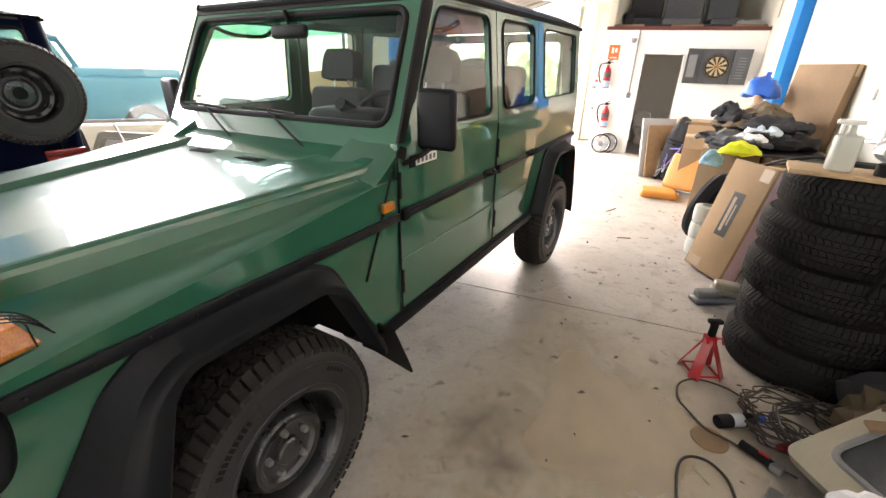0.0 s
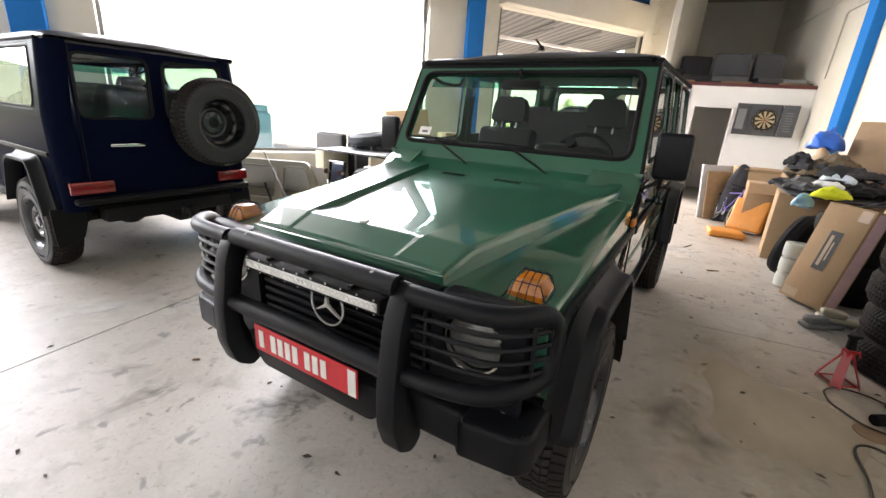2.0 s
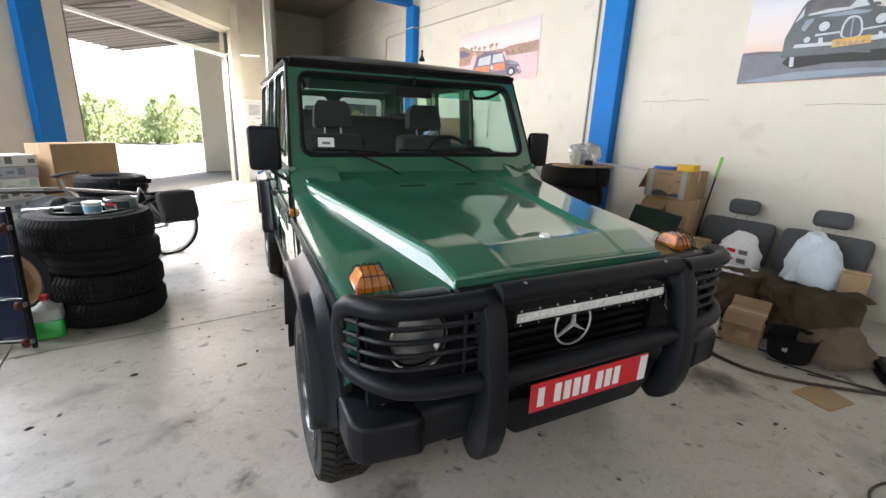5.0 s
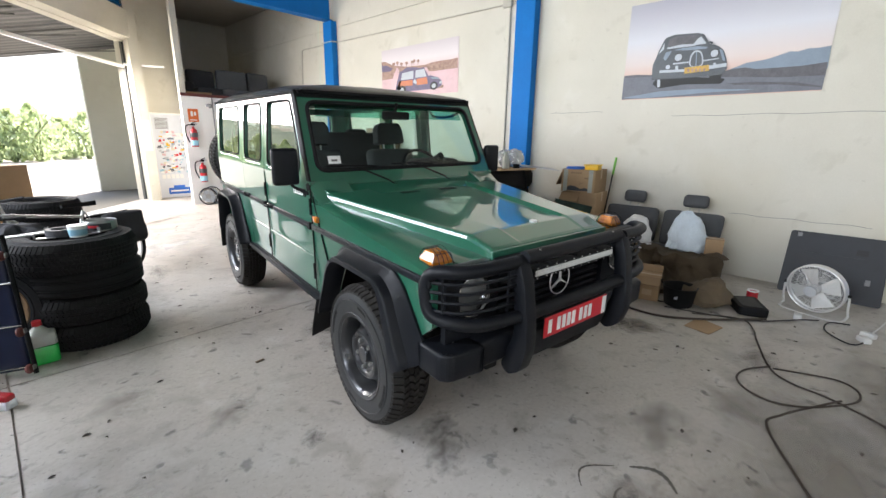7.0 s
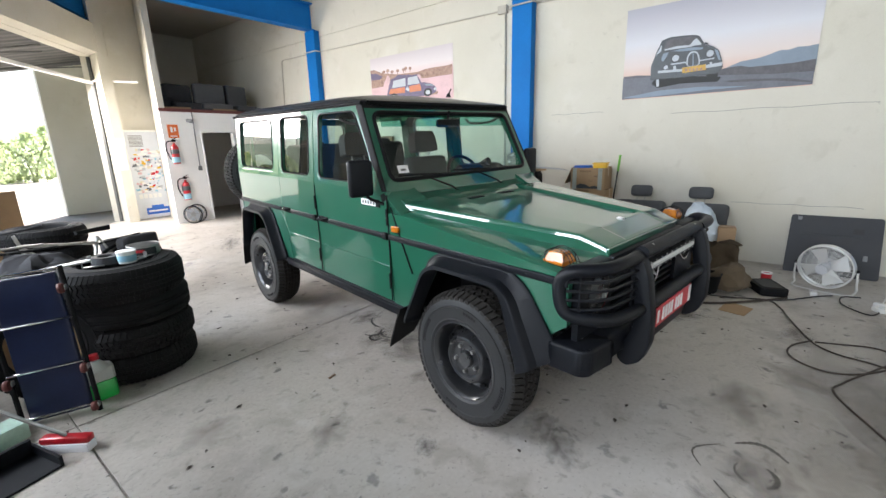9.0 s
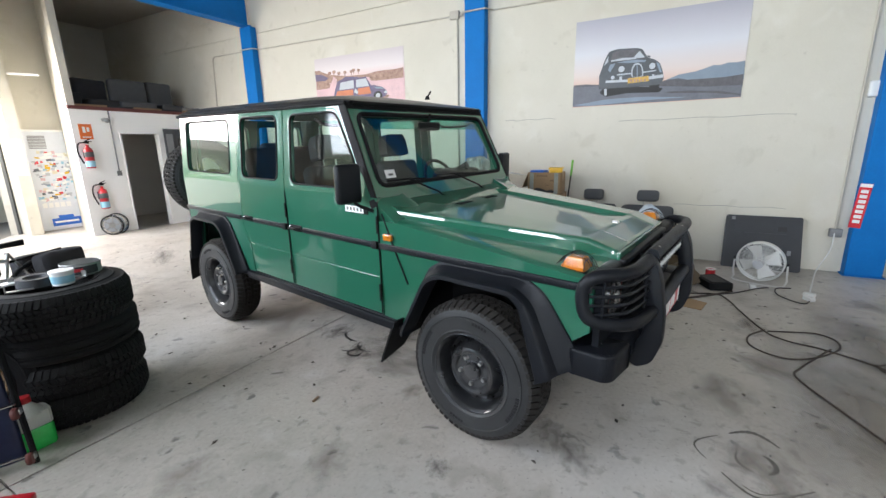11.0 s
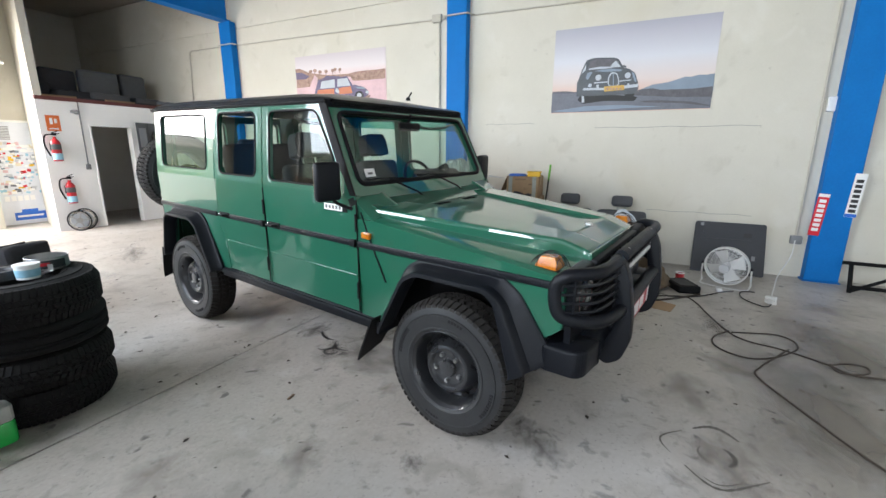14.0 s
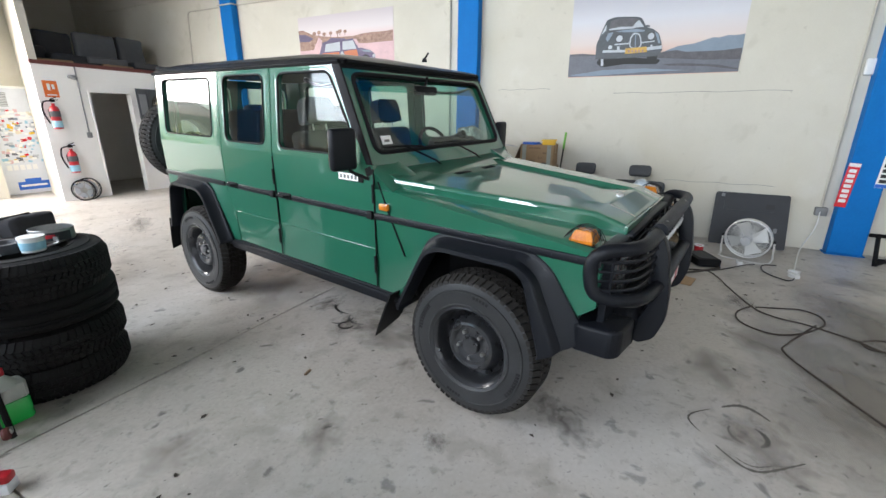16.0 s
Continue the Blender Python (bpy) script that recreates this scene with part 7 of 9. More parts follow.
# carton pile with lids near the middle column
carton(2.99, 2.17, 0, 0.52, 0.46, 0.46, -84, "brown carton at the foot of the pile")
carton(3.0, 2.05, 0.461, 0.24, 0.44, 0.44, -86, "brown carton standing in the pile")
carton(2.98, 2.31, 0.461, 0.25, 0.40, 0.43, -80, "open brown carton in the pile", flaps=True)
tb = carton(2.95, 2.18, 0.905, 0.46, 0.48, 0.30, -85, "large shipping carton with dark print on top of the pile")
part("flap", moved(box(-0.002, 0.002, -0.20, 0.24, -0.24, 0.0), pose(-0.232, 0, 0.30, 0, 22, 0)), "cardboard", tb, smooth=0)
part("printed_bar", merge(*[box(-0.10 + 0.031 * q, -0.077 + 0.031 * q, -0.2445, -0.2400, 0.245, 0.268) for q in range(5)]), "cardboard_dark", tb, smooth=0)
part("printed_patch", plate([(-0.14, 0.02), (0.15, 0.02), (0.15, 0.05), (0.10, 0.062), (0.04, 0.045), (-0.03, 0.078), (-0.10, 0.085), (-0.14, 0.06)], [], 0.004, lambda u, v, w: (u, -0.2445 + w, v)), "panel_grey", tb, smooth=0)
part("printed_patch", merge(box(0.03, 0.036, -0.2445, -0.24, 0.10, 0.15), box(0.045, 0.075, -0.2445, -0.24, 0.118, 0.126), box(0.09, 0.17, -0.2445, -0.24, 0.18, 0.20)), "cardboard_dark", tb, smooth=0)
for u in (-0.20, 0.145):
    part("film_band", box(u, u + 0.055, -0.2452, -0.2400, 0.004, 0.298), "film_tape", tb, smooth=0)
solo("round_cover", moved(lathe([(0.0, 0.03), (0.12, 0.028), (0.135, 0.0), (0.0, 0.0)], 24), pose(2.88, 2.28, 1.206)), "blue_plastic", "round blue plastic cover on the carton", "cover")
yt = thing("plastic_tub", "yellow plastic tub on the carton", "tub", pose(2.84, 2.02, 1.206, 0, 0, 10))
part("body", extr(rrect(-0.10, -0.09, 0.10, 0.09, 0.02), "z", 0.0, 0.055, 0.006), "yellow_plastic", yt)
part("rim", box(-0.112, 0.112, -0.102, 0.102, 0.055, 0.07, 0.006), "yellow_plastic", yt)
br = thing("broom", "green-topped broom handle leaning on the wall", "broom", pose(3.04, 1.95, 0.0, 3, 8, 0))
part("stick", tube([(0, 0, 0.01), (0, 0, 1.15)], 0.010, 8), "matt_black", br)
part("grip", tube([(0, 0, 1.15), (0, 0, 1.38)], 0.016, 8), "green_grip", br)
solo("glass_sheet", moved(merge(box(-0.25, 0.25, -0.004, 0.004, 0, 0.62), box(0.246, 0.256, -0.007, 0.007, 0, 0.62)), pose(2.42, 2.20, 0.20, -22, 8, -78)), "sheet_glass_dark", "dark framed glass sheet leaning on the cartons", "glass", smooth=0)
for k, (x, y, z, rx, ry, h, mt) in enumerate(((2.60, 2.55, 0, 0.30, 0.26, 0.28, "dark_cloth"), (2.6, 2.05, 0, 0.30, 0.25, 0.42, "matt_black"), (2.45, 2.38, 0, 0.25, 0.22, 0.24, "brown_cloth"), (2.85, 2.85, 0, 0.3, 0.3, 0.35, "cardboard_dark"))):
    heap("dirty_rag", x, y, z, rx, ry, h, mt, "dark heap of rags and off-cuts on the floor", "rags", 20 + k, 0.1)
for k in range(5):
    solo("scrap_strip", moved(box(-0.3, 0.3, -0.03, 0.03, 0, 0.02, 0.005), pose(2.45 + 0.08 * k, 2.15 + 0.1 * k, 0.38 + 0.03 * k, 12 * (k % 2), -14 + 6 * k, 40 * k)), ("cardboard_dark", "grey_plastic", "raw_wood", "matt_black", "tape")[k], "narrow off-cut in the scrap heap", "scrap", group="off-cuts")

for k, (x, y, w, h, lean_, rz, mt) in enumerate(((2.62, 2.62, 0.34, 0.42, -24, -62, "cardboard_dark"), (2.48, 2.48, 0.30, 0.34, -34, -95, "grey_plastic"), (2.72, 2.78, 0.26, 0.30, -30, -50, "brown_cloth"), (2.50, 2.02, 0.22, 0.50, -20, -78, "cardboard_dark"), (2.42, 2.66, 0.28, 0.18, -48, -80, "raw_wood"), (2.64, 2.12, 0.16, 0.62, -14, -84, "trim_grey"))):
    solo("off_cut", moved(crumple(box(-w / 2, w / 2, -0.006, 0.006, 0, h, 0.003, 1), 0.004, 5, k), pose(x, y, 0.0, lean_, 0, rz)), mt, "worn off-cut panel leaning in the scrap heap", "scrap", group="off-cuts")

# beige car door lying against the heap, cloth on it
mark = set(bpy.data.objects)
dw = thing("loose_car_door", "beige car door with dark window lying against scrap", "car door", Matrix(((0.79, 0.39, -0.47, 2.205), (0.41, -0.91, -0.06, 1.90), (0.455, 0.015, 0.89, 0.265), (0, 0, 0, 1))))
do = rounded([(-0.36, -0.34), (0.36, -0.34), (0.36, 0.34), (-0.36, 0.34)], 0.06)
di = rounded([(-0.27, -0.22), (0.28, -0.22), (0.28, 0.25), (-0.27, 0.25)], 0.07)
part("shell", plate(do, [di], 0.05, lambda u, v, w: (v, u, w)), "beige_paint", dw)
part("seal", tube([(v, u, 0.05) for u, v in di], 0.014, 6, closed=True), "grey_plastic", dw)
part("window", plate(di, [], 0.006, lambda u, v, w: (v, u, w + 0.02)), "slate_board", dw)
heap("white_cloth", 1.98, 1.72, 0.12, 0.20, 0.16, 0.09, "white_cloth", "crumpled white cloth on the car door", "cloth", 31, 0.05)
solo("steel_bar", moved(merge(box(-0.26, 0.26, -0.03, 0.03, 0, 0.004), box(-0.26, 0.26, 0.026, 0.03, 0, 0.05), box(-0.26, 0.26, -0.03, -0.026, 0, 0.05)), pose(1.63, 1.72, 0.0, 0, 0, 62)), "bare_metal", "short silver steel channel on the floor", "bar", smooth=0)
solo("steel_bar", moved(box(-0.25, 0.25, -0.015, 0.015, 0, 0.03, 0.003), pose(1.73, 1.70, 0.0, 0, 0, 66)), "bare_metal", "short silver flat bar on the floor", "bar", smooth=0)
# cans, disc and leads
can = thing("spray_can", "dark printed spray can lying on the floor", "spray can", pose(1.66, 2.30, 0.034, 0, 90, 28))
part("body", lathe([(0.0, -0.10), (0.03, -0.10), (0.033, -0.095), (0.033, 0.075), (0.028, 0.09), (0.0, 0.092)], 18), "matt_black", can)
part("cap", lathe([(0.0, 0.15), (0.024, 0.148), (0.028, 0.09), (0.0, 0.09)], 16), "blue_plastic", can)
part("print_band", lathe([(0.0335, -0.03), (0.034, -0.03), (0.034, 0.03), (0.0335, 0.03)], 18, close=True), "print_pale", can)
gr_ = thing("angle_grinder", "black angle grinder with red switch on the floor", "grinder", pose(1.72, 2.10, 0.026, 0, 0, -40) @ Matrix.Diagonal((0.62, 0.62, 0.62, 1)))
part("body", tube([(-0.14, 0, 0), (0.08, 0, 0)], 0.032, 12), "matt_black", gr_)
part("head", box(0.07, 0.15, -0.035, 0.035, -0.035, 0.03, 0.012, 3), "grey_plastic", gr_)
part("switch", box(-0.02, 0.05, -0.012, 0.012, 0.03, 0.042, 0.004), "red_enamel", gr_)
solo("plug_connector", tube([(1.82, 2.20, 0.02), (1.92, 2.26, 0.02)], 0.02, 10), "red_enamel", "red cable connector on the floor", "connector")
solo("sanding_disc", lathe([(0.0, 0.004), (0.08, 0.004), (0.082, 0.0), (0.0, 0.0)], 26), "cardboard_dark", "round brown sanding disc on the floor", "disc", pose(1.53, 2.15, 0.001))
cable("extension_lead", [(1.8, 2.48, 0.01), (1.73, 2.55, 0.01), (1.67, 2.59, 0.01), (1.58, 2.61, 0.01), (1.50, 2.59, 0.01), (1.44, 2.53, 0.01), (1.42, 2.46, 0.01), (1.42, 2.38, 0.01), (1.45, 2.32, 0.01), (1.52, 2.21, 0.01), (1.61, 2.17, 0.01), (1.69, 2.12, 0.01), (1.85, 2.05, 0.01)], 0.0055, "cable_brown", "brown extension lead looped on the floor")
cable("extension_lead", [(1.30, 1.55, 0.01), (1.34, 1.70, 0.01), (1.36, 1.87, 0.01), (1.39, 1.96, 0.01), (1.45, 2.0, 0.01), (1.52, 1.98, 0.01), (1.57, 1.88, 0.01), (1.55, 1.66, 0.01), (1.40, 1.45, 0.01), (1.3, 1.2, 0.01), (1.5, 0.95, 0.01), (1.6, 0.6, 0.01)], 0.0065, "cable_black", "black lead running along the floor")
slide(mark, 0.15, 0.04)
cable("thick_hose", [(1.75, 1.75, 0.012), (1.55, 1.35, 0.012), (1.39, 1.0, 0.012), (1.32, 0.78, 0.012), (1.33, 0.58, 0.012), (1.45, 0.36, 0.012), (1.72, 0.06, 0.012), (1.95, -0.15, 0.012)], 0.011, "cable_brown", "thick brown hose curving along the clutter")
coil("coiled_wire", 2.05, 2.42, 0.02, 0.19, 8, "cable_brown", "tangled coil of thin wire at the tyre stack", 4, 0.004)
coil("coiled_wire", 2.2, 2.30, 0.06, 0.24, 7, "cable_black", "tangled loops of black wire by the car door", 15, 0.0045)
coil("coiled_wire", 1.98, 2.30, 0.02, 0.12, 5, "cable_brown", "small tangle of brown wire on the floor", 19, 0.004)
coil("coiled_hose", 2.05, 1.30, 0.02, 0.24, 5, "cable_black", "loose coil of black cable by the scrap", 6, 0.012)
cable("air_hose", [(1.7, 1.55, 0.015), (1.95, 1.35, 0.03), (2.2, 1.2, 0.06), (2.3, 1.0, 0.03), (2.0, 0.95, 0.015), (1.75, 1.15, 0.012), (1.6, 1.45, 0.012)], 0.016, "cable_black", "thick black air hose on the floor")

# old seat bench with bags
sb_ = thing("seat_bench", "old grey double car seat bench against the wall", "car seat", pose(2.88, 1.18, 0, 0, 0, -90) @ Matrix.Diagonal((1, 1, 0.86, 1)))
for k, x in enumerate((-0.36, 0.36)):
    part("backrest", moved(pillow(x - 0.33, x + 0.33, -0.07, 0.07, 0.0, 0.52, 0.06, 4, 0.008, 6, k), pose(0, 0.18, 0.36, -10)), "grey_cloth", sb_)
    hr = part("headrest", moved(pillow(x - 0.14, x + 0.14, -0.05, 0.05, 0.58, 0.76, 0.05, 3, 0.004), pose(0, 0.18, 0.36, -10)), "grey_cloth", sb_)
    for d in (-0.05, 0.05):
        part("post", moved(tube([(x + d, 0, 0.48), (x + d, 0, 0.62)], 0.006, 6), pose(0, 0.18, 0.36, -10)), "bare_metal", hr)
part("seat", pillow(-0.70, 0.70, -0.48, 0.12, 0.20, 0.40, 0.06, 5, 0.012), "grey_cloth", sb_)
part("base", box(-0.66, 0.66, -0.42, 0.10, 0.0, 0.20, 0.01), "matt_black", sb_)
heap("carrier_bag", 2.66, 1.32, 0.345, 0.16, 0.19, 0.33, "white_bag", "white carrier bag with printed pictures on the seat", "bag", 41, 0.035)
for k in range(6):
    solo("bag_print", moved(box(-0.001, 0.001, -0.036, 0.036, -0.022, 0.022), pose(2.50 + 0.014 * (k // 3), 1.43 - 0.10 * (k % 3), 0.46 + 0.08 * (k // 3), 0, -10, 0)), ("print_plum", "red_plate", "print_road")[k % 3], "small printed picture on the carrier bag", "print", group="bag prints", smooth=0)
heap("shopping_bag", 2.62, 0.74, 0.345, 0.17, 0.20, 0.42, "pale_bag", "pale blue plastic bag standing on the seat", "bag", 44, 0.045)
carton(2.60, 0.46, 0.345, 0.17, 0.18, 0.22, -80, "small brown carton on the seat")
carton(2.70, 1.72, 0.345, 0.22, 0.2, 0.2, -80, "small brown carton at the end of the seat")
solo("folder_stack", merge(box(2.35, 2.60, 0.75, 1.7, 0.345, 0.375, 0.006), box(2.34, 2.5, 1.3, 1.72, 0.375, 0.395, 0.004)), "print_plum", "flat dark folders along the seat edge", "folders")
solo("paper_sheet", moved(box(-0.10, 0.10, -0.20, 0.20, 0, 0.012, 0.002), pose(2.37, 1.25, 0.397, 0, -6, 8)), "white_cloth", "white papers on the seat edge", "papers")
# brown tarpaulin draped to the floor
tp = bmesh.new()
n1, n2 = 36, 26
grid = []
for i in range(n1 + 1):
    row = []
    for j in range(n2 + 1):
        y, s = 0.30 + 1.05 * i / n1, j / n2
        f = noise.noise(Vector((y * 5, s * 3, 0.5))) * 0.11 + noise.noise(Vector((y * 13, s * 6, 2))) * 0.055
        if s < 0.3:
            x, z = 2.55 - 0.25 * s / 0.3, 0.40 + f * 0.5
        else:
            q = (s - 0.3) / 0.7
            x, z = 2.30 - 0.30 * q + f * 1.6 - 0.03, 0.40 - 0.385 * q ** 0.9 + f * 0.4 * (1 - q)
        row.append(tp.verts.new((x, y + 0.04 * noise.noise(Vector((s * 6, y * 3, 7))), max(z, 0.006))))
    grid.append(row)
for a, b in zip(grid, grid[1:]):
    for j in range(n2):
        tp.faces.new((a[j], a[j + 1], b[j + 1], b[j]))
bmesh.ops.solidify(tp, geom=tp.faces[:], thickness=0.006)
solo("tarpaulin", tp, "brown_cloth", "brown tarpaulin draped over the seat to the floor", "tarpaulin")
heap("rolled_sack", 2.05, 0.36, 0.0, 0.26, 0.20, 0.22, "brown_cloth", "dark brown sack slumped on the floor", "sack", 51, 0.05)
cr = carton(1.80, 0.86, 0, 0.25, 0.23, 0.25, -78, "small open brown carton with a handle hole", flaps=True)
part("handle_hole", box(-0.05, 0.05, -0.1215, -0.1195, 0.19, 0.215), "print_black", cr, smooth=0)
part("printed_patch", box(-0.03, 0.06, -0.1215, -0.1205, 0.06, 0.12), "tape", cr, smooth=0)
bk = thing("bucket", "black rubber bucket with two handles", "bucket", pose(1.80, 0.55, 0) @ Matrix.Diagonal((0.8, 0.8, 0.9, 1)))
part("body", lathe([(0.0, 0.0), (0.15, 0.0), (0.158, 0.01), (0.19, 0.21), (0.20, 0.22), (0.185, 0.215), (0.148, 0.02), (0.0, 0.02)], 28), "matt_black", bk)
part("mark", merge(box(-0.176, -0.170, -0.025, 0.012, 0.10, 0.15)), "print_pale", bk)
part("handle", tube([(0.0, 0.19, 0.20), (0.0, 0.23, 0.24), (0.06, 0.22, 0.23)], 0.01, 6, 3), "matt_black", bk)
sc = thing("spray_can", "white and red spray can standing on the floor", "spray can", pose(1.70, 1.03, 0))
part("body", lathe([(0.0, 0.0), (0.032, 0.0), (0.033, 0.16), (0.026, 0.175), (0.0, 0.176)], 16), "white_paint", sc)
part("cap", lathe([(0.0, 0.21), (0.024, 0.208), (0.027, 0.176), (0.0, 0.176)], 14), "red_enamel", sc)
coil("coiled_lead", 2.25, 1.45, 0.02, 0.22, 6, "cable_black", "heap of coiled black leads at the seat", 9, 0.012)
heap("tool_bag", 2.30, 1.62, 0.0, 0.22, 0.26, 0.34, "dark_cloth", "black tool bag by the seat", "bag", 61, 0.03)

# panel, fan and leads by the wall
pn = thing("tailgate_panel", "black moulded tailgate panel leaning on the wall", "panel", pose(3.10, -0.53, 0.004, 0, 16, 0))
part("shell", plate(rounded([(-0.41, 0.0), (0.41, 0.0), (0.40, 0.68), (-0.39, 0.68)], 0.03), [], 0.03, lambda u, v, w: (w, u, v)), "panel_grey", pn)
part("raised_field", plate(rounded([(-0.25, 0.46), (0.30, 0.46), (0.30, 0.58), (-0.25, 0.58)], 0.02), [], 0.012, lambda u, v, w: (-w, u, v)), "panel_grey", pn)
part("recess", box(-0.014, -0.012, -0.24, -0.15, 0.49, 0.55), "print_black", pn)
part("clip", box(-0.01, 0, 0.30, 0.34, 0.62, 0.66, 0.003), "grey_plastic", pn)
part("clip", box(-0.01, 0, -0.30, -0.26, 0.20, 0.26, 0.003), "grey_plastic", pn)
fn = thing("floor_fan", "chrome floor fan with wire guard on a tube stand", "fan", pose(2.50, -0.44, 0.245, -8, 0, 70))
for r_ in (0.225, 0.18, 0.135, 0.09, 0.05):
    part("guard_ring", tube([(r_ * math.cos(a), -0.06 * (1 - (r_ / 0.225) ** 2) - 0.03, r_ * math.sin(a)) for a in (2 * math.pi * k / 36 for k in range(36))], 0.003 if r_ < 0.22 else 0.007, 6, closed=True), "fan_wire", fn)
part("guard_wires", merge(*[tube([(0.03 * math.cos(a), -0.092, 0.03 * math.sin(a)), (0.14 * math.cos(a), -0.068, 0.14 * math.sin(a)), (0.225 * math.cos(a), -0.03, 0.225 * math.sin(a))], 0.0028, 4) for a in (2 * math.pi * k / 64 for k in range(64))]), "fan_wire", fn)
part("rear_guard", merge(*[tube([(0.05 * math.cos(a), 0.09, 0.05 * math.sin(a)), (0.225 * math.cos(a), 0.03, 0.225 * math.sin(a))], 0.0022, 4) for a in (2 * math.pi * k / 30 for k in range(30))], tube([(0.225 * math.cos(a), 0.03, 0.225 * math.sin(a)) for a in (2 * math.pi * k / 36 for k in range(36))], 0.006, 6, closed=True)), "fan_wire", fn)
part("drum_rim", lathe([(0.228, -0.03), (0.232, -0.03), (0.232, 0.03), (0.228, 0.03)], 40, "y", close=True), "fan_wire", fn)
for k in range(4):
    part("blade", moved(loft([[(0.03, -0.02, -0.03), (0.03, 0.02, 0.03), (0.03, 0.024, 0.03), (0.03, -0.016, -0.03)], [(0.19, -0.025, -0.09), (0.19, 0.03, 0.07), (0.19, 0.034, 0.07), (0.19, -0.021, -0.09)]]), Matrix.Rotation(radians(90 * k + 20), 4, "Y")), "fan_wire", fn)
part("motor", lathe([(0.0, -0.095), (0.035, -0.09), (0.04, -0.07), (0.05, 0.02), (0.05, 0.12), (0.0, 0.125)], 20, "y"), "door_grey", fn)
part("stand", tube([(-0.25, 0, 0.0), (-0.255, 0, -0.14), (-0.25, -0.02, -0.225), (-0.2, 0.12, -0.23), (0.2, 0.12, -0.23), (0.25, -0.02, -0.225), (0.255, 0, -0.14), (0.25, 0, 0.0)], 0.010, 8, 3), "fan_wire", fn)
part("pivot_knob", merge(ball(-0.25, 0, 0, 0.016, 0.016, 0.016, 8, 6), ball(0.25, 0, 0, 0.016, 0.016, 0.016, 8, 6)), "matt_black", fn)
ty = thing("oil_tray", "black plastic oil tray on the floor", "tray", pose(2.12, 0.02, 0, 0, 0, 24))
part("body", merge(extr(rounded([(-0.20, -0.12), (0.20, -0.12), (0.16, 0.12), (-0.17, 0.12)], 0.04), "z", 0.0, 0.085, 0.012)), "matt_black", ty)
part("hollow", extr(rounded([(-0.15, -0.08), (0.15, -0.08), (0.12, 0.08), (-0.13, 0.08)], 0.03), "z", 0.0855, 0.088), "print_black", ty)
cup = thing("paint_tin", "small red tin with white rim on the tray", "tin", pose(2.48, 0.03, 0.0))
part("body", lathe([(0.0, 0.0), (0.05, 0.0), (0.05, 0.10), (0.0, 0.10)], 18), "red_enamel", cup)
part("rim", lathe([(0.045, 0.10), (0.053, 0.10), (0.053, 0.112), (0.045, 0.112)], 18, close=True), "white_paint", cup)
for k, (x, y) in enumerate(((2.22, -0.36), (1.98, -0.80), (2.12, -0.83))):
    solo("socket_block", moved(box(-0.05, 0.05, -0.03, 0.03, 0, 0.045, 0.01), pose(x, y, 0, 0, 0, 30 * k)), "cable_white", "white plug block on the floor", "plug", group="plug blocks")
cable("white_lead", [(WX - 0.05, -1.24, 0.52), (3.2, -1.2, 0.30), (2.95, -1.05, 0.10), (2.6, -0.95, 0.012), (2.2, -0.85, 0.012), (2.0, -0.80, 0.02)], 0.007, "cable_white", "white mains lead from the socket to the floor")
cable("black_lead", [(2.27, -0.51, 0.01), (2.17, -0.39, 0.01), (1.84, -0.09, 0.01), (1.70, 0.27, 0.01), (1.62, 0.62, 0.01)], 0.006, "cable_black", "black lead along the floor to the plugs")
cable("black_lead", [(2.34, -0.72, 0.01), (2.27, -0.58, 0.01), (2.02, -0.56, 0.01), (1.82, -0.71, 0.01), (1.95, -0.80, 0.01), (2.21, -0.80, 0.01)], 0.006, "cable_black", "short black lead by the fan")
cable("floor_lead", [(1.62, 0.38, 0.01), (1.79, 0.02, 0.01), (1.60, -0.10, 0.01), (1.34, -0.16, 0.01), (0.89, -0.29, 0.01), (0.74, -0.42, 0.01), (0.69, -0.60, 0.01), (0.58, -0.80, 0.01), (0.51, -0.89, 0.01), (0.41, -0.99, 0.01), (0.42, -1.25, 0.01), (0.25, -1.8, 0.01)], 0.0065, "cable_brown", "thick brown cable snaking over the floor")
cable("floor_lead", [(0.89, -0.29, 0.02), (0.74, -0.17, 0.01), (0.57, -0.14, 0.01), (0.44, -0.21, 0.01), (0.38, -0.35, 0.01), (0.45, -0.50, 0.01), (0.58, -0.64, 0.02), (0.77, -0.75, 0.01), (0.93, -0.75, 0.01), (1.01, -0.65, 0.01), (0.96, -0.48, 0.01), (0.87, -0.31, 0.02)], 0.0065, "cable_brown", "loop of thick brown cable on the floor")
cable("floor_lead", [(0.68, -0.67, 0.02), (0.43, -0.52, 0.02), (0.25, -0.41, 0.01), (0.08, -0.36, 0.01), (-0.30, -0.52, 0.01), (-0.72, -0.73, 0.01), (-1.1, -1.0, 0.01)], 0.0065, "cable_brown", "brown cable leading off over the floor")
cable("floor_lead", [(0.51, -0.89, 0.02), (0.61, -1.01, 0.01), (0.61, -1.11, 0.01), (0.52, -1.11, 0.01), (0.41, -1.01, 0.02), (0.42, -0.91, 0.01), (0.52, -0.88, 0.02)], 0.0065, "cable_brown", "small loop of brown cable on the floor")
solo("cardboard_sheet", extr([(1.27, 0.36), (1.56, 0.31), (1.46, 0.10), (1.22, 0.16)], "z", 0.001, 0.006), "cardboard", "flat piece of cardboard on the floor", "cardboard", smooth=0)
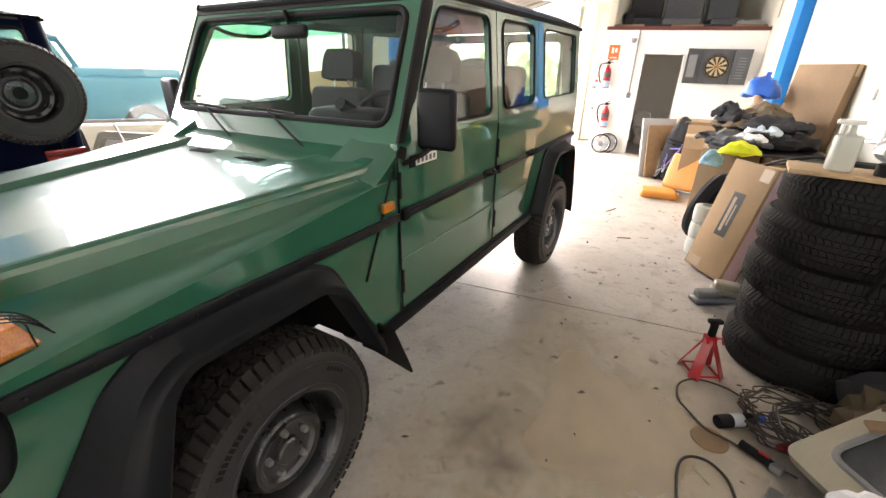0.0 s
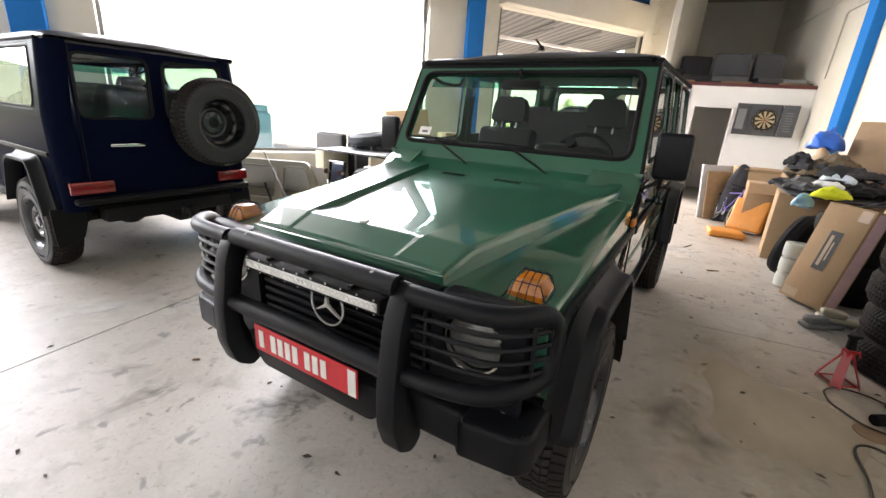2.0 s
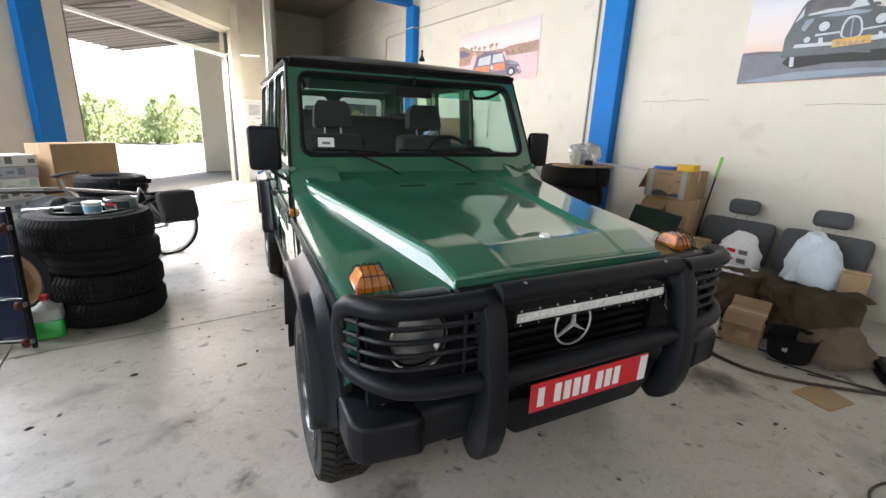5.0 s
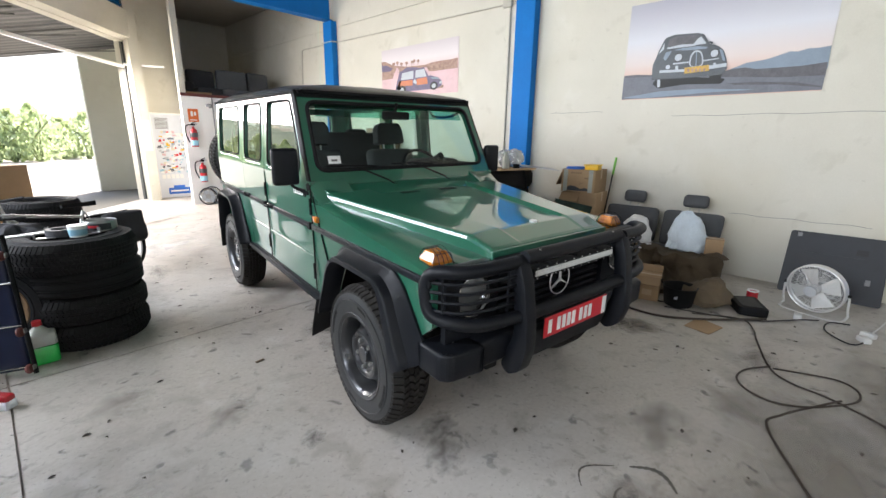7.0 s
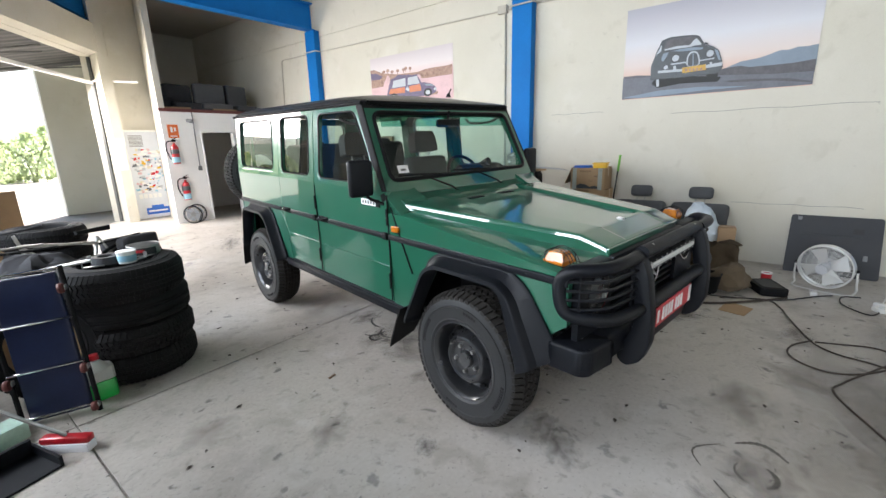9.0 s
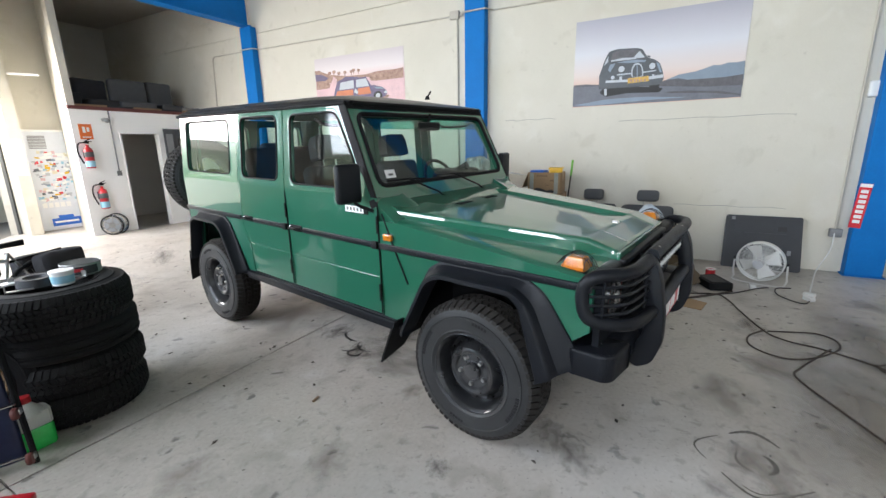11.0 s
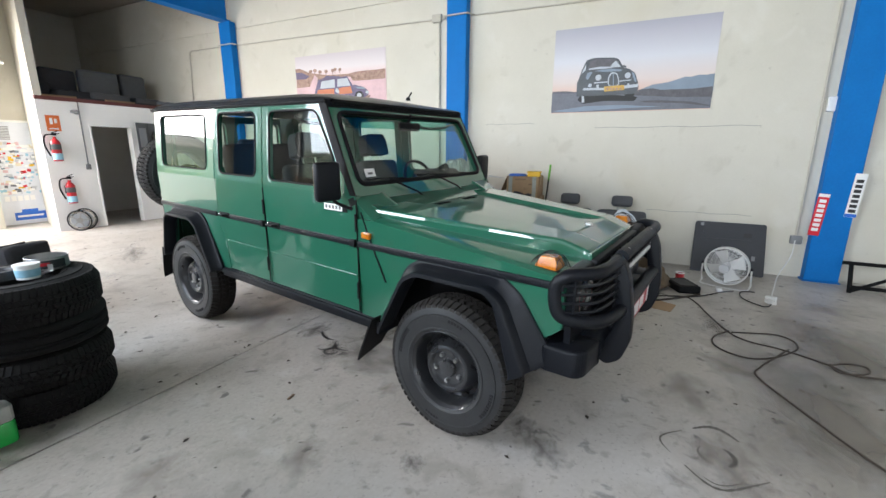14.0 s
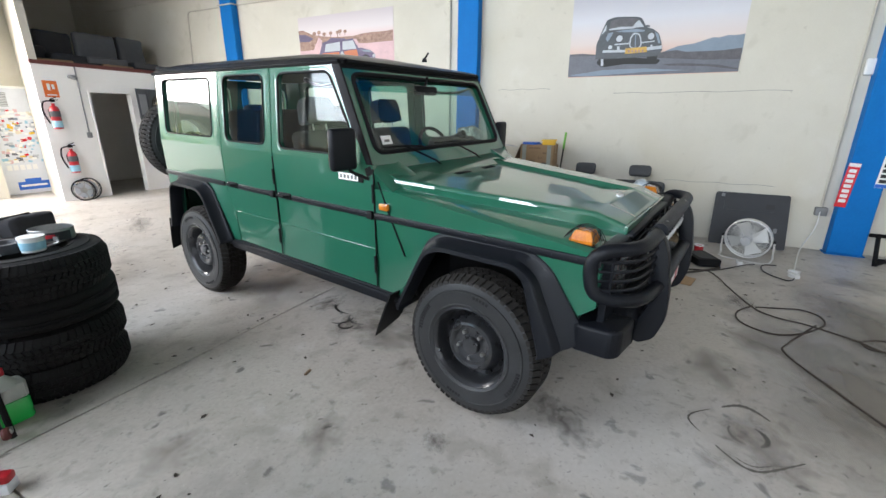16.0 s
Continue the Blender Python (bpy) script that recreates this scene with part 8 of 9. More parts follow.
# dark steel frame by the far column
sf = thing("metal_stand", "black square-tube steel stand on the floor", "stand", pose(3.0, -1.95, 0))
for a, b in (((-0.15, 0.25, 0.0), (0.1, 0.2, 0.30)), ((-0.15, -0.4, 0.0), (0.1, -0.4, 0.30)), ((0.1, 0.28, 0.30), (0.1, -0.55, 0.30)), ((-0.1, 0.25, 0.06), (-0.1, -0.4, 0.06)), ((-0.15, 0.25, 0.02), (0.1, -0.4, 0.28))):
    part("bar", tube([a, b], 0.022, 4), "matt_black", sf, smooth=0)

# ---- by the slanted wall ----
stack(-2.30, 3.76, 4, "black road tyre lying in a stack", [TYRE_ROAD, TYRE_ROAD, TYRE_RIB, TYRE_DUSTY], 0.205, 21, lean=(-0.015, 0.0))
solo("trim_board", moved(box(-0.24, 0.24, -0.035, 0.035, -0.006, 0.006, 0.003), pose(-2.50, 3.88, 0.838, 0, 0, 12)), "white_paint", "narrow white board laid over the tyre stack", "board")
rt = thing("hub_casting", "dark cast hub lying on the tyres", "car part", pose(-2.40, 3.74, 0.829))
part("drum", lathe([(0.0, 0.03), (0.05, 0.03), (0.06, 0.05), (0.09, 0.05), (0.095, 0.0), (0.0, 0.0)], 20), "panel_grey", rt)
tn = thing("tin", "open grey metal tin with a dark label on the tyres", "tin", pose(-2.16, 3.80, 0.829))
part("shell", lathe([(0.0, 0.0), (0.103, 0.0), (0.105, 0.003), (0.105, 0.072), (0.108, 0.075), (0.105, 0.078), (0.101, 0.075), (0.101, 0.006), (0.0, 0.006)], 32), "bare_metal", tn)
part("label", extr([(0.1062 * math.cos(radians(a)), 0.1062 * math.sin(radians(a))) for a in range(200, 301, 10)] + [(0.104 * math.cos(radians(a)), 0.104 * math.sin(radians(a))) for a in range(300, 199, -10)], "z", 0.012, 0.062), "panel_grey", tn)
part("label_stripe", extr([(0.1070 * math.cos(radians(a)), 0.1070 * math.sin(radians(a))) for a in range(215, 256, 8)] + [(0.1045 * math.cos(radians(a)), 0.1045 * math.sin(radians(a))) for a in range(255, 214, -8)], "z", 0.03, 0.05), "red_enamel", tn)
pt = thing("paint_pot", "small white pot with a pale blue label on the tyres", "pot", pose(-2.32, 3.62, 0.829))
part("pot", lathe([(0.0, 0.0), (0.052, 0.0), (0.056, 0.07), (0.060, 0.072), (0.060, 0.084), (0.0, 0.086)], 24), "white_paint", pt)
part("label", lathe([(0.0545, 0.012), (0.0572, 0.056), (0.0560, 0.056), (0.0535, 0.012)], 24, close=True), "light_blue_plastic", pt)
for x, y, a in ((-2.24, 3.66, 30), (-2.46, 3.84, 100), (-2.50, 3.68, 160)):
    solo("bracket", moved(merge(box(-0.06, 0.06, -0.015, 0.015, 0.0, 0.005), box(0.055, 0.06, -0.015, 0.015, 0.0, 0.04)), pose(x, y, 0.829, 0, 0, a)), "bare_metal", "small bent steel bracket on the tyres", "bracket", group="brackets on the tyres", smooth=0)
mark = set(bpy.data.objects)
sw = thing("junk_tyre", "dusty tyre on a rusty rim standing behind the creeper", "wheel", pose(-2.90, 3.80, 0.36, 0, 4, 60))
lay_tyre(TYRE_SLIM, ID, sw)
part("rim", lathe([(0.21, 0.07), (0.21, -0.06), (0.20, -0.085), (0.18, -0.04), (0.10, -0.03), (0.08, -0.06), (0.0, -0.06)], 28, "x"), "raw_wood", sw)

# mechanic's creeper standing upright
cp = thing("creeper", "dark blue padded mechanic's creeper standing on its end", "creeper", pose(-2.97, 3.40, 0.0, -7, -4, -28))
part("pad", pillow(-0.155, 0.155, 0.0, 0.04, 0.03, 0.90, 0.015, 4, 0.003), "navy_pad", cp)
for x in (-0.185, 0.185):
    part("side_rail", tube([(x, 0.0, 0.0), (x, 0.0, 0.93)], 0.014, 8), "matt_black", cp)
for z in (0.06, 0.34, 0.62, 0.92):
    part("cross_rail", tube([(-0.185, -0.02, z), (0.185, -0.02, z)], 0.007, 8), "chrome", cp)
for x, z in ((-0.18, 0.30), (0.18, 0.30), (-0.18, 0.80), (0.18, 0.80), (-0.18, 0.05), (0.18, 0.05)):
    c = part("caster", moved(lathe([(0.0, -0.012), (0.028, -0.012), (0.032, 0.0), (0.028, 0.012), (0.0, 0.012)], 16, "x"), Matrix.Translation((x, -0.05, z))), "loft_edge", cp)
    part("fork", box(x - 0.018, x + 0.018, -0.04, -0.005, z - 0.015, z + 0.015, 0.004), "bare_metal", c)
jg = thing("coolant_jug", "clear jug half full of bright green coolant with red cap", "jug", pose(-2.75, 3.50, 0))
part("liquid", extr(rrect(-0.085, -0.06, 0.085, 0.06, 0.03), "z", 0.0, 0.13, 0.012), "green_liquid", jg)
part("bottle", merge(extr(rrect(-0.086, -0.061, 0.086, 0.061, 0.03), "z", 0.13, 0.22, 0.01), lathe([(0.075, 0.21), (0.03, 0.26), (0.022, 0.265), (0.022, 0.28), (0.0, 0.28)], 16)), "milky_plastic", jg)
part("cap", lathe([(0.0, 0.31), (0.026, 0.308), (0.028, 0.275), (0.0, 0.275)], 14), "red_enamel", jg)

# dustpan and brush
dp_ = thing("dustpan", "black long-handled dustpan lying on the floor", "dustpan", pose(-3.25, 2.98, 0, 0, 0, 15))
part("pan", merge(extr([(-0.15, -0.14), (0.15, -0.14), (0.13, 0.14), (-0.13, 0.14)], "z", 0.0, 0.012), box(-0.14, 0.14, 0.12, 0.14, 0.0, 0.09), box(-0.15, -0.135, -0.14, 0.14, 0.0, 0.06), box(0.135, 0.15, -0.14, 0.14, 0.0, 0.06)), "black_plastic", dp_)
part("handle", tube([(-0.12, 0.12, 0.06), (-0.42, 0.32, 0.62)], 0.012, 8), "matt_black", dp_)
bs = thing("hand_brush", "red broom head with pale bristles and thin handle", "brush", pose(-3.02, 3.02, 0.03, 0, 0, -50))
part("head", box(-0.13, 0.13, -0.028, 0.028, 0.02, 0.06, 0.012), "red_enamel", bs)
part("bristles", box(-0.125, 0.125, -0.032, 0.032, -0.03, 0.02, 0.004), "white_cloth", bs)
part("handle", tube([(0, 0, 0.06), (-0.635, -0.446, 0.95)], 0.010, 8), "bare_metal", bs)
solo("small_carton", moved(box(-0.11, 0.11, -0.07, 0.07, 0, 0.10, 0.004), pose(-3.25, 3.38, 0, 0, 0, 20)), "card_mint", "small pale green carton on the floor", "box")

# pale vehicle roof section lying on its side, with struts
rs_ = thing("roof_section", "beige moulded vehicle roof section standing on the floor", "car part", pose(-4.15, 3.95, 0, 0, 0, 8))
part("lower_shell", loft([[(-0.75, -0.35, 0.0), (0.72, -0.35, 0.0), (0.72, 0.6, 0.0), (-0.75, 0.6, 0.0)], [(-0.82, -0.42, 0.16), (0.80, -0.42, 0.16), (0.80, 0.65, 0.20), (-0.82, 0.65, 0.20)], [(-0.82, -0.40, 0.26), (0.80, -0.40, 0.28), (0.80, 0.62, 0.45), (-0.82, 0.62, 0.45)]]), "beige_paint", rs_)
side_o = rounded([(-0.84, 0.22), (0.80, 0.24), (0.66, 0.52), (0.46, 0.80), (-0.70, 0.77)], 0.07)
hole_a = rounded([(-0.71, 0.33), (0.08, 0.33), (0.02, 0.715), (-0.62, 0.70)], 0.06)
hole_b = rounded([(0.18, 0.33), (0.69, 0.33), (0.44, 0.735), (0.12, 0.725)], 0.06)
part("side_frame", plate(side_o, [hole_a, hole_b], 0.05, lambda u, v, w: (u, -0.42 + 0.42 * (v - 0.22) + w, v)), "beige_paint", rs_)
for h in (hole_a, hole_b):
    part("opening_lip", tube([(u, -0.42 + 0.42 * (v - 0.22) - 0.002, v) for u, v in h], 0.010, 8, closed=True), "beige_paint", rs_)
part("headlining", loft([[(x, 0.58 - 0.75 * math.sin(a), 0.20 + 0.55 * (1 - math.cos(a))) for x in (-0.76, 0.70)] + [(x, 0.60 - 0.75 * math.sin(a), 0.21 + 0.55 * (1 - math.cos(a)) - 0.03) for x in (0.70, -0.76)] for a in (radians(q) for q in range(0, 91, 9))]), "wall_white", rs_, "pale inner lining")

# cream cabinet carcass with shelf, boards on it
cab_ = thing("cabinet_carcass", "cream open cabinet carcass lying among parts", "cabinet", pose(-3.85, 5.15, 0.28, 0, 0, -6))
part("side_panel", box(-0.55, -0.38, -0.3, 0.3, 0.0, 0.55, 0.006), "cream_enamel", cab_)
part("side_panel", box(0.50, 0.55, -0.3, 0.3, 0.0, 0.55, 0.006), "cream_enamel", cab_)
part("top_panel", box(-0.56, 0.56, -0.31, 0.31, 0.555, 0.58, 0.004), "grey_plastic", cab_)
part("bottom_panel", box(-0.55, 0.55, -0.3, 0.3, -0.28, 0.0, 0.004), "cream_enamel", cab_)
part("back_panel", box(-0.38, 0.50, 0.27, 0.3, 0.0, 0.55), "matt_black", cab_)
part("shelf_bar", tube([(-0.38, -0.28, 0.10), (0.50, -0.28, 0.16)], 0.012, 6), "bare_metal", cab_)
solo("steel_rail", tube([(-3.95, 4.62, 0.885), (-2.65, 4.35, 0.90)], 0.011, 6), "matt_black", "long thin dark rail laid over the parts", "rail")
solo("steel_rail", tube([(-3.95, 4.77, 0.89), (-2.7, 4.52, 0.91)], 0.010, 6), "bare_metal", "long thin steel rail laid over the parts", "rail")
# seats and tyre cover on top
for k, (x, y, rz) in enumerate(((-4.75, 5.75, 10), (-4.25, 5.95, -6))):
    t = thing("car_seat", "black car seat frame with pale back shell", "seat", pose(x, y, 0.25, 0, 0, rz), "seats by the window")
    part("back", pillow(-0.26, 0.26, -0.08, 0.08, 0.3, 0.80, 0.05, 4, 0.01), "dark_cloth", t)
    part("back_shell", box(-0.24, 0.24, -0.11, -0.085, 0.50, 0.78, 0.02, 3), "grey_plastic", t)
    part("cushion", pillow(-0.26, 0.26, 0.05, 0.5, 0.0, 0.28, 0.05, 4, 0.01), "dark_cloth", t)
    part("frame", merge(box(-0.25, 0.25, -0.1, 0.5, -0.25, 0.0, 0.01)), "matt_black", t)
tc = thing("covered_stool", "dark seat with a tyre-shaped cover on top", "seat", pose(-3.80, 5.60, 0.0, 0, 0, -10))
part("body", loft([[(-0.22, -0.18, 0.0), (0.22, -0.18, 0.0), (0.22, 0.2, 0.0), (-0.22, 0.2, 0.0)], [(-0.26, -0.22, 0.95), (0.26, -0.22, 0.95), (0.26, 0.2, 0.95), (-0.26, 0.2, 0.95)]]), "dark_cloth", tc)
part("cover", moved(crumple(lathe([(0.0, 0.06), (0.17, 0.07), (0.22, 0.13), (0.27, 0.17), (0.33, 0.175), (0.375, 0.14), (0.385, 0.07), (0.35, 0.01), (0.30, 0.0), (0.0, 0.0)], 48), 0.016, 7, 2.0), pose(0, 0, 0.95, 6, -6)), "panel_grey", tc, "wrinkled dark tyre cover")
part("ribs", merge(*[box(x, x + 0.03, -0.232, -0.20, 0.3, 0.93, 0.008) for x in (-0.2, 0.14)]), "grey_plastic", tc)
# cartons, white box pile, tyres and bicycle in front of the column
carton(-3.85, 7.27, 0.0, 0.86, 0.12, 1.52, 46, "large brown carton sheet leaning by the window", tilt=(-9, -6))
carton(-2.85, 7.25, 0.0, 0.95, 0.35, 1.16, 50, "wide brown carton in front of the column")
wbx = thing("box_pile", "pile of white printed boxes", "boxes", pose(-3.45, 6.75, 0, 0, 0, 40))
for k in range(8):
    dx, dy = 0.02 * math.sin(k * 2.1), 0.015 * math.sin(k * 3.7)
    bx = part("box", box(-0.23 + dx, 0.23 + dx, -0.17 + dy, 0.17 + dy, 0.13 * k, 0.13 * k + 0.125, 0.004), "white_paint" if k % 3 else "print_pale", wbx)
    part("printed_bar", merge(*[box(-0.20 + dx + 0.11 * q, -0.13 + dx + 0.11 * q, -0.1712 + dy, -0.169 + dy, 0.13 * k + 0.03 + 0.02 * ((q + k) % 2), 0.13 * k + 0.05 + 0.03 * ((q + k) % 3)) for q in range(4)]), ("print_hill", "trim_grey", "card_mint")[k % 3], bx, smooth=0)
stack(-2.45, 6.20, 4, "worn black tyre lying in a stack behind the bicycle", TYRE_SLIM, 0.21, 33)
bicycle("bicycle", "silver bicycle with black panniers leaning on the tyres", pose(-2.38, 5.25, 0, 0, -9, 292), 0.33, "bare_metal", True)
stack(-3.10, 4.80, 2, "black tyre lying low behind the creeper", TYRE_SLIM, 0.21, 35)
heap("dark_rags", -2.75, 4.75, 0.42, 0.32, 0.25, 0.34, "dark_cloth", "dark engine parts under rags", "rags", 71, 0.06)

slide(mark, 0.10, -0.04)
# pale blue off-road car in the yard
yc = thing("yard_car", "pale blue off-road car parked outside the window", "car", Matrix.Translation(fw(-6.2, 2.7, -0.018)) @ pose(0, 0, 0, 0, 0, math.degrees(math.atan2(FU.y, FU.x)) + 4))
part("body", box(-2.1, 2.1, -0.8, 0.8, 0.42, 1.28, 0.08, 3), "pale_blue_paint", yc)
part("bonnet", box(0.42, 2.05, -0.74, 0.74, 1.26, 1.42, 0.05, 3), "pale_blue_paint", yc)
part("roof", box(-2.0, 0.20, -0.74, 0.74, 1.93, 2.0, 0.03), "white_paint", yc)
for s in (-1, 1):
    holes = [rrect(a, 1.40, b, 1.85, 0.05) for a, b in ((-1.85, -1.10), (-0.98, -0.30))]
    part("cab_side", plate(rounded([(-2.0, 1.26), (0.45, 1.26), (0.15, 1.96), (-1.95, 1.96)], 0.04), holes + [rounded([(-0.20, 1.40), (0.28, 1.40), (0.12, 1.85), (-0.20, 1.85)], 0.04)], 0.03, lambda u, v, w, s=s: (u, s * (0.745 - w), v)), "pale_blue_paint", yc)
    for x in (-1.35, 1.35):
        lay_tyre(TYRE, pose(x, s * 0.72, 0.40, 0, 0, 90), yc)

# ---- marks and litter on the floor ----
def stain_or_light_mat(name, colour, strength, scale):
    """A soaked-in mark, or light and dimness painted on the floor: fades out towards its ragged edge."""
    m = bpy.data.materials.new(name)
    MATS[name] = m
    m.use_nodes = True
    n, l = m.node_tree.nodes, m.node_tree.links
    b = n["Principled BSDF"]
    b.inputs["Base Color"].default_value, b.inputs["Roughness"].default_value = (*colour, 1), 0.45
    tc, ln, no, ad, rg = n.new("ShaderNodeTexCoord"), n.new("ShaderNodeVectorMath"), n.new("ShaderNodeTexNoise"), n.new("ShaderNodeMath"), n.new("ShaderNodeMapRange")
    ln.operation, ad.operation = "LENGTH", "MULTIPLY_ADD"
    no.inputs["Scale"].default_value, no.inputs["Detail"].default_value = scale, 6
    l.new(tc.outputs["Object"], ln.inputs[0])
    l.new(tc.outputs["Object"], no.inputs["Vector"])
    l.new(no.outputs["Fac"], ad.inputs[0])
    ad.inputs[1].default_value = 1.3
    l.new(ln.outputs["Value"], ad.inputs[2])
    rg.inputs["From Min"].default_value, rg.inputs["From Max"].default_value = 1.28, 0.62
    rg.inputs["To Max"].default_value = strength
    l.new(ad.outputs[0], rg.inputs["Value"])
    l.new(rg.outputs[0], b.inputs["Alpha"])
    return m


stain_or_light_mat("oil_stain", (0.06, 0.05, 0.043), 0.55, 3.4)
stain_or_light_mat("damp_stain", (0.22, 0.19, 0.16), 0.42, 2.4)
# brown dirt; the broad patches also paint in the floor's fall-off of daylight
stain_or_light_mat("dirt_and_dimness", (0.17, 0.145, 0.112), 0.72, 1.6)
# warm light bounced onto the right-hand floor, painted into the colour
stain_or_light_mat("warm_bounce", (0.62, 0.49, 0.335), 0.6, 1.3)
stain_or_light_mat("pale_scuff", (0.66, 0.64, 0.61), 0.45, 2.5)
MARKS = []


def stain(k, x, y, rx, ry, rz, material):
    bm = extr([(math.cos(2 * math.pi * k / 24), math.sin(2 * math.pi * k / 24)) for k in range(24)], "z", -0.3, 0.0)
    bmesh.ops.delete(bm, geom=[f for f in bm.faces if f.normal.z < 0.5 and f.calc_center_median().z < -0.01], context="FACES")
    ob = part("stain", bm, material, floor, smooth=0, m=pose(x, y, 0.0012 + 0.00006 * k, 0, 0, rz) @ Matrix.Diagonal((rx, ry, 0.004, 1)))
    ob.visible_shadow = False
    return ob


for x, y, rx, ry, rz, mt in ((-0.93, 2.62, 0.20, 0.10, 30, "oil_stain"), (-0.55, 2.45, 0.35, 0.22, 10, "oil_stain"), (-0.72, 3.0, 0.30, 0.20, 0, "oil_stain"), (-1.36, 0.82, 0.28, 0.16, 35, "oil_stain"), (-1.2, 1.0, 0.22, 0.15, 0, "oil_stain"),
                             (-1.98, 1.93, 0.34, 0.18, 20, "damp_stain"), (-1.24, 1.90, 0.18, 0.12, 0, "damp_stain"), (-1.76, 1.40, 0.15, 0.10, 40, "oil_stain"), (0.62, 1.82, 0.42, 0.26, 60, "damp_stain"), (0.80, 1.65, 0.25, 0.20, 0, "damp_stain"),
                             (-1.27, 0.19, 0.16, 0.10, 50, "damp_stain"), (-2.0, 0.45, 0.30, 0.14, 70, "damp_stain"), (-2.3, 0.70, 0.28, 0.10, 40, "damp_stain"), (-2.6, 1.5, 0.5, 0.3, 20, "pale_scuff"), (-3.2, 1.0, 0.8, 0.4, 60, "pale_scuff"), (-1.0, 6.5, 1.0, 0.7, 30, "pale_scuff"),
                             (0.9, 5.5, 0.7, 0.5, 10, "pale_scuff"), (-1.5, 5.3, 0.6, 0.2, 75, "damp_stain"), (0.2, 7.5, 1.2, 0.25, 60, "oil_stain"), (-0.6, 8.8, 1.3, 0.2, 35, "oil_stain"), (1.05, 3.87, 0.10, 0.05, 10, "oil_stain"), (-2.4, 2.5, 0.35, 0.25, 0, "damp_stain"),
                             (-1.15, -0.1, 0.30, 0.22, 20, "damp_stain"), (-1.5, -0.6, 0.5, 0.3, 30, "damp_stain"), (0.2, -0.2, 0.4, 0.3, 40, "damp_stain"), (-0.3, 0.1, 0.45, 0.3, 0, "damp_stain"), (1.0, -0.2, 0.35, 0.2, 0, "damp_stain"), (-0.6, 1.6, 0.6, 0.9, 0, "damp_stain"), (2.0, -1.3, 0.4, 0.5, 0, "damp_stain"), (-0.4, -0.8, 2.0, 1.2, 10, "dirt_and_dimness"), (-1.5, -1.3, 1.3, 0.8, 0, "dirt_and_dimness"), (1.15, 1.9, 1.5, 2.3, 0, "warm_bounce"), (0.7, -1.2, 1.9, 1.1, 10, "dirt_and_dimness"), (0.95, 0.75, 0.40, 0.30, 30, "oil_stain"), (1.02, 0.62, 0.22, 0.34, 10, "dirt_and_dimness"), (1.15, 1.15, 0.16, 0.10, 60, "dirt_and_dimness"), (-1.98, 0.62, 0.13, 0.24, -25, "oil_stain"), (-0.99, 0.0, 0.32, 0.26, 20, "damp_stain"), (-0.99, 0.0, 0.16, 0.14, 0, "damp_stain"), (-0.7, 3.6, 0.9, 0.7, 10, "damp_stain"), (-0.9, 2.3, 0.5, 0.7, 0, "oil_stain")):
    MARKS.append((x, y, rx, ry, rz, mt))
for k, row in enumerate(sorted(MARKS, key=lambda q: -q[2] * q[3])):
    stain(k, *row)
# mark left by a stand: a broken rounded square round a broken ring
mat("damp_ring", (0.13, 0.118, 0.10), 0.6, var=0.5, scale=14)


def arc_mark(power, r, w, a0, a1, k, x=-0.99, y=0.0, mt="damp_ring"):
    """A worn curved line on the slab: power 2 is round, higher is squarer."""
    def at(a, q):
        c, s = math.cos(a), math.sin(a)
        d = (abs(c) ** power + abs(s) ** power) ** (-1 / power)
        return (q * d * c, q * d * s)
    ang = [radians(a0 + (a1 - a0) * i / 24) for i in range(25)]
    wd = [w * (0.45 + 0.55 * math.sin(math.pi * i / 24)) * (1 + 0.35 * math.sin(i * 2.3 + k)) for i in range(25)]
    line = [at(a, r + d) for a, d in zip(ang, wd)] + [at(a, r - d) for a, d in zip(reversed(ang), reversed(wd))]
    part("ring_mark", plate(line, [], 0.0012, lambda u, v, q: (u, v, q)), mt, floor, smooth=0, m=pose(x, y, 0.0022 + 0.0002 * k, 0, 0, 40))


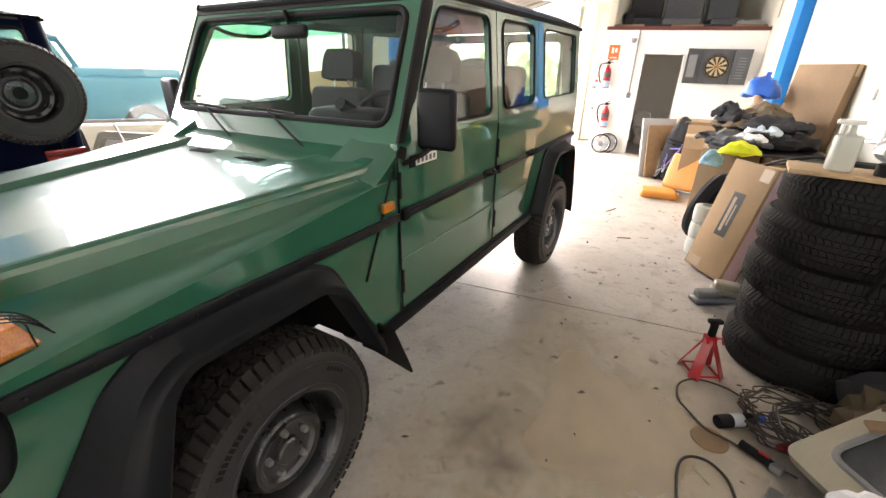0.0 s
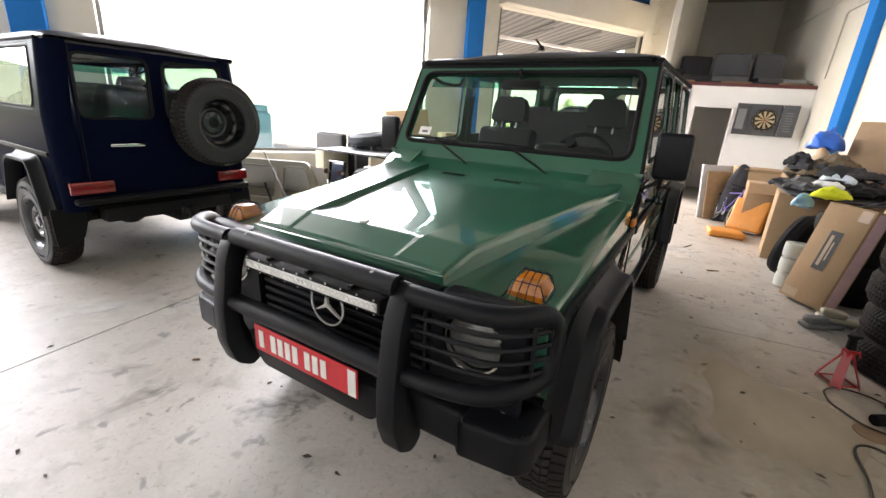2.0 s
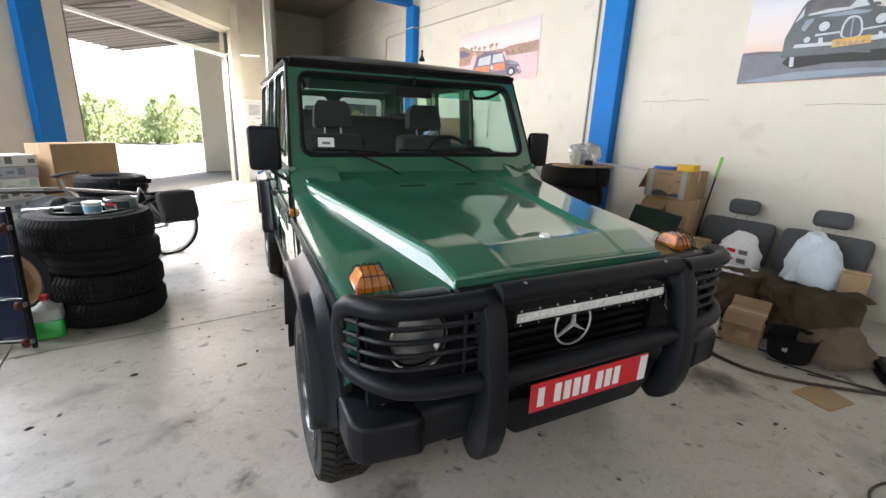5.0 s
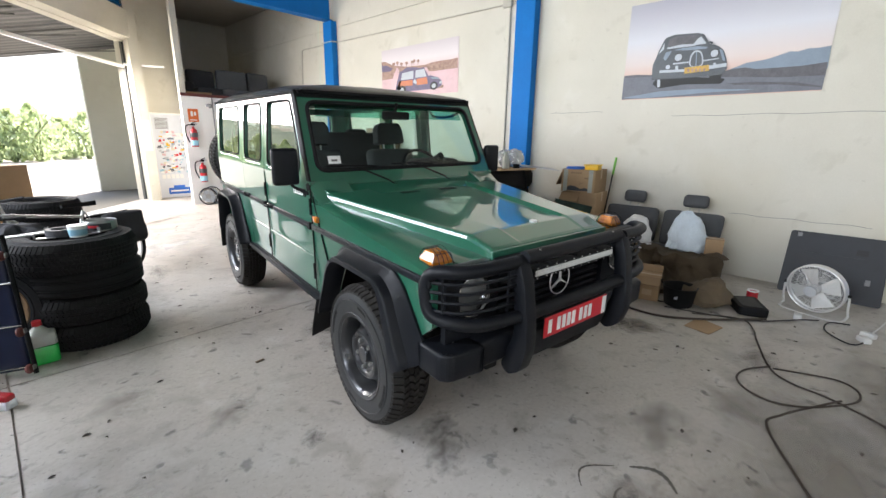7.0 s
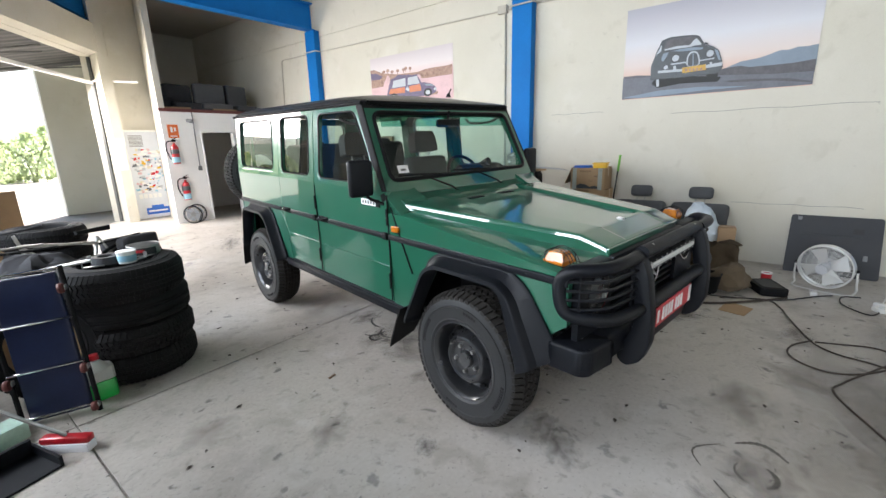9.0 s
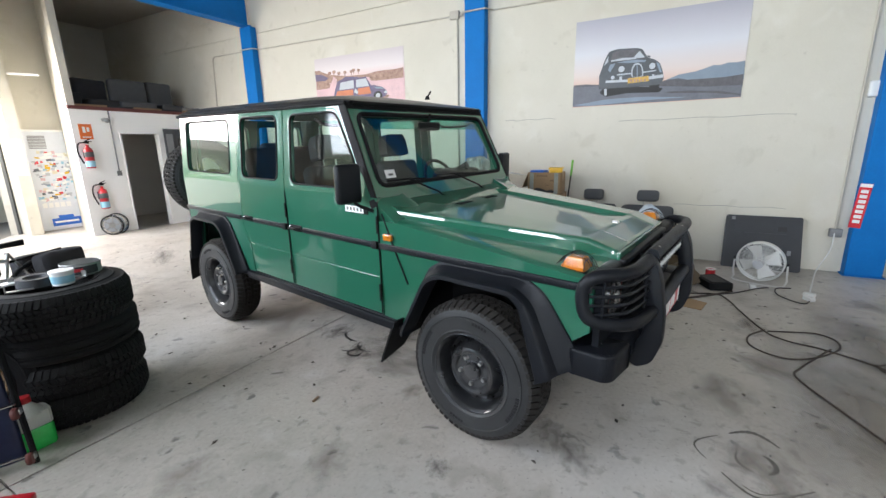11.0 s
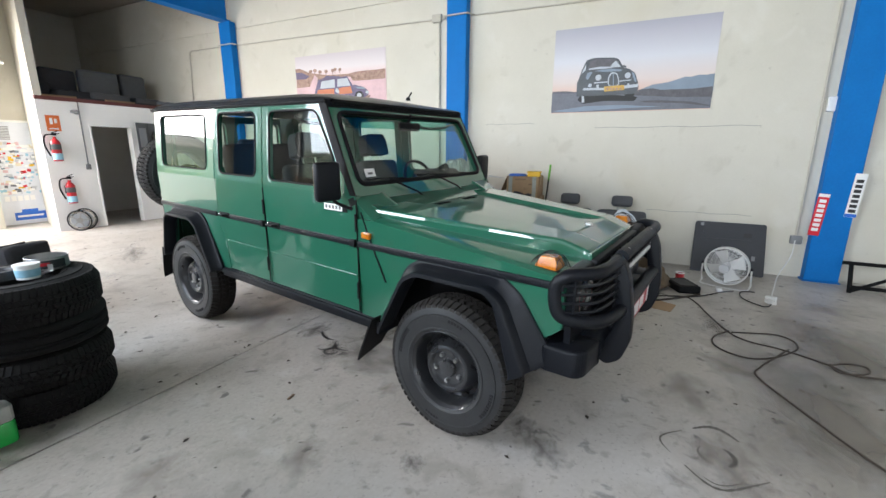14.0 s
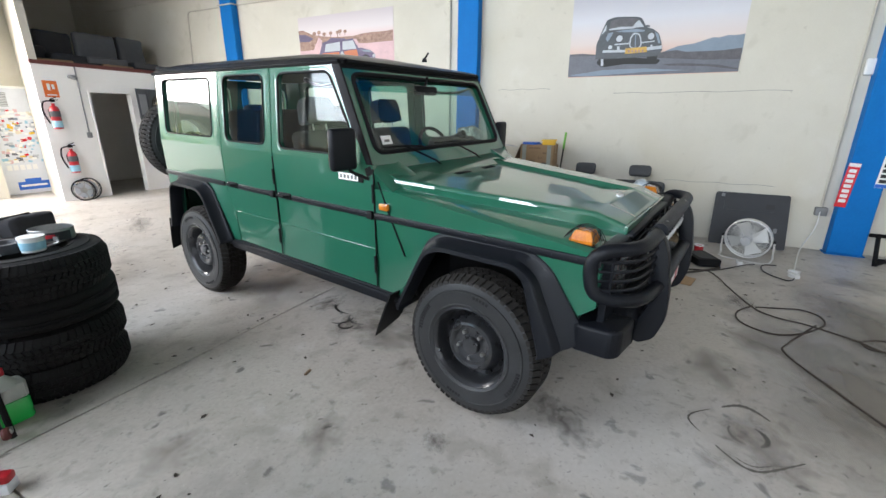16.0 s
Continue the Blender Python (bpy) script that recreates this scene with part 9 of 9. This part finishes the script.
for k, (power, r, w, a0, a1) in enumerate(((5.0, 0.215, 0.006, 95, 205), (5.0, 0.215, 0.010, 285, 345), (5.0, 0.215, 0.004, 5, 70), (5.0, 0.19, 0.003, 120, 170), (2.0, 0.085, 0.012, 170, 290), (2.0, 0.082, 0.005, 20, 130))):
    arc_mark(power, r, w, a0, a1, k)
for k, (x, y, r, w, a0, a1) in enumerate(((-0.98, 2.60, 0.055, 0.009, 0, 250), (-0.90, 2.72, 0.10, 0.008, 140, 260), (-0.80, 2.55, 0.13, 0.007, 60, 170), (-0.62, 2.75, 0.20, 0.010, 80, 150))):
    arc_mark(2.0, r, w, a0, a1, 6 + k, x, y, "oil_line")
# tyre-scuff streaks and litter
rl = random.Random(77)
lit = bmesh.new()
for k in range(230):
    x, y = rl.uniform(-3.4, 2.2), rl.uniform(-1.2, 8.5)
    s, a = rl.uniform(0.004, 0.017), rl.uniform(0, 6.28)
    c = Vector((x, y, 0.001))
    vs = [lit.verts.new(c + Vector((math.cos(a + q) * s * e, math.sin(a + q) * s * e, h))) for q, e, h in ((0, 1.4, 0.0), (1.4, 0.6, 0.003), (3.1, 1.2, 0.001), (4.6, 0.7, 0.004))]
    top_ = [lit.verts.new(v.co + Vector((0, 0, 0.003))) for v in vs]
    lit.faces.new(top_)
    for i in range(4):
        lit.faces.new((vs[i], vs[(i + 1) % 4], top_[(i + 1) % 4], top_[i]))
solo("floor_litter", lit, "cable_brown", "scattered small leaf bits and grit on the concrete", "litter", kind="stuff", smooth=0)
for k, (x, y, a, ln_) in enumerate(((1.30, 4.9, 20, 0.14), (0.95, 4.6, 100, 0.05), (1.15, 5.9, 60, 0.22), (-2.05, 0.95, 30, 0.04), (-2.3, 1.25, 80, 0.03), (-1.6, 2.4, 10, 0.06))):
    solo("wood_splinter", moved(box(-ln_ / 2, ln_ / 2, -0.008, 0.008, 0, 0.008, 0.002), pose(x, y, 0, 0, 0, a)), "cardboard_dark", "small dark chip lying on the concrete", "chip", group="chips")
